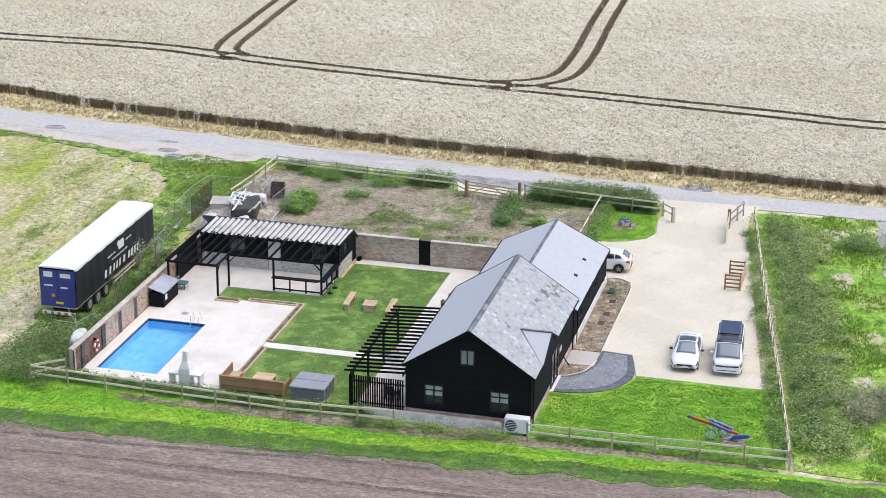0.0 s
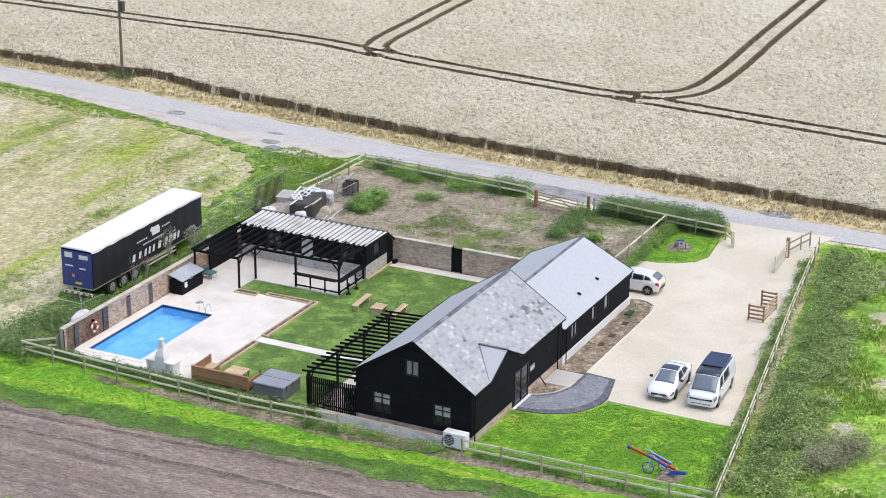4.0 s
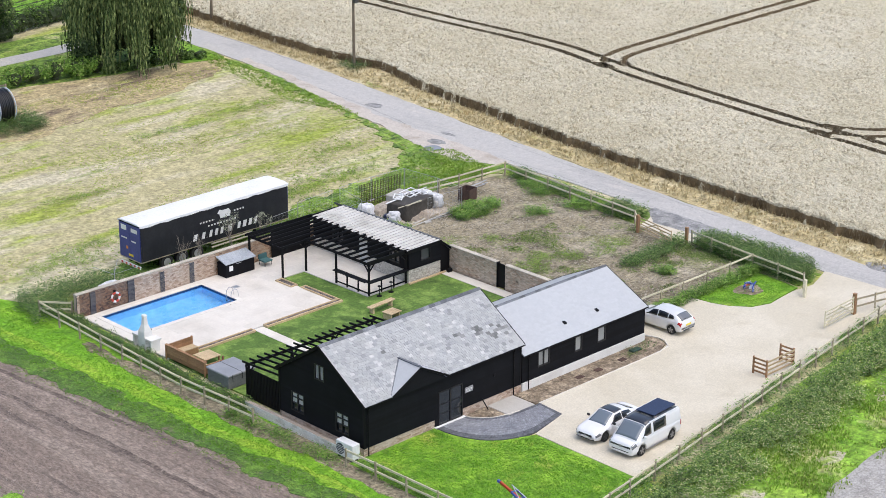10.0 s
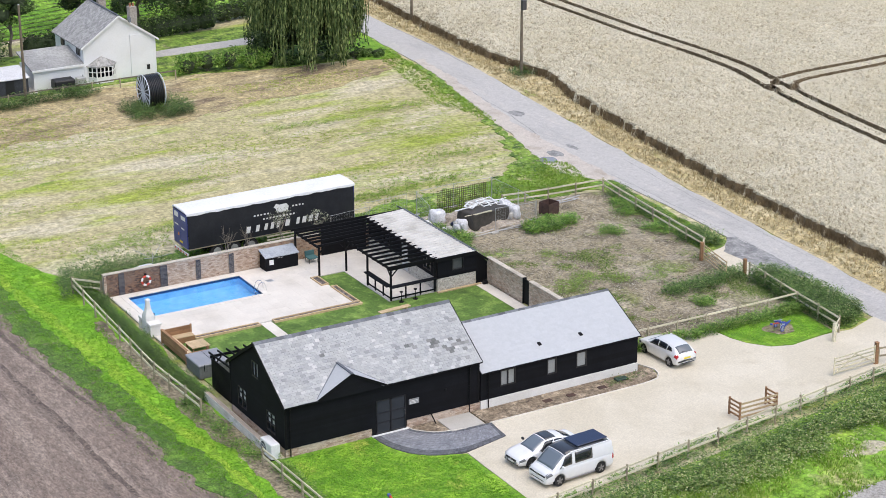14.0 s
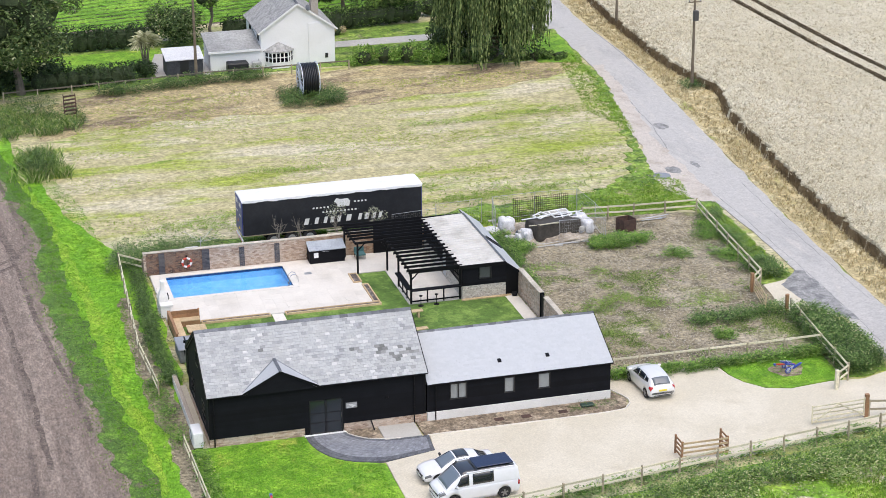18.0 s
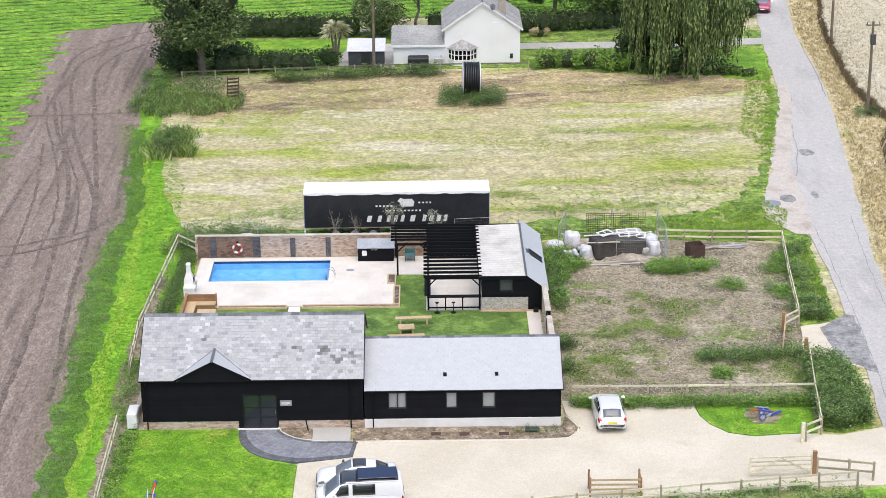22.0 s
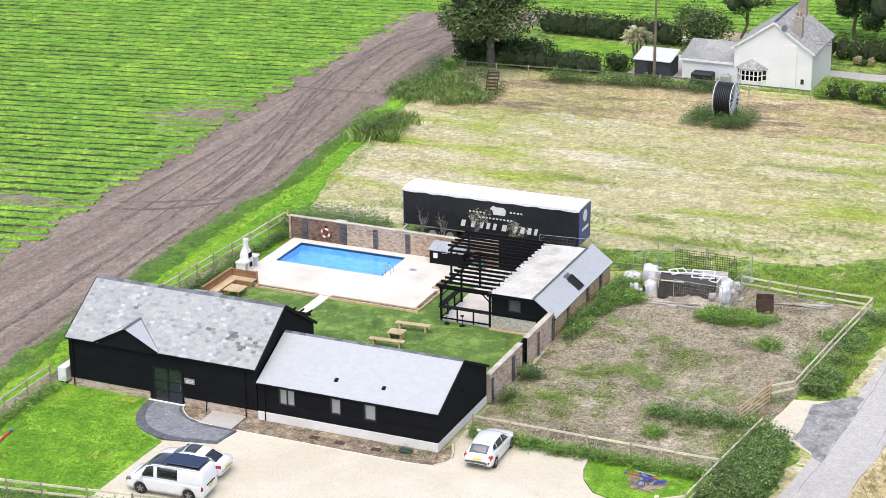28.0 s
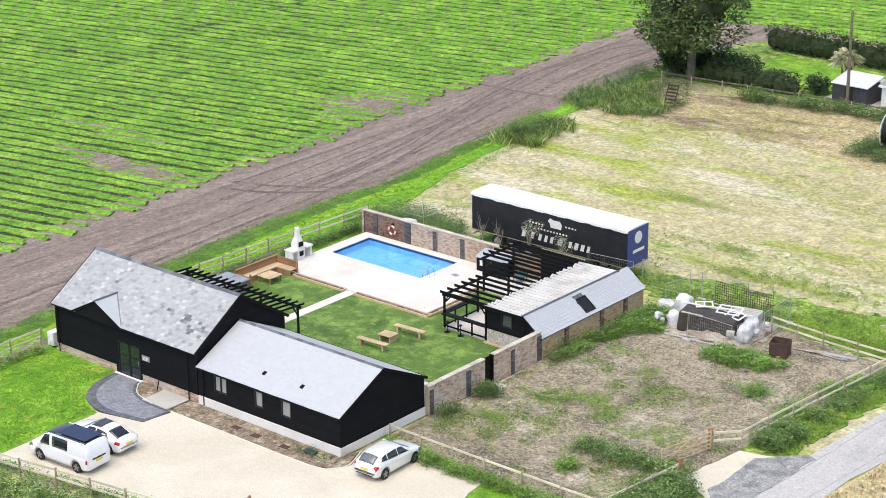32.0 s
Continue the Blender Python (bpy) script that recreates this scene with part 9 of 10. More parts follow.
lumpy("builders_bag", "dirty white builder's bag beside the tarpaulin", "builder's bag", (31.7, 27.3, 0.05), (0.4, 0.6, 0.5), M_BAG, 12, 15, 0.3, grp="builders' bags")
lumpy("builders_bag", "torn white bag against the garden wall", "builder's bag", (25.0, 28.7, 0.0), (0.6, 0.4, 0.3), M_BAG, 15, grp="builders' bags")
lumpy("refuse_sack", "dark blue refuse sack between the bags", "refuse sack", (26.7, 27.0, 0.0), (0.35, 0.35, 0.4), plain("navy_sack", (0.02, 0.025, 0.06), 0.4), 21)
pal = thing("timber_crate", "pale timber crate behind the wrapped stack", "crate", 30.3, 29.6, 0.3, 12)
for k in range(6):
    part("slat", boxed(-0.9, 0.9, -0.7 + 0.25 * k, -0.5 + 0.25 * k, 0.5, 0.53), M_CONC, pal)
part("box", boxed(-0.88, 0.88, -0.65, 0.68, 0.0, 0.48, 0.02), M_CONC, pal)
for k in range(7):
    y = 25.55 + 0.1 * k
    pl = tagged(link_mesh("scrap_plank", beamed((27.2 + 0.3 * (k % 3), y - 0.3, 0.05 + 0.04 * (k % 3)), (31.4 - 0.4 * (k % 2), y + 0.25 * (k % 3), 0.1 + 0.05 * (k % 2)), 0.12, 0.05), M_TIMBER_OLD if k % 2 else M_CONC), "weathered plank lying before the heap", "plank", group="scrap planks")
for k in range(8):
    a = tagged(link_mesh("scrap_pole", tubed((34.6 + 0.25 * k, 28.0 + 0.12 * k, 0.06), (37.9 + 0.3 * (k % 3), 28.9 - 0.2 * (k % 4), 0.1 + 0.05 * (k % 3)), 0.04), M_GALV if k % 2 else M_TIMBER_OLD), "grey scrap pole lying by the fence", "pole", group="scrap poles")
burner = thing("fire_box", "rusty steel fire box in the yard", "fire box", 34.5, 26.75, 0, 15)
for q in ((-0.55, 0.55, -0.5, -0.47), (-0.55, 0.55, 0.47, 0.5), (-0.55, -0.52, -0.47, 0.47), (0.52, 0.55, -0.47, 0.47)):
    part("side_plate", boxed(*q, 0.08, 0.98, 0.006), M_RUST, burner)
part("floor_plate", boxed(-0.52, 0.52, -0.47, 0.47, 0.08, 0.11), M_RUST, burner)
part("ash", boxed(-0.5, 0.5, -0.45, 0.45, 0.11, 0.3), M_CONC, burner)
for x in (-0.5, 0.5):
    for y in (-0.45, 0.45):
        part("foot", boxed(x - 0.04, x + 0.04, y - 0.04, y + 0.04, 0, 0.08), M_RUST, burner)


def mesh_panel(x0, y0, x1, y1, label="galvanised mesh security panel round the heap"):
    L = math.hypot(x1 - x0, y1 - y0)
    p = thing("mesh_panel", label, "mesh fence", x0, y0, 0, math.degrees(math.atan2(y1 - y0, x1 - x0)), group="mesh panels")
    for u in (0.03, L - 0.03):
        part("upright", tubed((u, 0, 0), (u, 0, 1.9), 0.018), M_GALV, p)
    for z in (0.15, 1.88):
        part("rail", tubed((0.03, 0, z), (L - 0.03, 0, z), 0.016), M_GALV, p)
    bm = bmesh.new()
    for k in range(1, int(L / 0.14)):
        beam(bm, (k * 0.14, 0, 0.15), (k * 0.14, 0.001, 1.88), 0.004, 0.004)
    for k in range(1, 8):
        beam(bm, (0, 0, 0.15 + k * 0.22), (L, 0, 0.15 + k * 0.22), 0.004, 0.004)
    part("wire_mesh", bm, M_GALV, p)
    part("block_foot", boxed(-0.3, 0.3, -0.12, 0.12, 0, 0.12, 0.02), M_CONC, p)


for q in ((25.2, 28.2, 25.9, 31.4), (25.9, 31.4, 29.2, 31.6), (29.2, 31.6, 32.4, 31.4), (32.4, 31.4, 32.6, 28.0), (32.6, 28.0, 32.4, 25.2), (28.9, 25.2, 32.2, 25.0), (21.5, 31.0, 25.1, 31.3), (18.0, 29.8, 21.4, 30.2)):
    mesh_panel(*q)
rusty_sheet = thing("rusty_mesh_sheet", "rusty steel reinforcing mesh sheet standing behind the heap", "steel mesh", 27.3, 30.75, 0, 0.5)
for k in range(27):
    part("upright_rod", beamed((0.02 + 0.16 * k, 0, 0.0), (0.02 + 0.16 * k, 0.01, 1.88), 0.022, 0.022), M_RUST, rusty_sheet)
for k in range(12):
    part("cross_rod", beamed((0, 0.03, 0.06 + 0.16 * k), (4.2, 0.03, 0.06 + 0.16 * k), 0.022, 0.022), M_RUST, rusty_sheet)
aerial = thing("clothes_line", "bare metal rotary clothes line behind the wall", "clothes line", 4.3, 29.2, 0)
part("mast", tubed((0, 0, 0), (0, 0, 1.9), 0.025), M_GALV, aerial)
for k in range(4):
    a = math.pi / 4 + math.pi * k / 2
    part("arm", tubed((0, 0, 1.5), (1.4 * math.cos(a), 1.4 * math.sin(a), 2.0), 0.015), M_GALV, aerial)
lumpy("rubble_bag", "pale rubble sack behind the pool wall", "builder's bag", (3.4, 28.6, 0.0), (0.8, 0.45, 0.7), M_BAG, 33)

# rubbish thrown on and round the tarpaulin
rj = random.Random(91)
for k in range(16):
    x, y = (rj.uniform(31.0, 32.2), rj.uniform(26.0, 29.4)) if k < 9 else (rj.uniform(25.6, 27.0), rj.uniform(26.0, 27.2))
    lumpy("rubbish_bag", "crumpled pale rubbish bag on the heap", "rubbish bag", (x, y, 0.25 + rj.uniform(-0.2, 0.3)), (rj.uniform(0.12, 0.3), rj.uniform(0.12, 0.26), rj.uniform(0.1, 0.22)), M_BAG if k % 3 else M_CONC, 50 + k, rj.uniform(0, 180), 0.2, "rubbish bags")
for k in range(8):
    x, y, a = rj.uniform(27.0, 31.5), rj.uniform(25.3, 28.6), rj.uniform(-0.3, 0.5)
    top = 1.22 if y > 26.2 else 0.1
    L = rj.uniform(0.5, 1.3)
    tagged(link_mesh("scrap_plank", beamed((x - L * math.cos(a), y - L * math.sin(a) * 0.5, top + 0.02 * k), (x + L * math.cos(a), y + L * math.sin(a) * 0.5, top + 0.06 + 0.02 * k), rj.uniform(0.06, 0.16), 0.04), (M_CONC, M_WHITE, M_TIMBER)[k % 3]), "pale scrap plank thrown on the heap", "plank", group="scrap planks")


def sapling(x, y, h, seed, leafed, label):
    q = random.Random(seed)
    t = thing("sapling", label, "sapling", x, y, 0, group="saplings by the trailer")
    bm = bmesh.new()
    tips = []
    tube(bm, (0, 0, -0.05), (q.gauss(0, 0.15), 0, h * 0.45), 0.03, 0.022, 6)
    for k in range(9):
        b = Vector((q.gauss(0, 0.1), q.gauss(0, 0.05), h * q.uniform(0.25, 0.5)))
        e = b + Vector((q.gauss(0, 0.32), q.gauss(0, 0.2), h * q.uniform(0.25, 0.5)))
        tube(bm, b, e, 0.018, 0.006, 5)
        for _ in range(2):
            g = b.lerp(e, q.uniform(0.4, 0.8))
            tube(bm, g, g + Vector((q.gauss(0, 0.25), q.gauss(0, 0.15), q.uniform(0.15, 0.5))), 0.009, 0.004, 4)
        tips.append(e)
    part("stem", bm, M_TWIG, t)
    if leafed:
        v, f = [], []
        for e in tips:
            leafy(v, f, e, 0.3, 28, 0.07, q)
        raw_mesh("leaves", v, f, L_PALE, t)


M_TWIG = surf("pale_dry_twig", [(0.22, 0.19, 0.15), (0.34, 0.3, 0.25)], rough=0.9, s1=4, s2=14)
L_PALE = leaf_mat("pale_sapling_leaves", [(0.0, (0.2, 0.22, 0.14)), (0.6, (0.36, 0.38, 0.27)), (1.0, (0.5, 0.5, 0.38))])
for x, h, leafed, lab in ((9.7, 3.4, False, "bare leaning sapling beside the trailer"), (11.2, 3.0, False, "bare forked sapling beside the trailer"), (13.75, 3.4, True, "pale-leaved sapling beside the trailer"), (16.5, 3.2, True, "pale-leaved sapling at the trailer's middle")):
    sapling(x, 29.0, h, int(x * 10), leafed, lab)

# ---- trees and shrubs ----


def limb(bm, a, b, r0, r1, rng_, bends=3):
    a, b = Vector(a), Vector(b)
    prev, pr = a, r0
    for k in range(1, bends + 1):
        t = k / bends
        q = a.lerp(b, t) + Vector((rng_.gauss(0, 0.1), rng_.gauss(0, 0.1), rng_.gauss(0, 0.05))) * (b - a).length * (0.3 if k < bends else 0)
        r = r0 + (r1 - r0) * t
        tube(bm, prev, q, pr, r, 8)
        prev, pr = q, r


def tree(x, y, h, crown, label, leaves, seed, trunk=0.35, clumps=26, per=190, size=0.32, base=0.35, name="tree", flat=0.8):
    r = random.Random(seed)
    t = thing(name, label, "tree", x, y, 0)
    bm = bmesh.new()
    top = Vector((r.gauss(0, 0.3), r.gauss(0, 0.3), h * 0.62))
    limb(bm, (0, 0, -0.2), top, trunk, trunk * 0.45, r, 4)
    v, f = [], []
    for k in range(clumps):
        a, u = r.uniform(0, 2 * math.pi), r.uniform(-0.9, 1.0)
        w = math.sqrt(max(0, 1 - u * u * 0.8)) * crown * r.uniform(0.35, 0.95)
        c = Vector((w * math.cos(a), w * math.sin(a), h * (base + 1) / 2 + u * h * (1 - base) / 2 * 0.82))
        if k < 12:
            s = top * r.uniform(0.45, 0.95)
            limb(bm, s, c, trunk * 0.3, 0.04, r, 3)
        leafy(v, f, c, crown * r.uniform(0.26, 0.42), int(per * 2.4), size * 0.58, r, flat)
    part("trunk", bm, M_BARKWOOD, t)
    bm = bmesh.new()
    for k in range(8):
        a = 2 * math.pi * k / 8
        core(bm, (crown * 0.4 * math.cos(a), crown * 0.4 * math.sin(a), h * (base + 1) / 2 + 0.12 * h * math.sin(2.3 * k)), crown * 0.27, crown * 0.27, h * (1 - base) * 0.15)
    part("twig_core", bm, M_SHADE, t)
    raw_mesh("crown", v, f, leaves, t)
    return t


def shrub(x, y, rx, ry, h, label, leaves, seed, n=500, size=0.16, name="shrub", category="shrub"):
    r = random.Random(seed)
    s = thing(name, label, category, x, y, 0)
    bm = bmesh.new()
    for k in range(6):
        a = 2 * math.pi * k / 6
        tube(bm, (0.1 * math.cos(a), 0.1 * math.sin(a), -0.05), (rx * 0.6 * math.cos(a), ry * 0.6 * math.sin(a), h * 0.7), 0.03, 0.01, 5)
    part("stems", bm, M_BARKWOOD, s)
    v, f = [], []
    k = max(4, n // 70)
    for i in range(k):
        a, q = r.uniform(0, 2 * math.pi), math.sqrt(r.random())
        c = (rx * 0.75 * q * math.cos(a), ry * 0.75 * q * math.sin(a), h * r.uniform(0.3, 0.8) * (1 - 0.35 * q))
        leafy(v, f, c, min(rx, ry, h) * r.uniform(0.35, 0.55), int(2.3 * n // k), size * 0.6, r)
    raw_mesh("foliage", v, f, leaves, s)
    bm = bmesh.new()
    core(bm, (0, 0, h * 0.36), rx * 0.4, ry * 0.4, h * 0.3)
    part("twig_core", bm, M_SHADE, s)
    return s


def growth(name, spots, h, leaves, label, category, seed, per=14, size=0.12, spread=0.28):
    """Leafy undergrowth that nobody could count."""
    r = random.Random(seed)
    v, f = [], []
    for x, y in spots:
        hh = h * r.uniform(0.55, 1.2)
        for _ in range(int(per * 1.65)):
            z = hh * r.uniform(0.1, 1.0)
            k = 1 - 0.55 * z / hh
            cx, cy = x + r.gauss(0, spread) * k, y + r.gauss(0, spread) * k
            s = 0.7 * size * r.uniform(0.6, 1.4)
            a = r.uniform(0, 2 * math.pi)
            ca, sa = math.cos(a) * s, math.sin(a) * s
            up = r.uniform(-0.3, 0.9) * s
            m = len(v)
            v += [(cx - ca * 0.2, cy - sa * 0.2, z), (cx + ca * 0.5 - sa * 0.45, cy + sa * 0.5 + ca * 0.45, z + up * 0.6), (cx + ca, cy + sa, z + up), (cx + ca * 0.5 + sa * 0.45, cy + sa * 0.5 - ca * 0.45, z + up * 0.5)]
            f += [(m, m + 1, m + 2, m + 3)]
    return tagged(raw_mesh(name, v, f, leaves), label, category, kind="stuff")


def strip(line, width, n, r):
    pts = curve_pts(line, 0.5)
    out = []
    for _ in range(n):
        x, y = r.choice(pts)
        out.append((x + r.gauss(0, width), y + r.gauss(0, width)))
    return out


r = random.Random(77)
tree(-4.3, 75.6, 12.5, 5.6, "tall broad ash tree at the field corner", L_ASH, 3, 0.42, 34, 210, 0.34, 0.2)
shrub(-6.2, 79.5, 3.4, 2.6, 3.2, "dark evergreen bushes below the ash tree", L_DARK, 8, 1500, 0.26)
shrub(-1.5, 78.8, 2.6, 2.0, 2.6, "dark evergreen bushes behind the ash tree", L_DARK, 9, 1200, 0.26)
shrub(-6.6, 76.4, 2.4, 1.8, 3.2, "dark bushes at the foot of the ash tree", L_DARK, 108, 1500, 0.24)
shrub(2.2, 78.2, 2.3, 1.5, 1.5, "rounded dark garden shrub", L_HEDGE, 10, 1200, 0.2)
shrub(7.0, 78.3, 1.5, 1.3, 1.9, "rounded dark garden shrub by the shed", L_DARK, 11, 900, 0.2)
shrub(11.6, 89.5, 3.2, 2.8, 5.2, "large flowering evergreen bush behind the yard", L_ASH, 12, 2600, 0.28)
tree(15.2, 91.0, 7.5, 2.8, "spreading dark green garden tree", L_HEDGE, 14, 0.18, 14, 110, 0.26, 0.35, flat=0.5)
tree(29.0, 93.0, 9.5, 3.8, "dark green tree behind the cottage drive", L_DARK, 15, 0.24, 20, 170, 0.32, 0.2)
tree(24.5, 97.0, 8.5, 3.4, "dark green tree beyond the cottage", L_DARK, 16, 0.22, 18, 160, 0.32, 0.2)
tree(33.8, 92.0, 7.5, 3.0, "dark green rounded tree by the drive", L_ASH, 17, 0.2, 16, 150, 0.3, 0.15)
shrub(35.6, 76.6, 2.3, 2.1, 4.6, "dark rounded evergreen beside the willow", L_DARK, 18, 2200, 0.24)
for k in range(5):
    shrub(27.2 + 2.0 * k, 76.6 - 0.25 * k + 0.2 * (k % 2), 1.9, 1.4, 1.9 + 0.3 * (k % 3), "arching green garden shrub at the field edge", L_WEED, 30 + k, 800, 0.2)
for k in range(5):
    shrub(36.5 + 2.2 * k, 74.6 - 0.3 * k, 1.5, 0.9, 0.9 + 0.2 * (k % 2), "low dark scrub below the willow", L_HEDGE, 40 + k, 420, 0.2)


def hedge(x0, y0, x1, y1, h, w, label, leaves, seed, dens=150):
    q = random.Random(seed)
    n = int(math.hypot(x1 - x0, y1 - y0) * 1.1)
    he = thing("hedge", label, "hedge")
    v, f = [], []
    bm = bmesh.new()
    for k in range(n + 1):
        x, y = x0 + (x1 - x0) * k / n, y0 + (y1 - y0) * k / n
        tube(bm, (x, y, -0.05), (x + q.gauss(0, 0.1), y, h * 0.8), 0.04, 0.015, 5)
        for z in (0.3, 0.62, 0.85):
            leafy(v, f, (x + q.gauss(0, 0.2), y + q.gauss(0, 0.15), h * z * q.uniform(0.92, 1.08)), w * q.uniform(0.7, 1.0), int(dens * 0.9), 0.14, q, 0.8)
    part("stems", bm, M_BARKWOOD, he)
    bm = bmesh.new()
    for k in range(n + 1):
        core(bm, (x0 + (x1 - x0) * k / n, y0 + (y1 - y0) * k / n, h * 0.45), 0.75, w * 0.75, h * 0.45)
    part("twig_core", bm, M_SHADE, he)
    raw_mesh("foliage", v, f, leaves, he)


hedge(-4.0, 89.3, 9.0, 89.0, 2.2, 0.9, "clipped dark garden hedge before the crop", L_DARK, 3)
hedge(-2.6, 76.3, 5.2, 76.8, 1.7, 1.0, "low rounded dark hedge along the garden fence", L_DARK, 13)
hedge(17.0, 90.5, 23.5, 90.5, 1.9, 0.9, "dark garden hedge behind the cottage", L_DARK, 4)
hedge(25.0, 90.0, 36.0, 91.5, 2.2, 1.0, "dark hedge along the cottage drive", L_HEDGE, 5)
hedge(38.0, 93.5, 49.0, 95.5, 1.8, 1.0, "dark hedge beyond the willow", L_HEDGE, 6)

willow = thing("weeping_willow", "large weeping willow with hanging fronds", "tree", 39.7, 76.2, 0)
bm = bmesh.new()
limb(bm, (0, 0, -0.2), (0.3, 0.2, 5.5), 0.5, 0.35, r, 4)
for k in range(9):
    a = 2 * math.pi * k / 9
    limb(bm, (0.2, 0.1, 3.5 + 0.25 * k), (3.4 * math.cos(a), 3.4 * math.sin(a), 8.5 + 0.4 * (k % 3)), 0.22, 0.05, r, 4)
part("trunk", bm, M_BARKWOOD, willow)
# inner willow leaves take the evergreen colour, painting shade within the crown
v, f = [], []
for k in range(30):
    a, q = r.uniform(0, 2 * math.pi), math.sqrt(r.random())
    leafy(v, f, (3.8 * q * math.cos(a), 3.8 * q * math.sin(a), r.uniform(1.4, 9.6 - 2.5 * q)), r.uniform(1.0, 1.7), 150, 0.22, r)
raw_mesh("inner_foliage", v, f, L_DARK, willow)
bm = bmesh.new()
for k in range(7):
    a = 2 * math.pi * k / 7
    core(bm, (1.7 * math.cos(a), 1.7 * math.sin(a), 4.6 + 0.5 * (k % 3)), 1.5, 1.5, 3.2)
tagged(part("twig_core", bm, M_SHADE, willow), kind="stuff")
v, f = [], []
for k in range(115):
    a, q = r.uniform(0, 2 * math.pi), r.random() ** 0.5
    R0 = 3.3 * q * (1 + 0.18 * math.sin(3 * a + 1))
    top = 12.2 - 4.6 * q * q + r.gauss(0, 0.6)
    drop = r.uniform(3.0, 7.0) + 4.2 * q
    for _ in range(40):
        x, y, z = R0 * math.cos(a) + r.gauss(0, 0.36), R0 * math.sin(a) + r.gauss(0, 0.36), top + r.gauss(0, 0.25)
        ln = drop * r.uniform(0.55, 1.08)
        out, seg = r.uniform(0.1, 0.22), int(ln / 0.26)
        for i in range(seg):
            t = i / seg
            x += math.cos(a) * out * (1 - t) ** 2 + r.gauss(0, 0.025)
            y += math.sin(a) * out * (1 - t) ** 2 + r.gauss(0, 0.025)
            z -= 0.26 * min(1.0, 0.15 + 1.5 * t)
            if z < 0.4:
                break
            s = r.uniform(0.06, 0.14)
            b = r.uniform(0, 2 * math.pi)
            cx, cy = math.cos(b) * s, math.sin(b) * s
            m = len(v)
            v += [(x, y, z + 0.18), (x + cx * 0.7, y + cy * 0.7, z + 0.02), (x + cx * 0.4, y + cy * 0.4, z - 0.24), (x - cx * 0.5, y - cy * 0.5, z - 0.02)]
            f += [(m, m + 1, m + 2, m + 3)]
raw_mesh("crown", v, f, L_WILLOW, willow)

palm = thing("cabbage_palm", "pale spiky cabbage palm in the garden", "palm", 7.6, 82.0, 0)
bm = bmesh.new()
heads = [(0, 0, 2.7), (0.5, 0.25, 2.35), (-0.45, -0.25, 2.4)]
for hx, hy, hz in heads:
    tube(bm, (hx * 0.2, hy * 0.2, -0.1), (hx, hy, hz), 0.14, 0.09, 8)
part("trunk", bm, M_BARKWOOD, palm)
v, f = [], []
for hx, hy, hz in heads:
    for k in range(170):
        a, e = r.uniform(0, 2 * math.pi), r.uniform(-0.8, 1.2)
        L = r.uniform(0.8, 1.4)
        dx, dy, dz = math.cos(a) * math.cos(e), math.sin(a) * math.cos(e), math.sin(e)
        m = len(v)
        px, py = -math.sin(a) * 0.05, math.cos(a) * 0.05
        v += [(hx + px, hy + py, hz), (hx - px, hy - py, hz), (hx + dx * L * 0.6 - px, hy + dy * L * 0.6 - py, hz + dz * L * 0.6), (hx + dx * L, hy + dy * L, hz + dz * L * 0.8 - 0.25)]
        f += [(m, m + 1, m + 2), (m, m + 2, m + 3)]
raw_mesh("fronds", v, f, leaf_mat("palm_fronds", [(0.0, (0.2, 0.22, 0.1)), (0.6, (0.42, 0.42, 0.24)), (1.0, (0.6, 0.58, 0.4))]), palm)
shrub(27.3, 88.2, 1.0, 0.8, 1.0, "pale ornamental grass by the drive", L_DRY, 61, 260, 0.2)



def clusters(spots, n):
    return [(r.gauss(x, w), r.gauss(y, w)) for x, y, w in spots for _ in range(int(n * w))]


tufts("field_edge_thicket", clusters([(-5.3, 50.8, 0.6), (-4.4, 52.6, 0.8), (-5.0, 54.8, 0.7), (-3.2, 51.4, 0.4), (-4.2, 56.4, 0.5)], 150), 0.85, L_SCRUB, "tall unkempt grass and weeds at the field edge", "weeds", r, 6, 0.03, 0.9, spread=0.16)
growth("thicket_weeds", clusters([(-4.9, 51.6, 0.7), (-4.2, 53.4, 0.8), (-5.2, 55.2, 0.5)], 70), 1.3, L_HEDGE, "dark weeds at the field edge", "weeds", 63, 18, 0.15, 0.3)
tufts("nettle_grass", clusters([(-6.6, 64.0, 1.0), (-4.2, 66.4, 1.2), (-1.8, 65.2, 0.8), (-6.2, 69.0, 1.0), (-7.6, 66.5, 0.7), (-3.2, 63.4, 0.6)], 150), 0.6, L_SCRUB, "tall grass among the nettles", "grass", r, 6, 0.03, 0.9, spread=0.16)
growth("nettle_patch", scatter([(-7.2, 61), (0.2, 62.5), (0.5, 68), (-3, 73), (-7.5, 72.5)], 230, r) + scatter([(-9.4, 63), (-7.2, 61), (-6.5, 74), (-9.6, 76)], 160, r), 0.9, L_HEDGE, "dense nettles and tall grass by the ash tree", "nettles", 1, 16, 0.16)
growth("fence_scrub", strip([(3.0, 73.4), (7, 73.8), (12, 74.6), (17, 75.0)], 0.7, 420, r), 0.85, L_HEDGE, "dark scrub outside the garden fence", "weeds", 71, 14, 0.16)
growth("reel_weeds", scatter([(17.3, 64.4), (19.4, 63.8), (22.6, 64.2), (23.2, 67.4), (22.4, 69.2), (17.4, 69.2)], 420, r), 0.8, L_HEDGE, "long dark grass round the pipe reel", "weeds", 2, 14, 0.14)
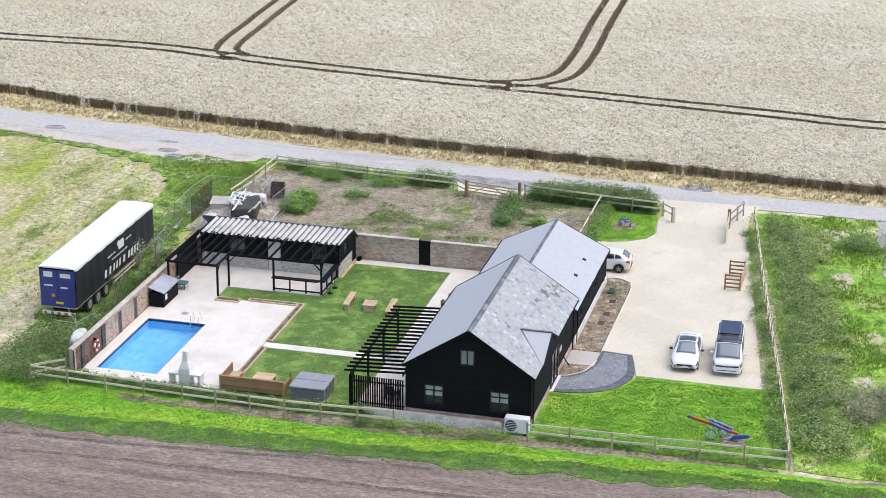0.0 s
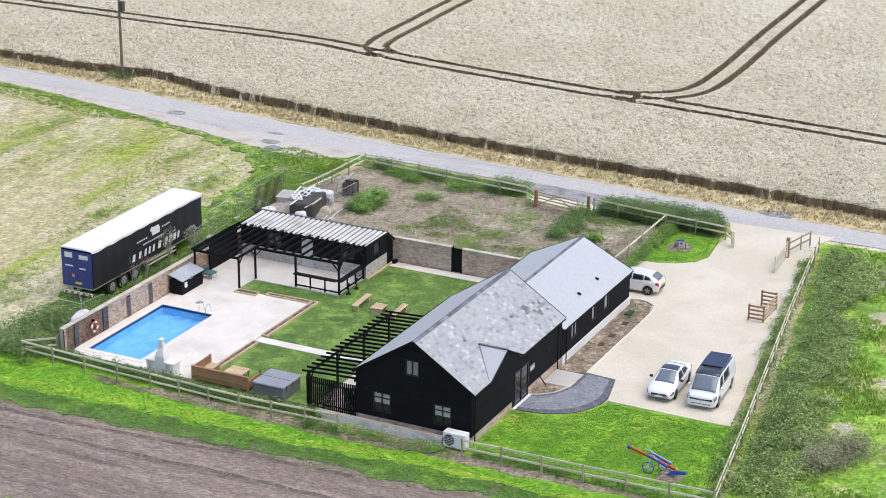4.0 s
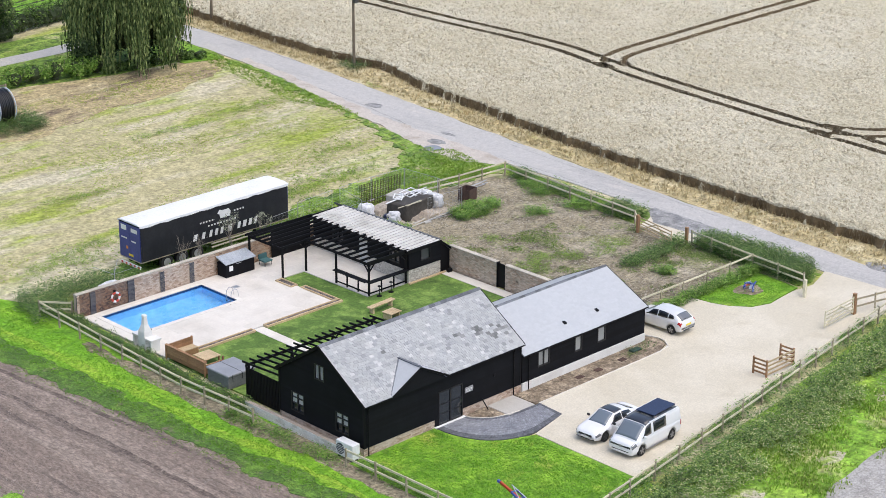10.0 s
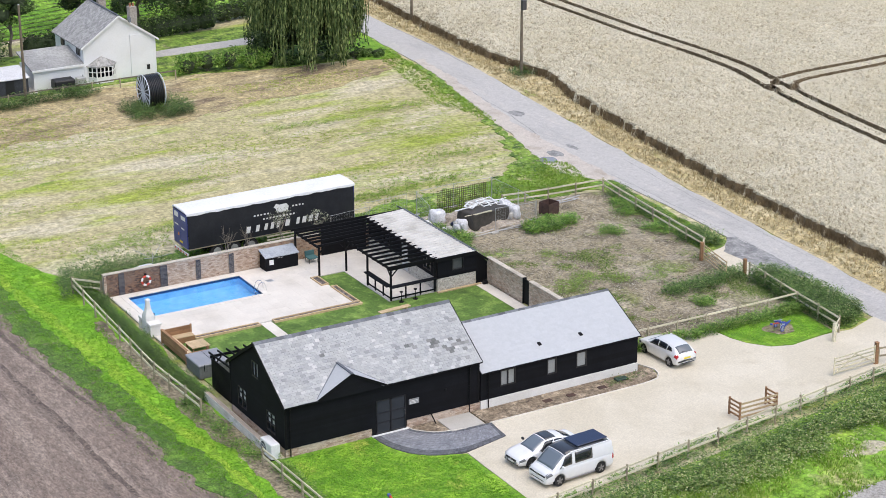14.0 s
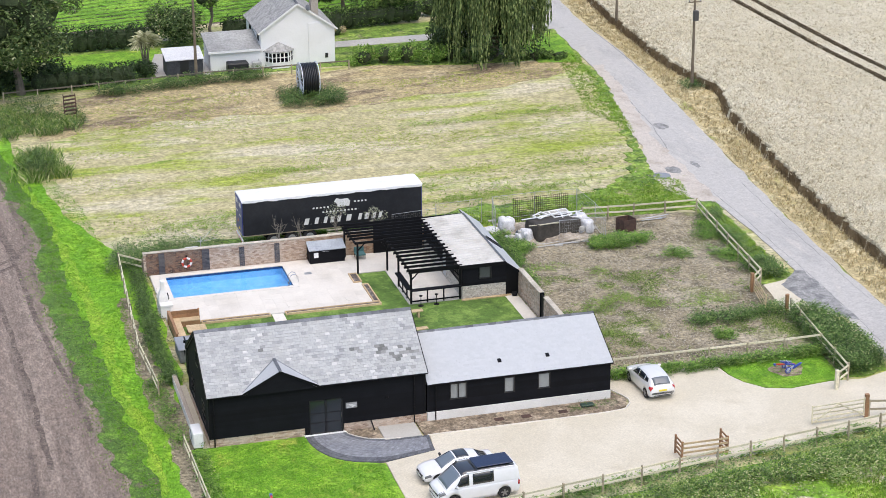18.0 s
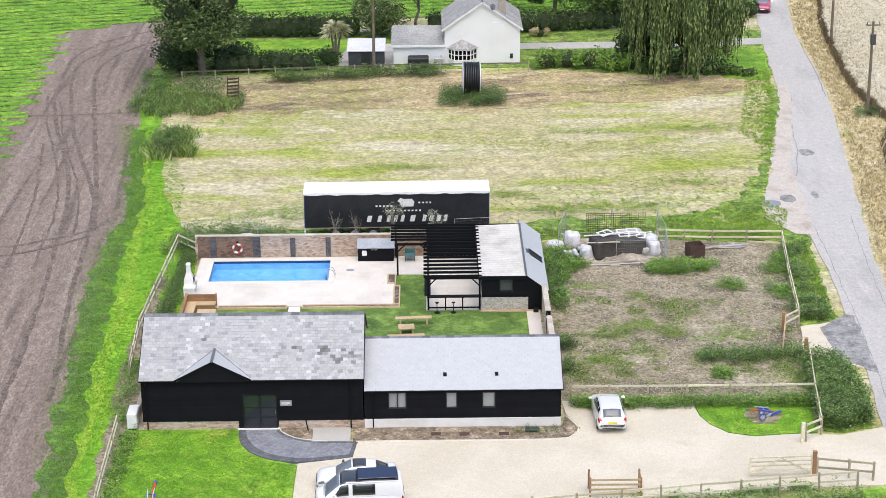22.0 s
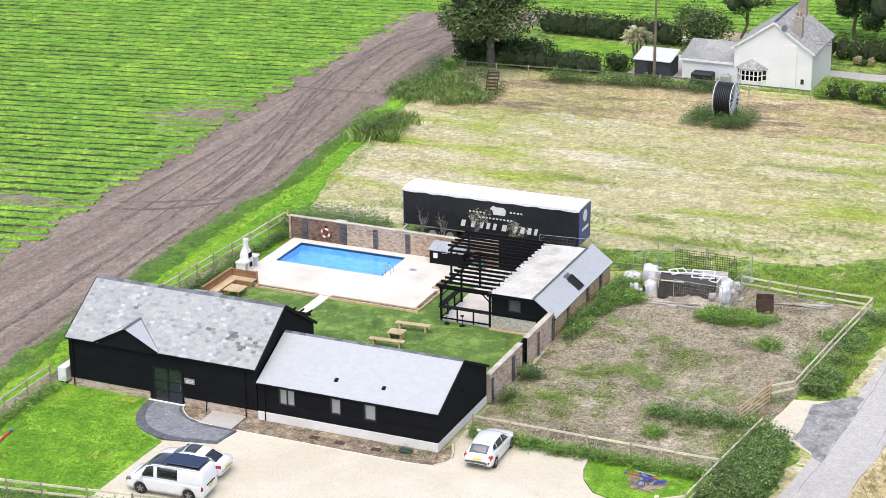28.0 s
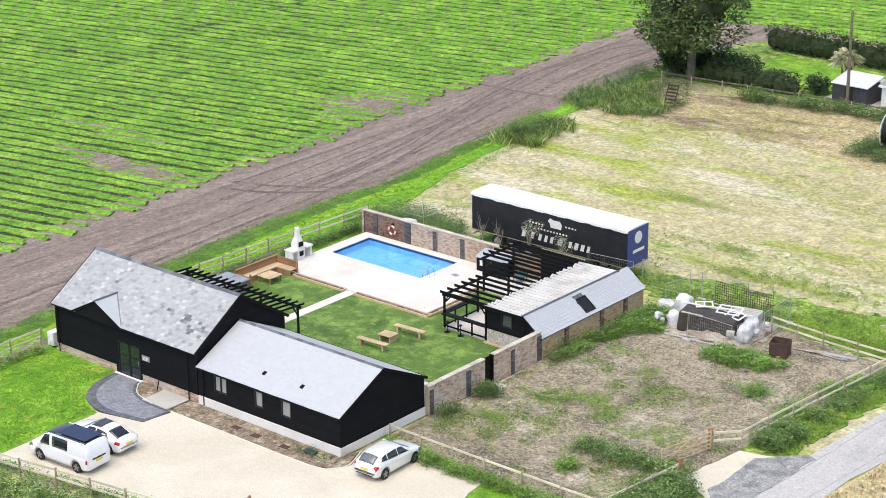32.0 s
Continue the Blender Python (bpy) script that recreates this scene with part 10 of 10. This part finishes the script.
growth("wall_nettles", scatter([(-2.4, 28.2), (0.2, 28.2), (7.2, 28.2), (7.0, 30.2), (5.0, 32.8), (-1.0, 33.2)], 640, r), 0.95, L_NETTLE, "tall nettles behind the pool wall", "nettles", 3, 16, 0.13)
growth("trailer_weeds", strip([(7.2, 29.4), (12, 29.5), (17, 29.6), (21, 29.8)], 0.5, 330, r), 0.6, L_HEDGE, "weeds along the lorry trailer", "weeds", 4, 14, 0.13)
growth("field_flushes", [(r.gauss(x, u), r.gauss(y, w)) for x, y, u, w, n in ((14.4, 47.6, 1.6, 0.35, 60), (30, 56.4, 2.2, 0.4, 70), (38.5, 57.3, 2.0, 0.5, 70), (26, 37.0, 2.0, 0.6, 120), (31, 38.0, 2.5, 0.7, 120), (22.5, 40.5, 1.8, 0.4, 60), (36, 43, 1.8, 0.5, 60), (5, 36.5, 2.0, 0.8, 110), (9, 38.2, 2.2, 0.6, 70)) for _ in range(n)], 0.09, leaf_mat("flush_leaves", [(0.0, (0.13, 0.23, 0.03)), (0.5, (0.24, 0.36, 0.05)), (1.0, (0.38, 0.46, 0.1))]), "green flushes of regrowth on the mown field", "grass", 118, 8, 0.13, 0.3)
growth("lane_nettles", scatter([(38.7, 8.6), (38.2, 3.4), (38.0, -0.4), (39.0, -1.0), (41.0, -0.3), (41.3, 4), (40.8, 8.6)], 1150, r), 1.05, L_NETTLE, "dense dark nettles beside the lane", "nettles", 5, 18, 0.13, 0.25)
growth("gate_nettles", scatter([(39.7, 14.8), (41.6, 15.2), (41.6, 18), (40.2, 18)], 150, r), 0.9, L_NETTLE, "clump of nettles by the yard gate", "nettles", 6, 16, 0.13)
growth("yard_border", strip([(24.6, 2.65), (31, 2.6), (38.0, 2.65)], 0.22, 480, r), 0.62, L_WEED, "leafy border plants along the yard fence", "border plants", 7, 16, 0.12, 0.2)
growth("lane_fence_weeds", [q for q in strip([(40.2, 16.5), (40.9, 22), (41.5, 28.5)], 0.4, 420, r) if noise.noise((q[0] * 0.5, q[1] * 0.6, 7.0)) > -0.12], 0.6, L_NETTLE, "weed clumps outside the lane fence", "weeds", 116, 15, 0.12)
growth("inner_nettles", strip([(33.0, 9.3), (36, 9.4), (38.8, 9.8)], 0.4, 240, r), 0.65, L_NETTLE, "nettles inside the yard gateway", "nettles", 8, 15, 0.13)
growth("field_border", strip([(-0.6, 9.5), (-0.8, 15), (-0.6, 22), (-0.4, 27.5)], 0.28, 620, r), 0.55, L_HEDGE, "dark low border between fence and terrace", "border plants", 9, 15, 0.11, 0.2)
growth("lawn_border", strip([(-0.75, -0.6), (-0.6, -7), (-0.3, -13.4), (4, -12.9), (8.5, -12.4)], 0.25, 330, r), 0.42, L_WEED, "leafy border along the lawn fence", "border plants", 10, 15, 0.12, 0.2)
growth("drive_border", strip([(9, -12.4), (16, -11.2), (26, -9.5), (36, -8.0)], 0.22, 330, r), 0.42, L_WEED, "leafy border between drive and fence", "border plants", 11, 15, 0.11, 0.2)
growth("pasture_scrub", strip([(2, -14.9), (9, -14.3), (16, -13.3), (26, -11.8), (38, -9.9)], 0.7, 800, r), 0.75, L_NETTLE, "tall dark weeds outside the pasture fence", "weeds", 12, 15, 0.13)
growth("pasture_scrub_outer", [q for q in strip([(1, -16.4), (9, -15.8), (16, -14.9), (26, -13.3), (37, -11.4)], 0.75, 1500, r) if noise.noise((q[0] * 0.35, q[1] * 0.5, 2.0)) > -0.3], 0.6, L_SCRUB, "mixed green and straw-tipped weeds beside the pasture", "weeds", 13, 14, 0.13)
growth("pasture_scrub_tips", strip([(2, -15.0), (9, -14.4), (16, -13.4), (26, -11.9), (38, -10.0)], 0.7, 700, r), 0.8, L_SCRUB, "straw-tipped tall grass among the weeds", "weeds", 115, 13, 0.12)
growth("dead_brush", clusters([(7.6, -18.0, 0.8), (8.8, -18.6, 0.7), (6.4, -17.6, 0.6)], 150), 0.9, leaf_mat("withered_brush", [(0.0, (0.1, 0.11, 0.05)), (0.6, (0.24, 0.26, 0.13)), (1.0, (0.44, 0.42, 0.25))]), "withered grey-brown brush in the pasture", "brush", 113, 15, 0.12)
growth("gate_thistles", clusters([(34.5, -15.2, 0.7), (35.6, -16.0, 0.8)], 90), 0.8, L_NETTLE, "dark weed clump by the lane pasture", "weeds", 114, 15, 0.13)
growth("heap_weeds", scatter([(30.8, 23.6), (33.4, 23.4), (33.8, 25.6), (31.4, 25.4)], 170, r) + scatter([(24.2, 23.5), (26.6, 25.0), (26.0, 28), (24.2, 28)], 230, r) + scatter([(24.05, 17), (24.9, 17.4), (25.4, 22.5), (26.6, 25.5), (24.1, 27.5)], 200, r, lambda x, y: noise.noise((x * 0.9, y * 0.8, 5.0)) > 0.02) + scatter([(33.5, 23.8), (35.2, 24.0), (35, 25)], 40, r), 0.55, L_WEED, "clumps of green weeds round the heap", "weeds", 14, 16, 0.14)
growth("wall_foot_nettles", strip([(24.3, 17.5), (24.4, 21), (24.9, 24), (25.3, 27)], 0.35, 150, r), 0.85, L_HEDGE, "dark nettles along the foot of the garden wall", "nettles", 119, 15, 0.12)
growth("wall_weeds", scatter([(24.0, 10.6), (25.2, 10.8), (25.2, 12.0), (24.0, 12.0)], 60, r) + scatter([(24.0, 7.2), (24.8, 7.4), (24.6, 9)], 30, r), 0.75, L_HEDGE, "dark weeds at the foot of the wall", "weeds", 15, 15, 0.12)
growth("yard_weeds", [(r.gauss(x, w), r.gauss(y, w)) for x, y, w, n in ((33.5, 6.9, 0.3, 45), (36.2, 21.2, 0.45, 40), (39.6, 20.0, 0.6, 90), (40.6, 26, 0.5, 80), (39.9, 24, 0.5, 70), (34.2, 25.2, 0.5, 40), (35.4, 25.0, 0.3, 14), (26.3, 25.4, 0.4, 40)) for _ in range(n)], 0.4, L_WEED, "scattered green weeds in the yard", "weeds", 16, 14, 0.13)
growth("yard_clover", [(r.gauss(x, u), r.gauss(y, w)) for x, y, u, w, n in ((26.55, 9.23, 0.42, 0.25, 150), (27.0, 13.2, 0.9, 0.4, 110), (28.3, 14.1, 0.8, 0.45, 160), (29.7, 15.0, 0.7, 0.35, 110), (31.0, 13.9, 0.55, 0.4, 110), (31.6, 13.0, 0.5, 0.4, 80), (35.0, 12.9, 0.9, 0.5, 130), (33.6, 12.2, 0.7, 0.4, 50), (29.8, 19.7, 0.5, 0.3, 60), (26.4, 21.5, 0.7, 0.4, 80), (36.3, 21.2, 0.6, 0.35, 60), (37.5, 5.0, 0.9, 0.5, 60), (30.5, 17.0, 1.2, 0.6, 30)) for _ in range(int(n * 0.5))], 0.07, leaf_mat("clover_leaves", [(0.0, (0.1, 0.16, 0.03)), (0.5, (0.19, 0.29, 0.055)), (1.0, (0.31, 0.4, 0.1))]), "low bright clover and grass patches in the yard", "grass", 117, 8, 0.1, 0.24)
growth("bed_plants", scatter([(20.6, -1.2), (23.6, -1.0), (23.8, 0.0), (20.6, 0.0)], 40, r), 0.22, L_HEDGE, "small plants at the end of the bark bed", "plants", 17, 10, 0.07, 0.1)
growth("pole_scrub", scatter([(52.4, 59.5), (55.2, 59.5), (55.6, 62), (53, 62.5)], 90, r), 0.5, L_HEDGE, "scrub round the foot of the pole", "weeds", 18, 12, 0.14)
growth("gable_weeds", strip([(-1.5, 1.0), (-1.6, 5), (-1.7, 9.5)], 0.3, 160, r), 0.4, L_WEED, "weeds at the foot of the low wall", "weeds", 19, 12, 0.11)

# ---- grass ----
verge_poly = [(-2.3, -22), (-2.1, -3), (-2.1, 14), (-1.5, 31), (-2.5, 44), (-5.8, 60), (-8.2, 58), (-5.9, 38), (-6.1, 29), (-5.2, 12), (-4.2, -3), (-3.2, -22)]
tufts("verge_tufts", scatter(verge_poly, 9000, r), 0.06, L_VERGE, "lush grass tufts on the verge", "grass", r, 4, 0.02, 0.9)
tufts("pasture_tufts", scatter([(-1.0, -15), (38.5, -8.8), (41, -9), (41, -17), (26, -18.6), (2, -22.5), (-2, -30)], 5200, r, lambda x, y: noise.noise((x * 0.22, y * 0.22, 4.0)) + 0.6 * noise.noise((x * 0.7, y * 0.7, 9.0)) > r.uniform(-0.2, 0.5)), 0.17, leaf_mat("pasture_blades", [(0.0, (0.15, 0.3, 0.03)), (0.5, (0.26, 0.43, 0.05)), (1.0, (0.48, 0.52, 0.18))]), "long pasture grass tufts", "grass", r, 5, 0.03, 0.8)
tufts("lawn_tufts", scatter([(-0.5, -12.8), (8.6, -12.0), (8.6, -4.6), (5.4, -2.6), (5.3, -0.1), (-0.5, -0.1)], 9000, r), 0.045, L_LUSH, "short lawn grass and clover", "grass", r, 4, 0.02, 0.9)
tufts("gate_lawn_tufts", scatter([(31.6, 2.5), (37.9, 2.5), (37.6, -0.9), (34, -1.3), (32.4, -0.3)], 2600, r), 0.045, L_LUSH, "short lawn grass by the entrance", "grass", r, 4, 0.02, 0.9)
tufts("roadside_tufts", scatter([(39.8, 15), (41.2, 29.5), (42.6, 30), (42.0, 15.6)], 1800, r) + scatter([(8, 32), (24, 31.0), (41, 30.0), (42.5, 36), (38, 46), (24, 42), (8, 38)], 4600, r, lambda x, y: r.random() < max(0.03, 1 - (y - 30.5) / (3.5 + 6 * max(0, (x - 30) / 12)))) + scatter([(43.5, 48), (45.5, 60), (47.5, 75), (45.5, 75), (42, 56)], 1300, r), 0.11, L_GRASS, "grass along the lane and behind the yard", "grass", r, 6, 0.022, 0.9)
tufts("field_tufts", scatter([(-1, 34), (41, 37), (44, 56), (46, 70), (0, 72), (-3, 48)], 9000, r, lambda x, y: r.random() < 0.25 + 1.3 * noise.noise((x * 0.07, y * 0.22, 1.0))), 0.05, leaf_mat("regrowth_blades", [(0.0, (0.22, 0.33, 0.04)), (0.6, (0.34, 0.44, 0.06)), (1.0, (0.5, 0.5, 0.16))]), "short regrowing grass on the mown field", "grass", r, 4, 0.035, 1.0)
tufts("field_straw", scatter([(-1, 34), (41, 37), (44, 56), (46, 72), (0, 73), (-3, 48)], 5000, r), 0.05, leaf_mat("mown_straw", [(0.0, (0.4, 0.35, 0.18)), (0.6, (0.54, 0.48, 0.29)), (1.0, (0.62, 0.57, 0.4))]), "loose mown straw on the field", "straw", r, 4, 0.03, 2.5)
tufts("yard_grass", scatter([(24.2, 4), (38.4, 3.8), (39, 9), (39.3, 14), (39.8, 19), (33, 19), (24.2, 20)], 4200, r, lambda x, y: noise.noise((x * 0.16, y * 0.2, 6.0)) + 0.5 * noise.noise((x * 0.7, y * 0.7, 3.0)) > 0.05 + 0.6 * r.random()), 0.05, L_SCRUB, "patchy yard grass", "grass", r, 5, 0.03, 0.9)
edge_spots = []
for _ in range(14000):
    y = r.uniform(-60, 115)
    edge_spots.append((edge_x(wheat_edge, y) + r.gauss(0.05, 0.16), y))
tufts("wheat_edge_stalks", edge_spots, 0.62, M_WHEATDARK, "brown wheat stalks along the field edge, shade in their colour", "wheat", r, 4, 0.016, 0.35)
rim = [(q[0] + r.gauss(0, 0.05), q[1] + r.gauss(0, 0.05)) for line in TRAMS for o in (-1.33, -0.55, 0.55, 1.33) for q in offset_line(line, o, 0.25) if 45 < q[0] < 112 and -60 < q[1] < 115]
tufts("rut_stalks", rim, 0.2, leaf_mat("rim_stalks", [(0.0, (0.2, 0.15, 0.08)), (0.5, (0.38, 0.31, 0.2)), (1.0, (0.56, 0.5, 0.37))], 0.8), "bent wheat stalks beside the wheel lines", "wheat", r, 4, 0.03, 0.9, z=0.58)
vs_ = []
for _ in range(5200):
    y = r.uniform(-60, 110)
    a, b = edge_x(far_edge, y), edge_x(wheat_edge, y)
    vs_.append((r.uniform(a + 0.3, b), y))
tufts("verge_straw_tufts", vs_, 0.22, L_DRY, "dry grass on the far verge", "grass", r, 5, 0.03, 0.9)
ears = []
for _ in range(60000):
    y = r.uniform(-55, 112)
    x = edge_x(wheat_edge, y) + 0.3 + 50 * r.random() ** 1.4
    ears.append((x, y))
rutset = {(int((q[0] + i * 0.3) // 0.3), int((q[1] + j * 0.3) // 0.3)) for q in ruts for i in (-1, 0, 1) for j in (-1, 0, 1)}
ears = [q for q in ears if (int(q[0] // 0.3), int(q[1] // 0.3)) not in rutset]
tufts("wheat_ears", ears, 0.16, leaf_mat("wheat_ears", [(0.0, (0.36, 0.3, 0.19)), (0.5, (0.55, 0.49, 0.36)), (1.0, (0.64, 0.585, 0.45))], 0.8), "ripe ears over the wheat field", "wheat", r, 3, 0.034, 1.0, z=0.68, spread=0.25)

soil_clods = scatter([(-20, -5), (-5, -5), (-6, 30), (-9, 60), (-10, 84), (-17, 88), (-17, 45)], 20000, r)
v, f = [], []
for x, y in soil_clods:
    s = r.uniform(0.015, 0.055)
    m = len(v)
    a = r.uniform(0, 6.28)
    v += [(x + s * math.cos(a), y + s * math.sin(a), -0.05), (x + s * math.cos(a + 2.1), y + s * math.sin(a + 2.1), -0.05), (x + s * math.cos(a + 4.2), y + s * math.sin(a + 4.2), -0.05), (x + r.gauss(0, 0.02), y, -0.05 + s * 0.9)]
    f += [(m, m + 1, m + 3), (m + 1, m + 2, m + 3), (m + 2, m, m + 3)]
tagged(raw_mesh("soil_clods", v, f, surf("soil_clod", [(0.19, 0.15, 0.12), (0.34, 0.29, 0.245)], rough=0.95, s1=4, s2=12)), "loose clods on the tilled soil", "soil", kind="stuff")
v, f = [], []
for x, y in scatter([(24.2, 4), (38.4, 3.8), (39, 9), (39.3, 14), (40.5, 28.5), (33, 29), (24.2, 25)], 9000, r):
    s = r.uniform(0.02, 0.075)
    m = len(v)
    a = r.uniform(0, 6.28)
    v += [(x + s * math.cos(a), y + s * math.sin(a), -0.012), (x + s * math.cos(a + 2.1), y + s * math.sin(a + 2.1), -0.012), (x + s * math.cos(a + 4.2), y + s * math.sin(a + 4.2), -0.012), (x, y, s * 0.7)]
    f += [(m, m + 1, m + 3), (m + 1, m + 2, m + 3), (m + 2, m, m + 3)]
tagged(raw_mesh("yard_stones", v, f, surf("yard_stone", [(0.28, 0.24, 0.17), (0.58, 0.53, 0.45)], rough=0.9, s1=5, s2=12)), "stones and clods scattered over the yard", "stones", kind="stuff")
tufts("soil_edge_grass", [(edge_x(sorted(curve_pts(SOIL_EDGE, 2.0), key=lambda p: p[1]), y) + r.gauss(-0.1, 0.6), y) for y in [r.uniform(-25, 60) for _ in range(6000)]], 0.07, L_WEED, "thin grass spreading into the soil", "grass", r, 4, 0.02, 1.0, z=-0.05)
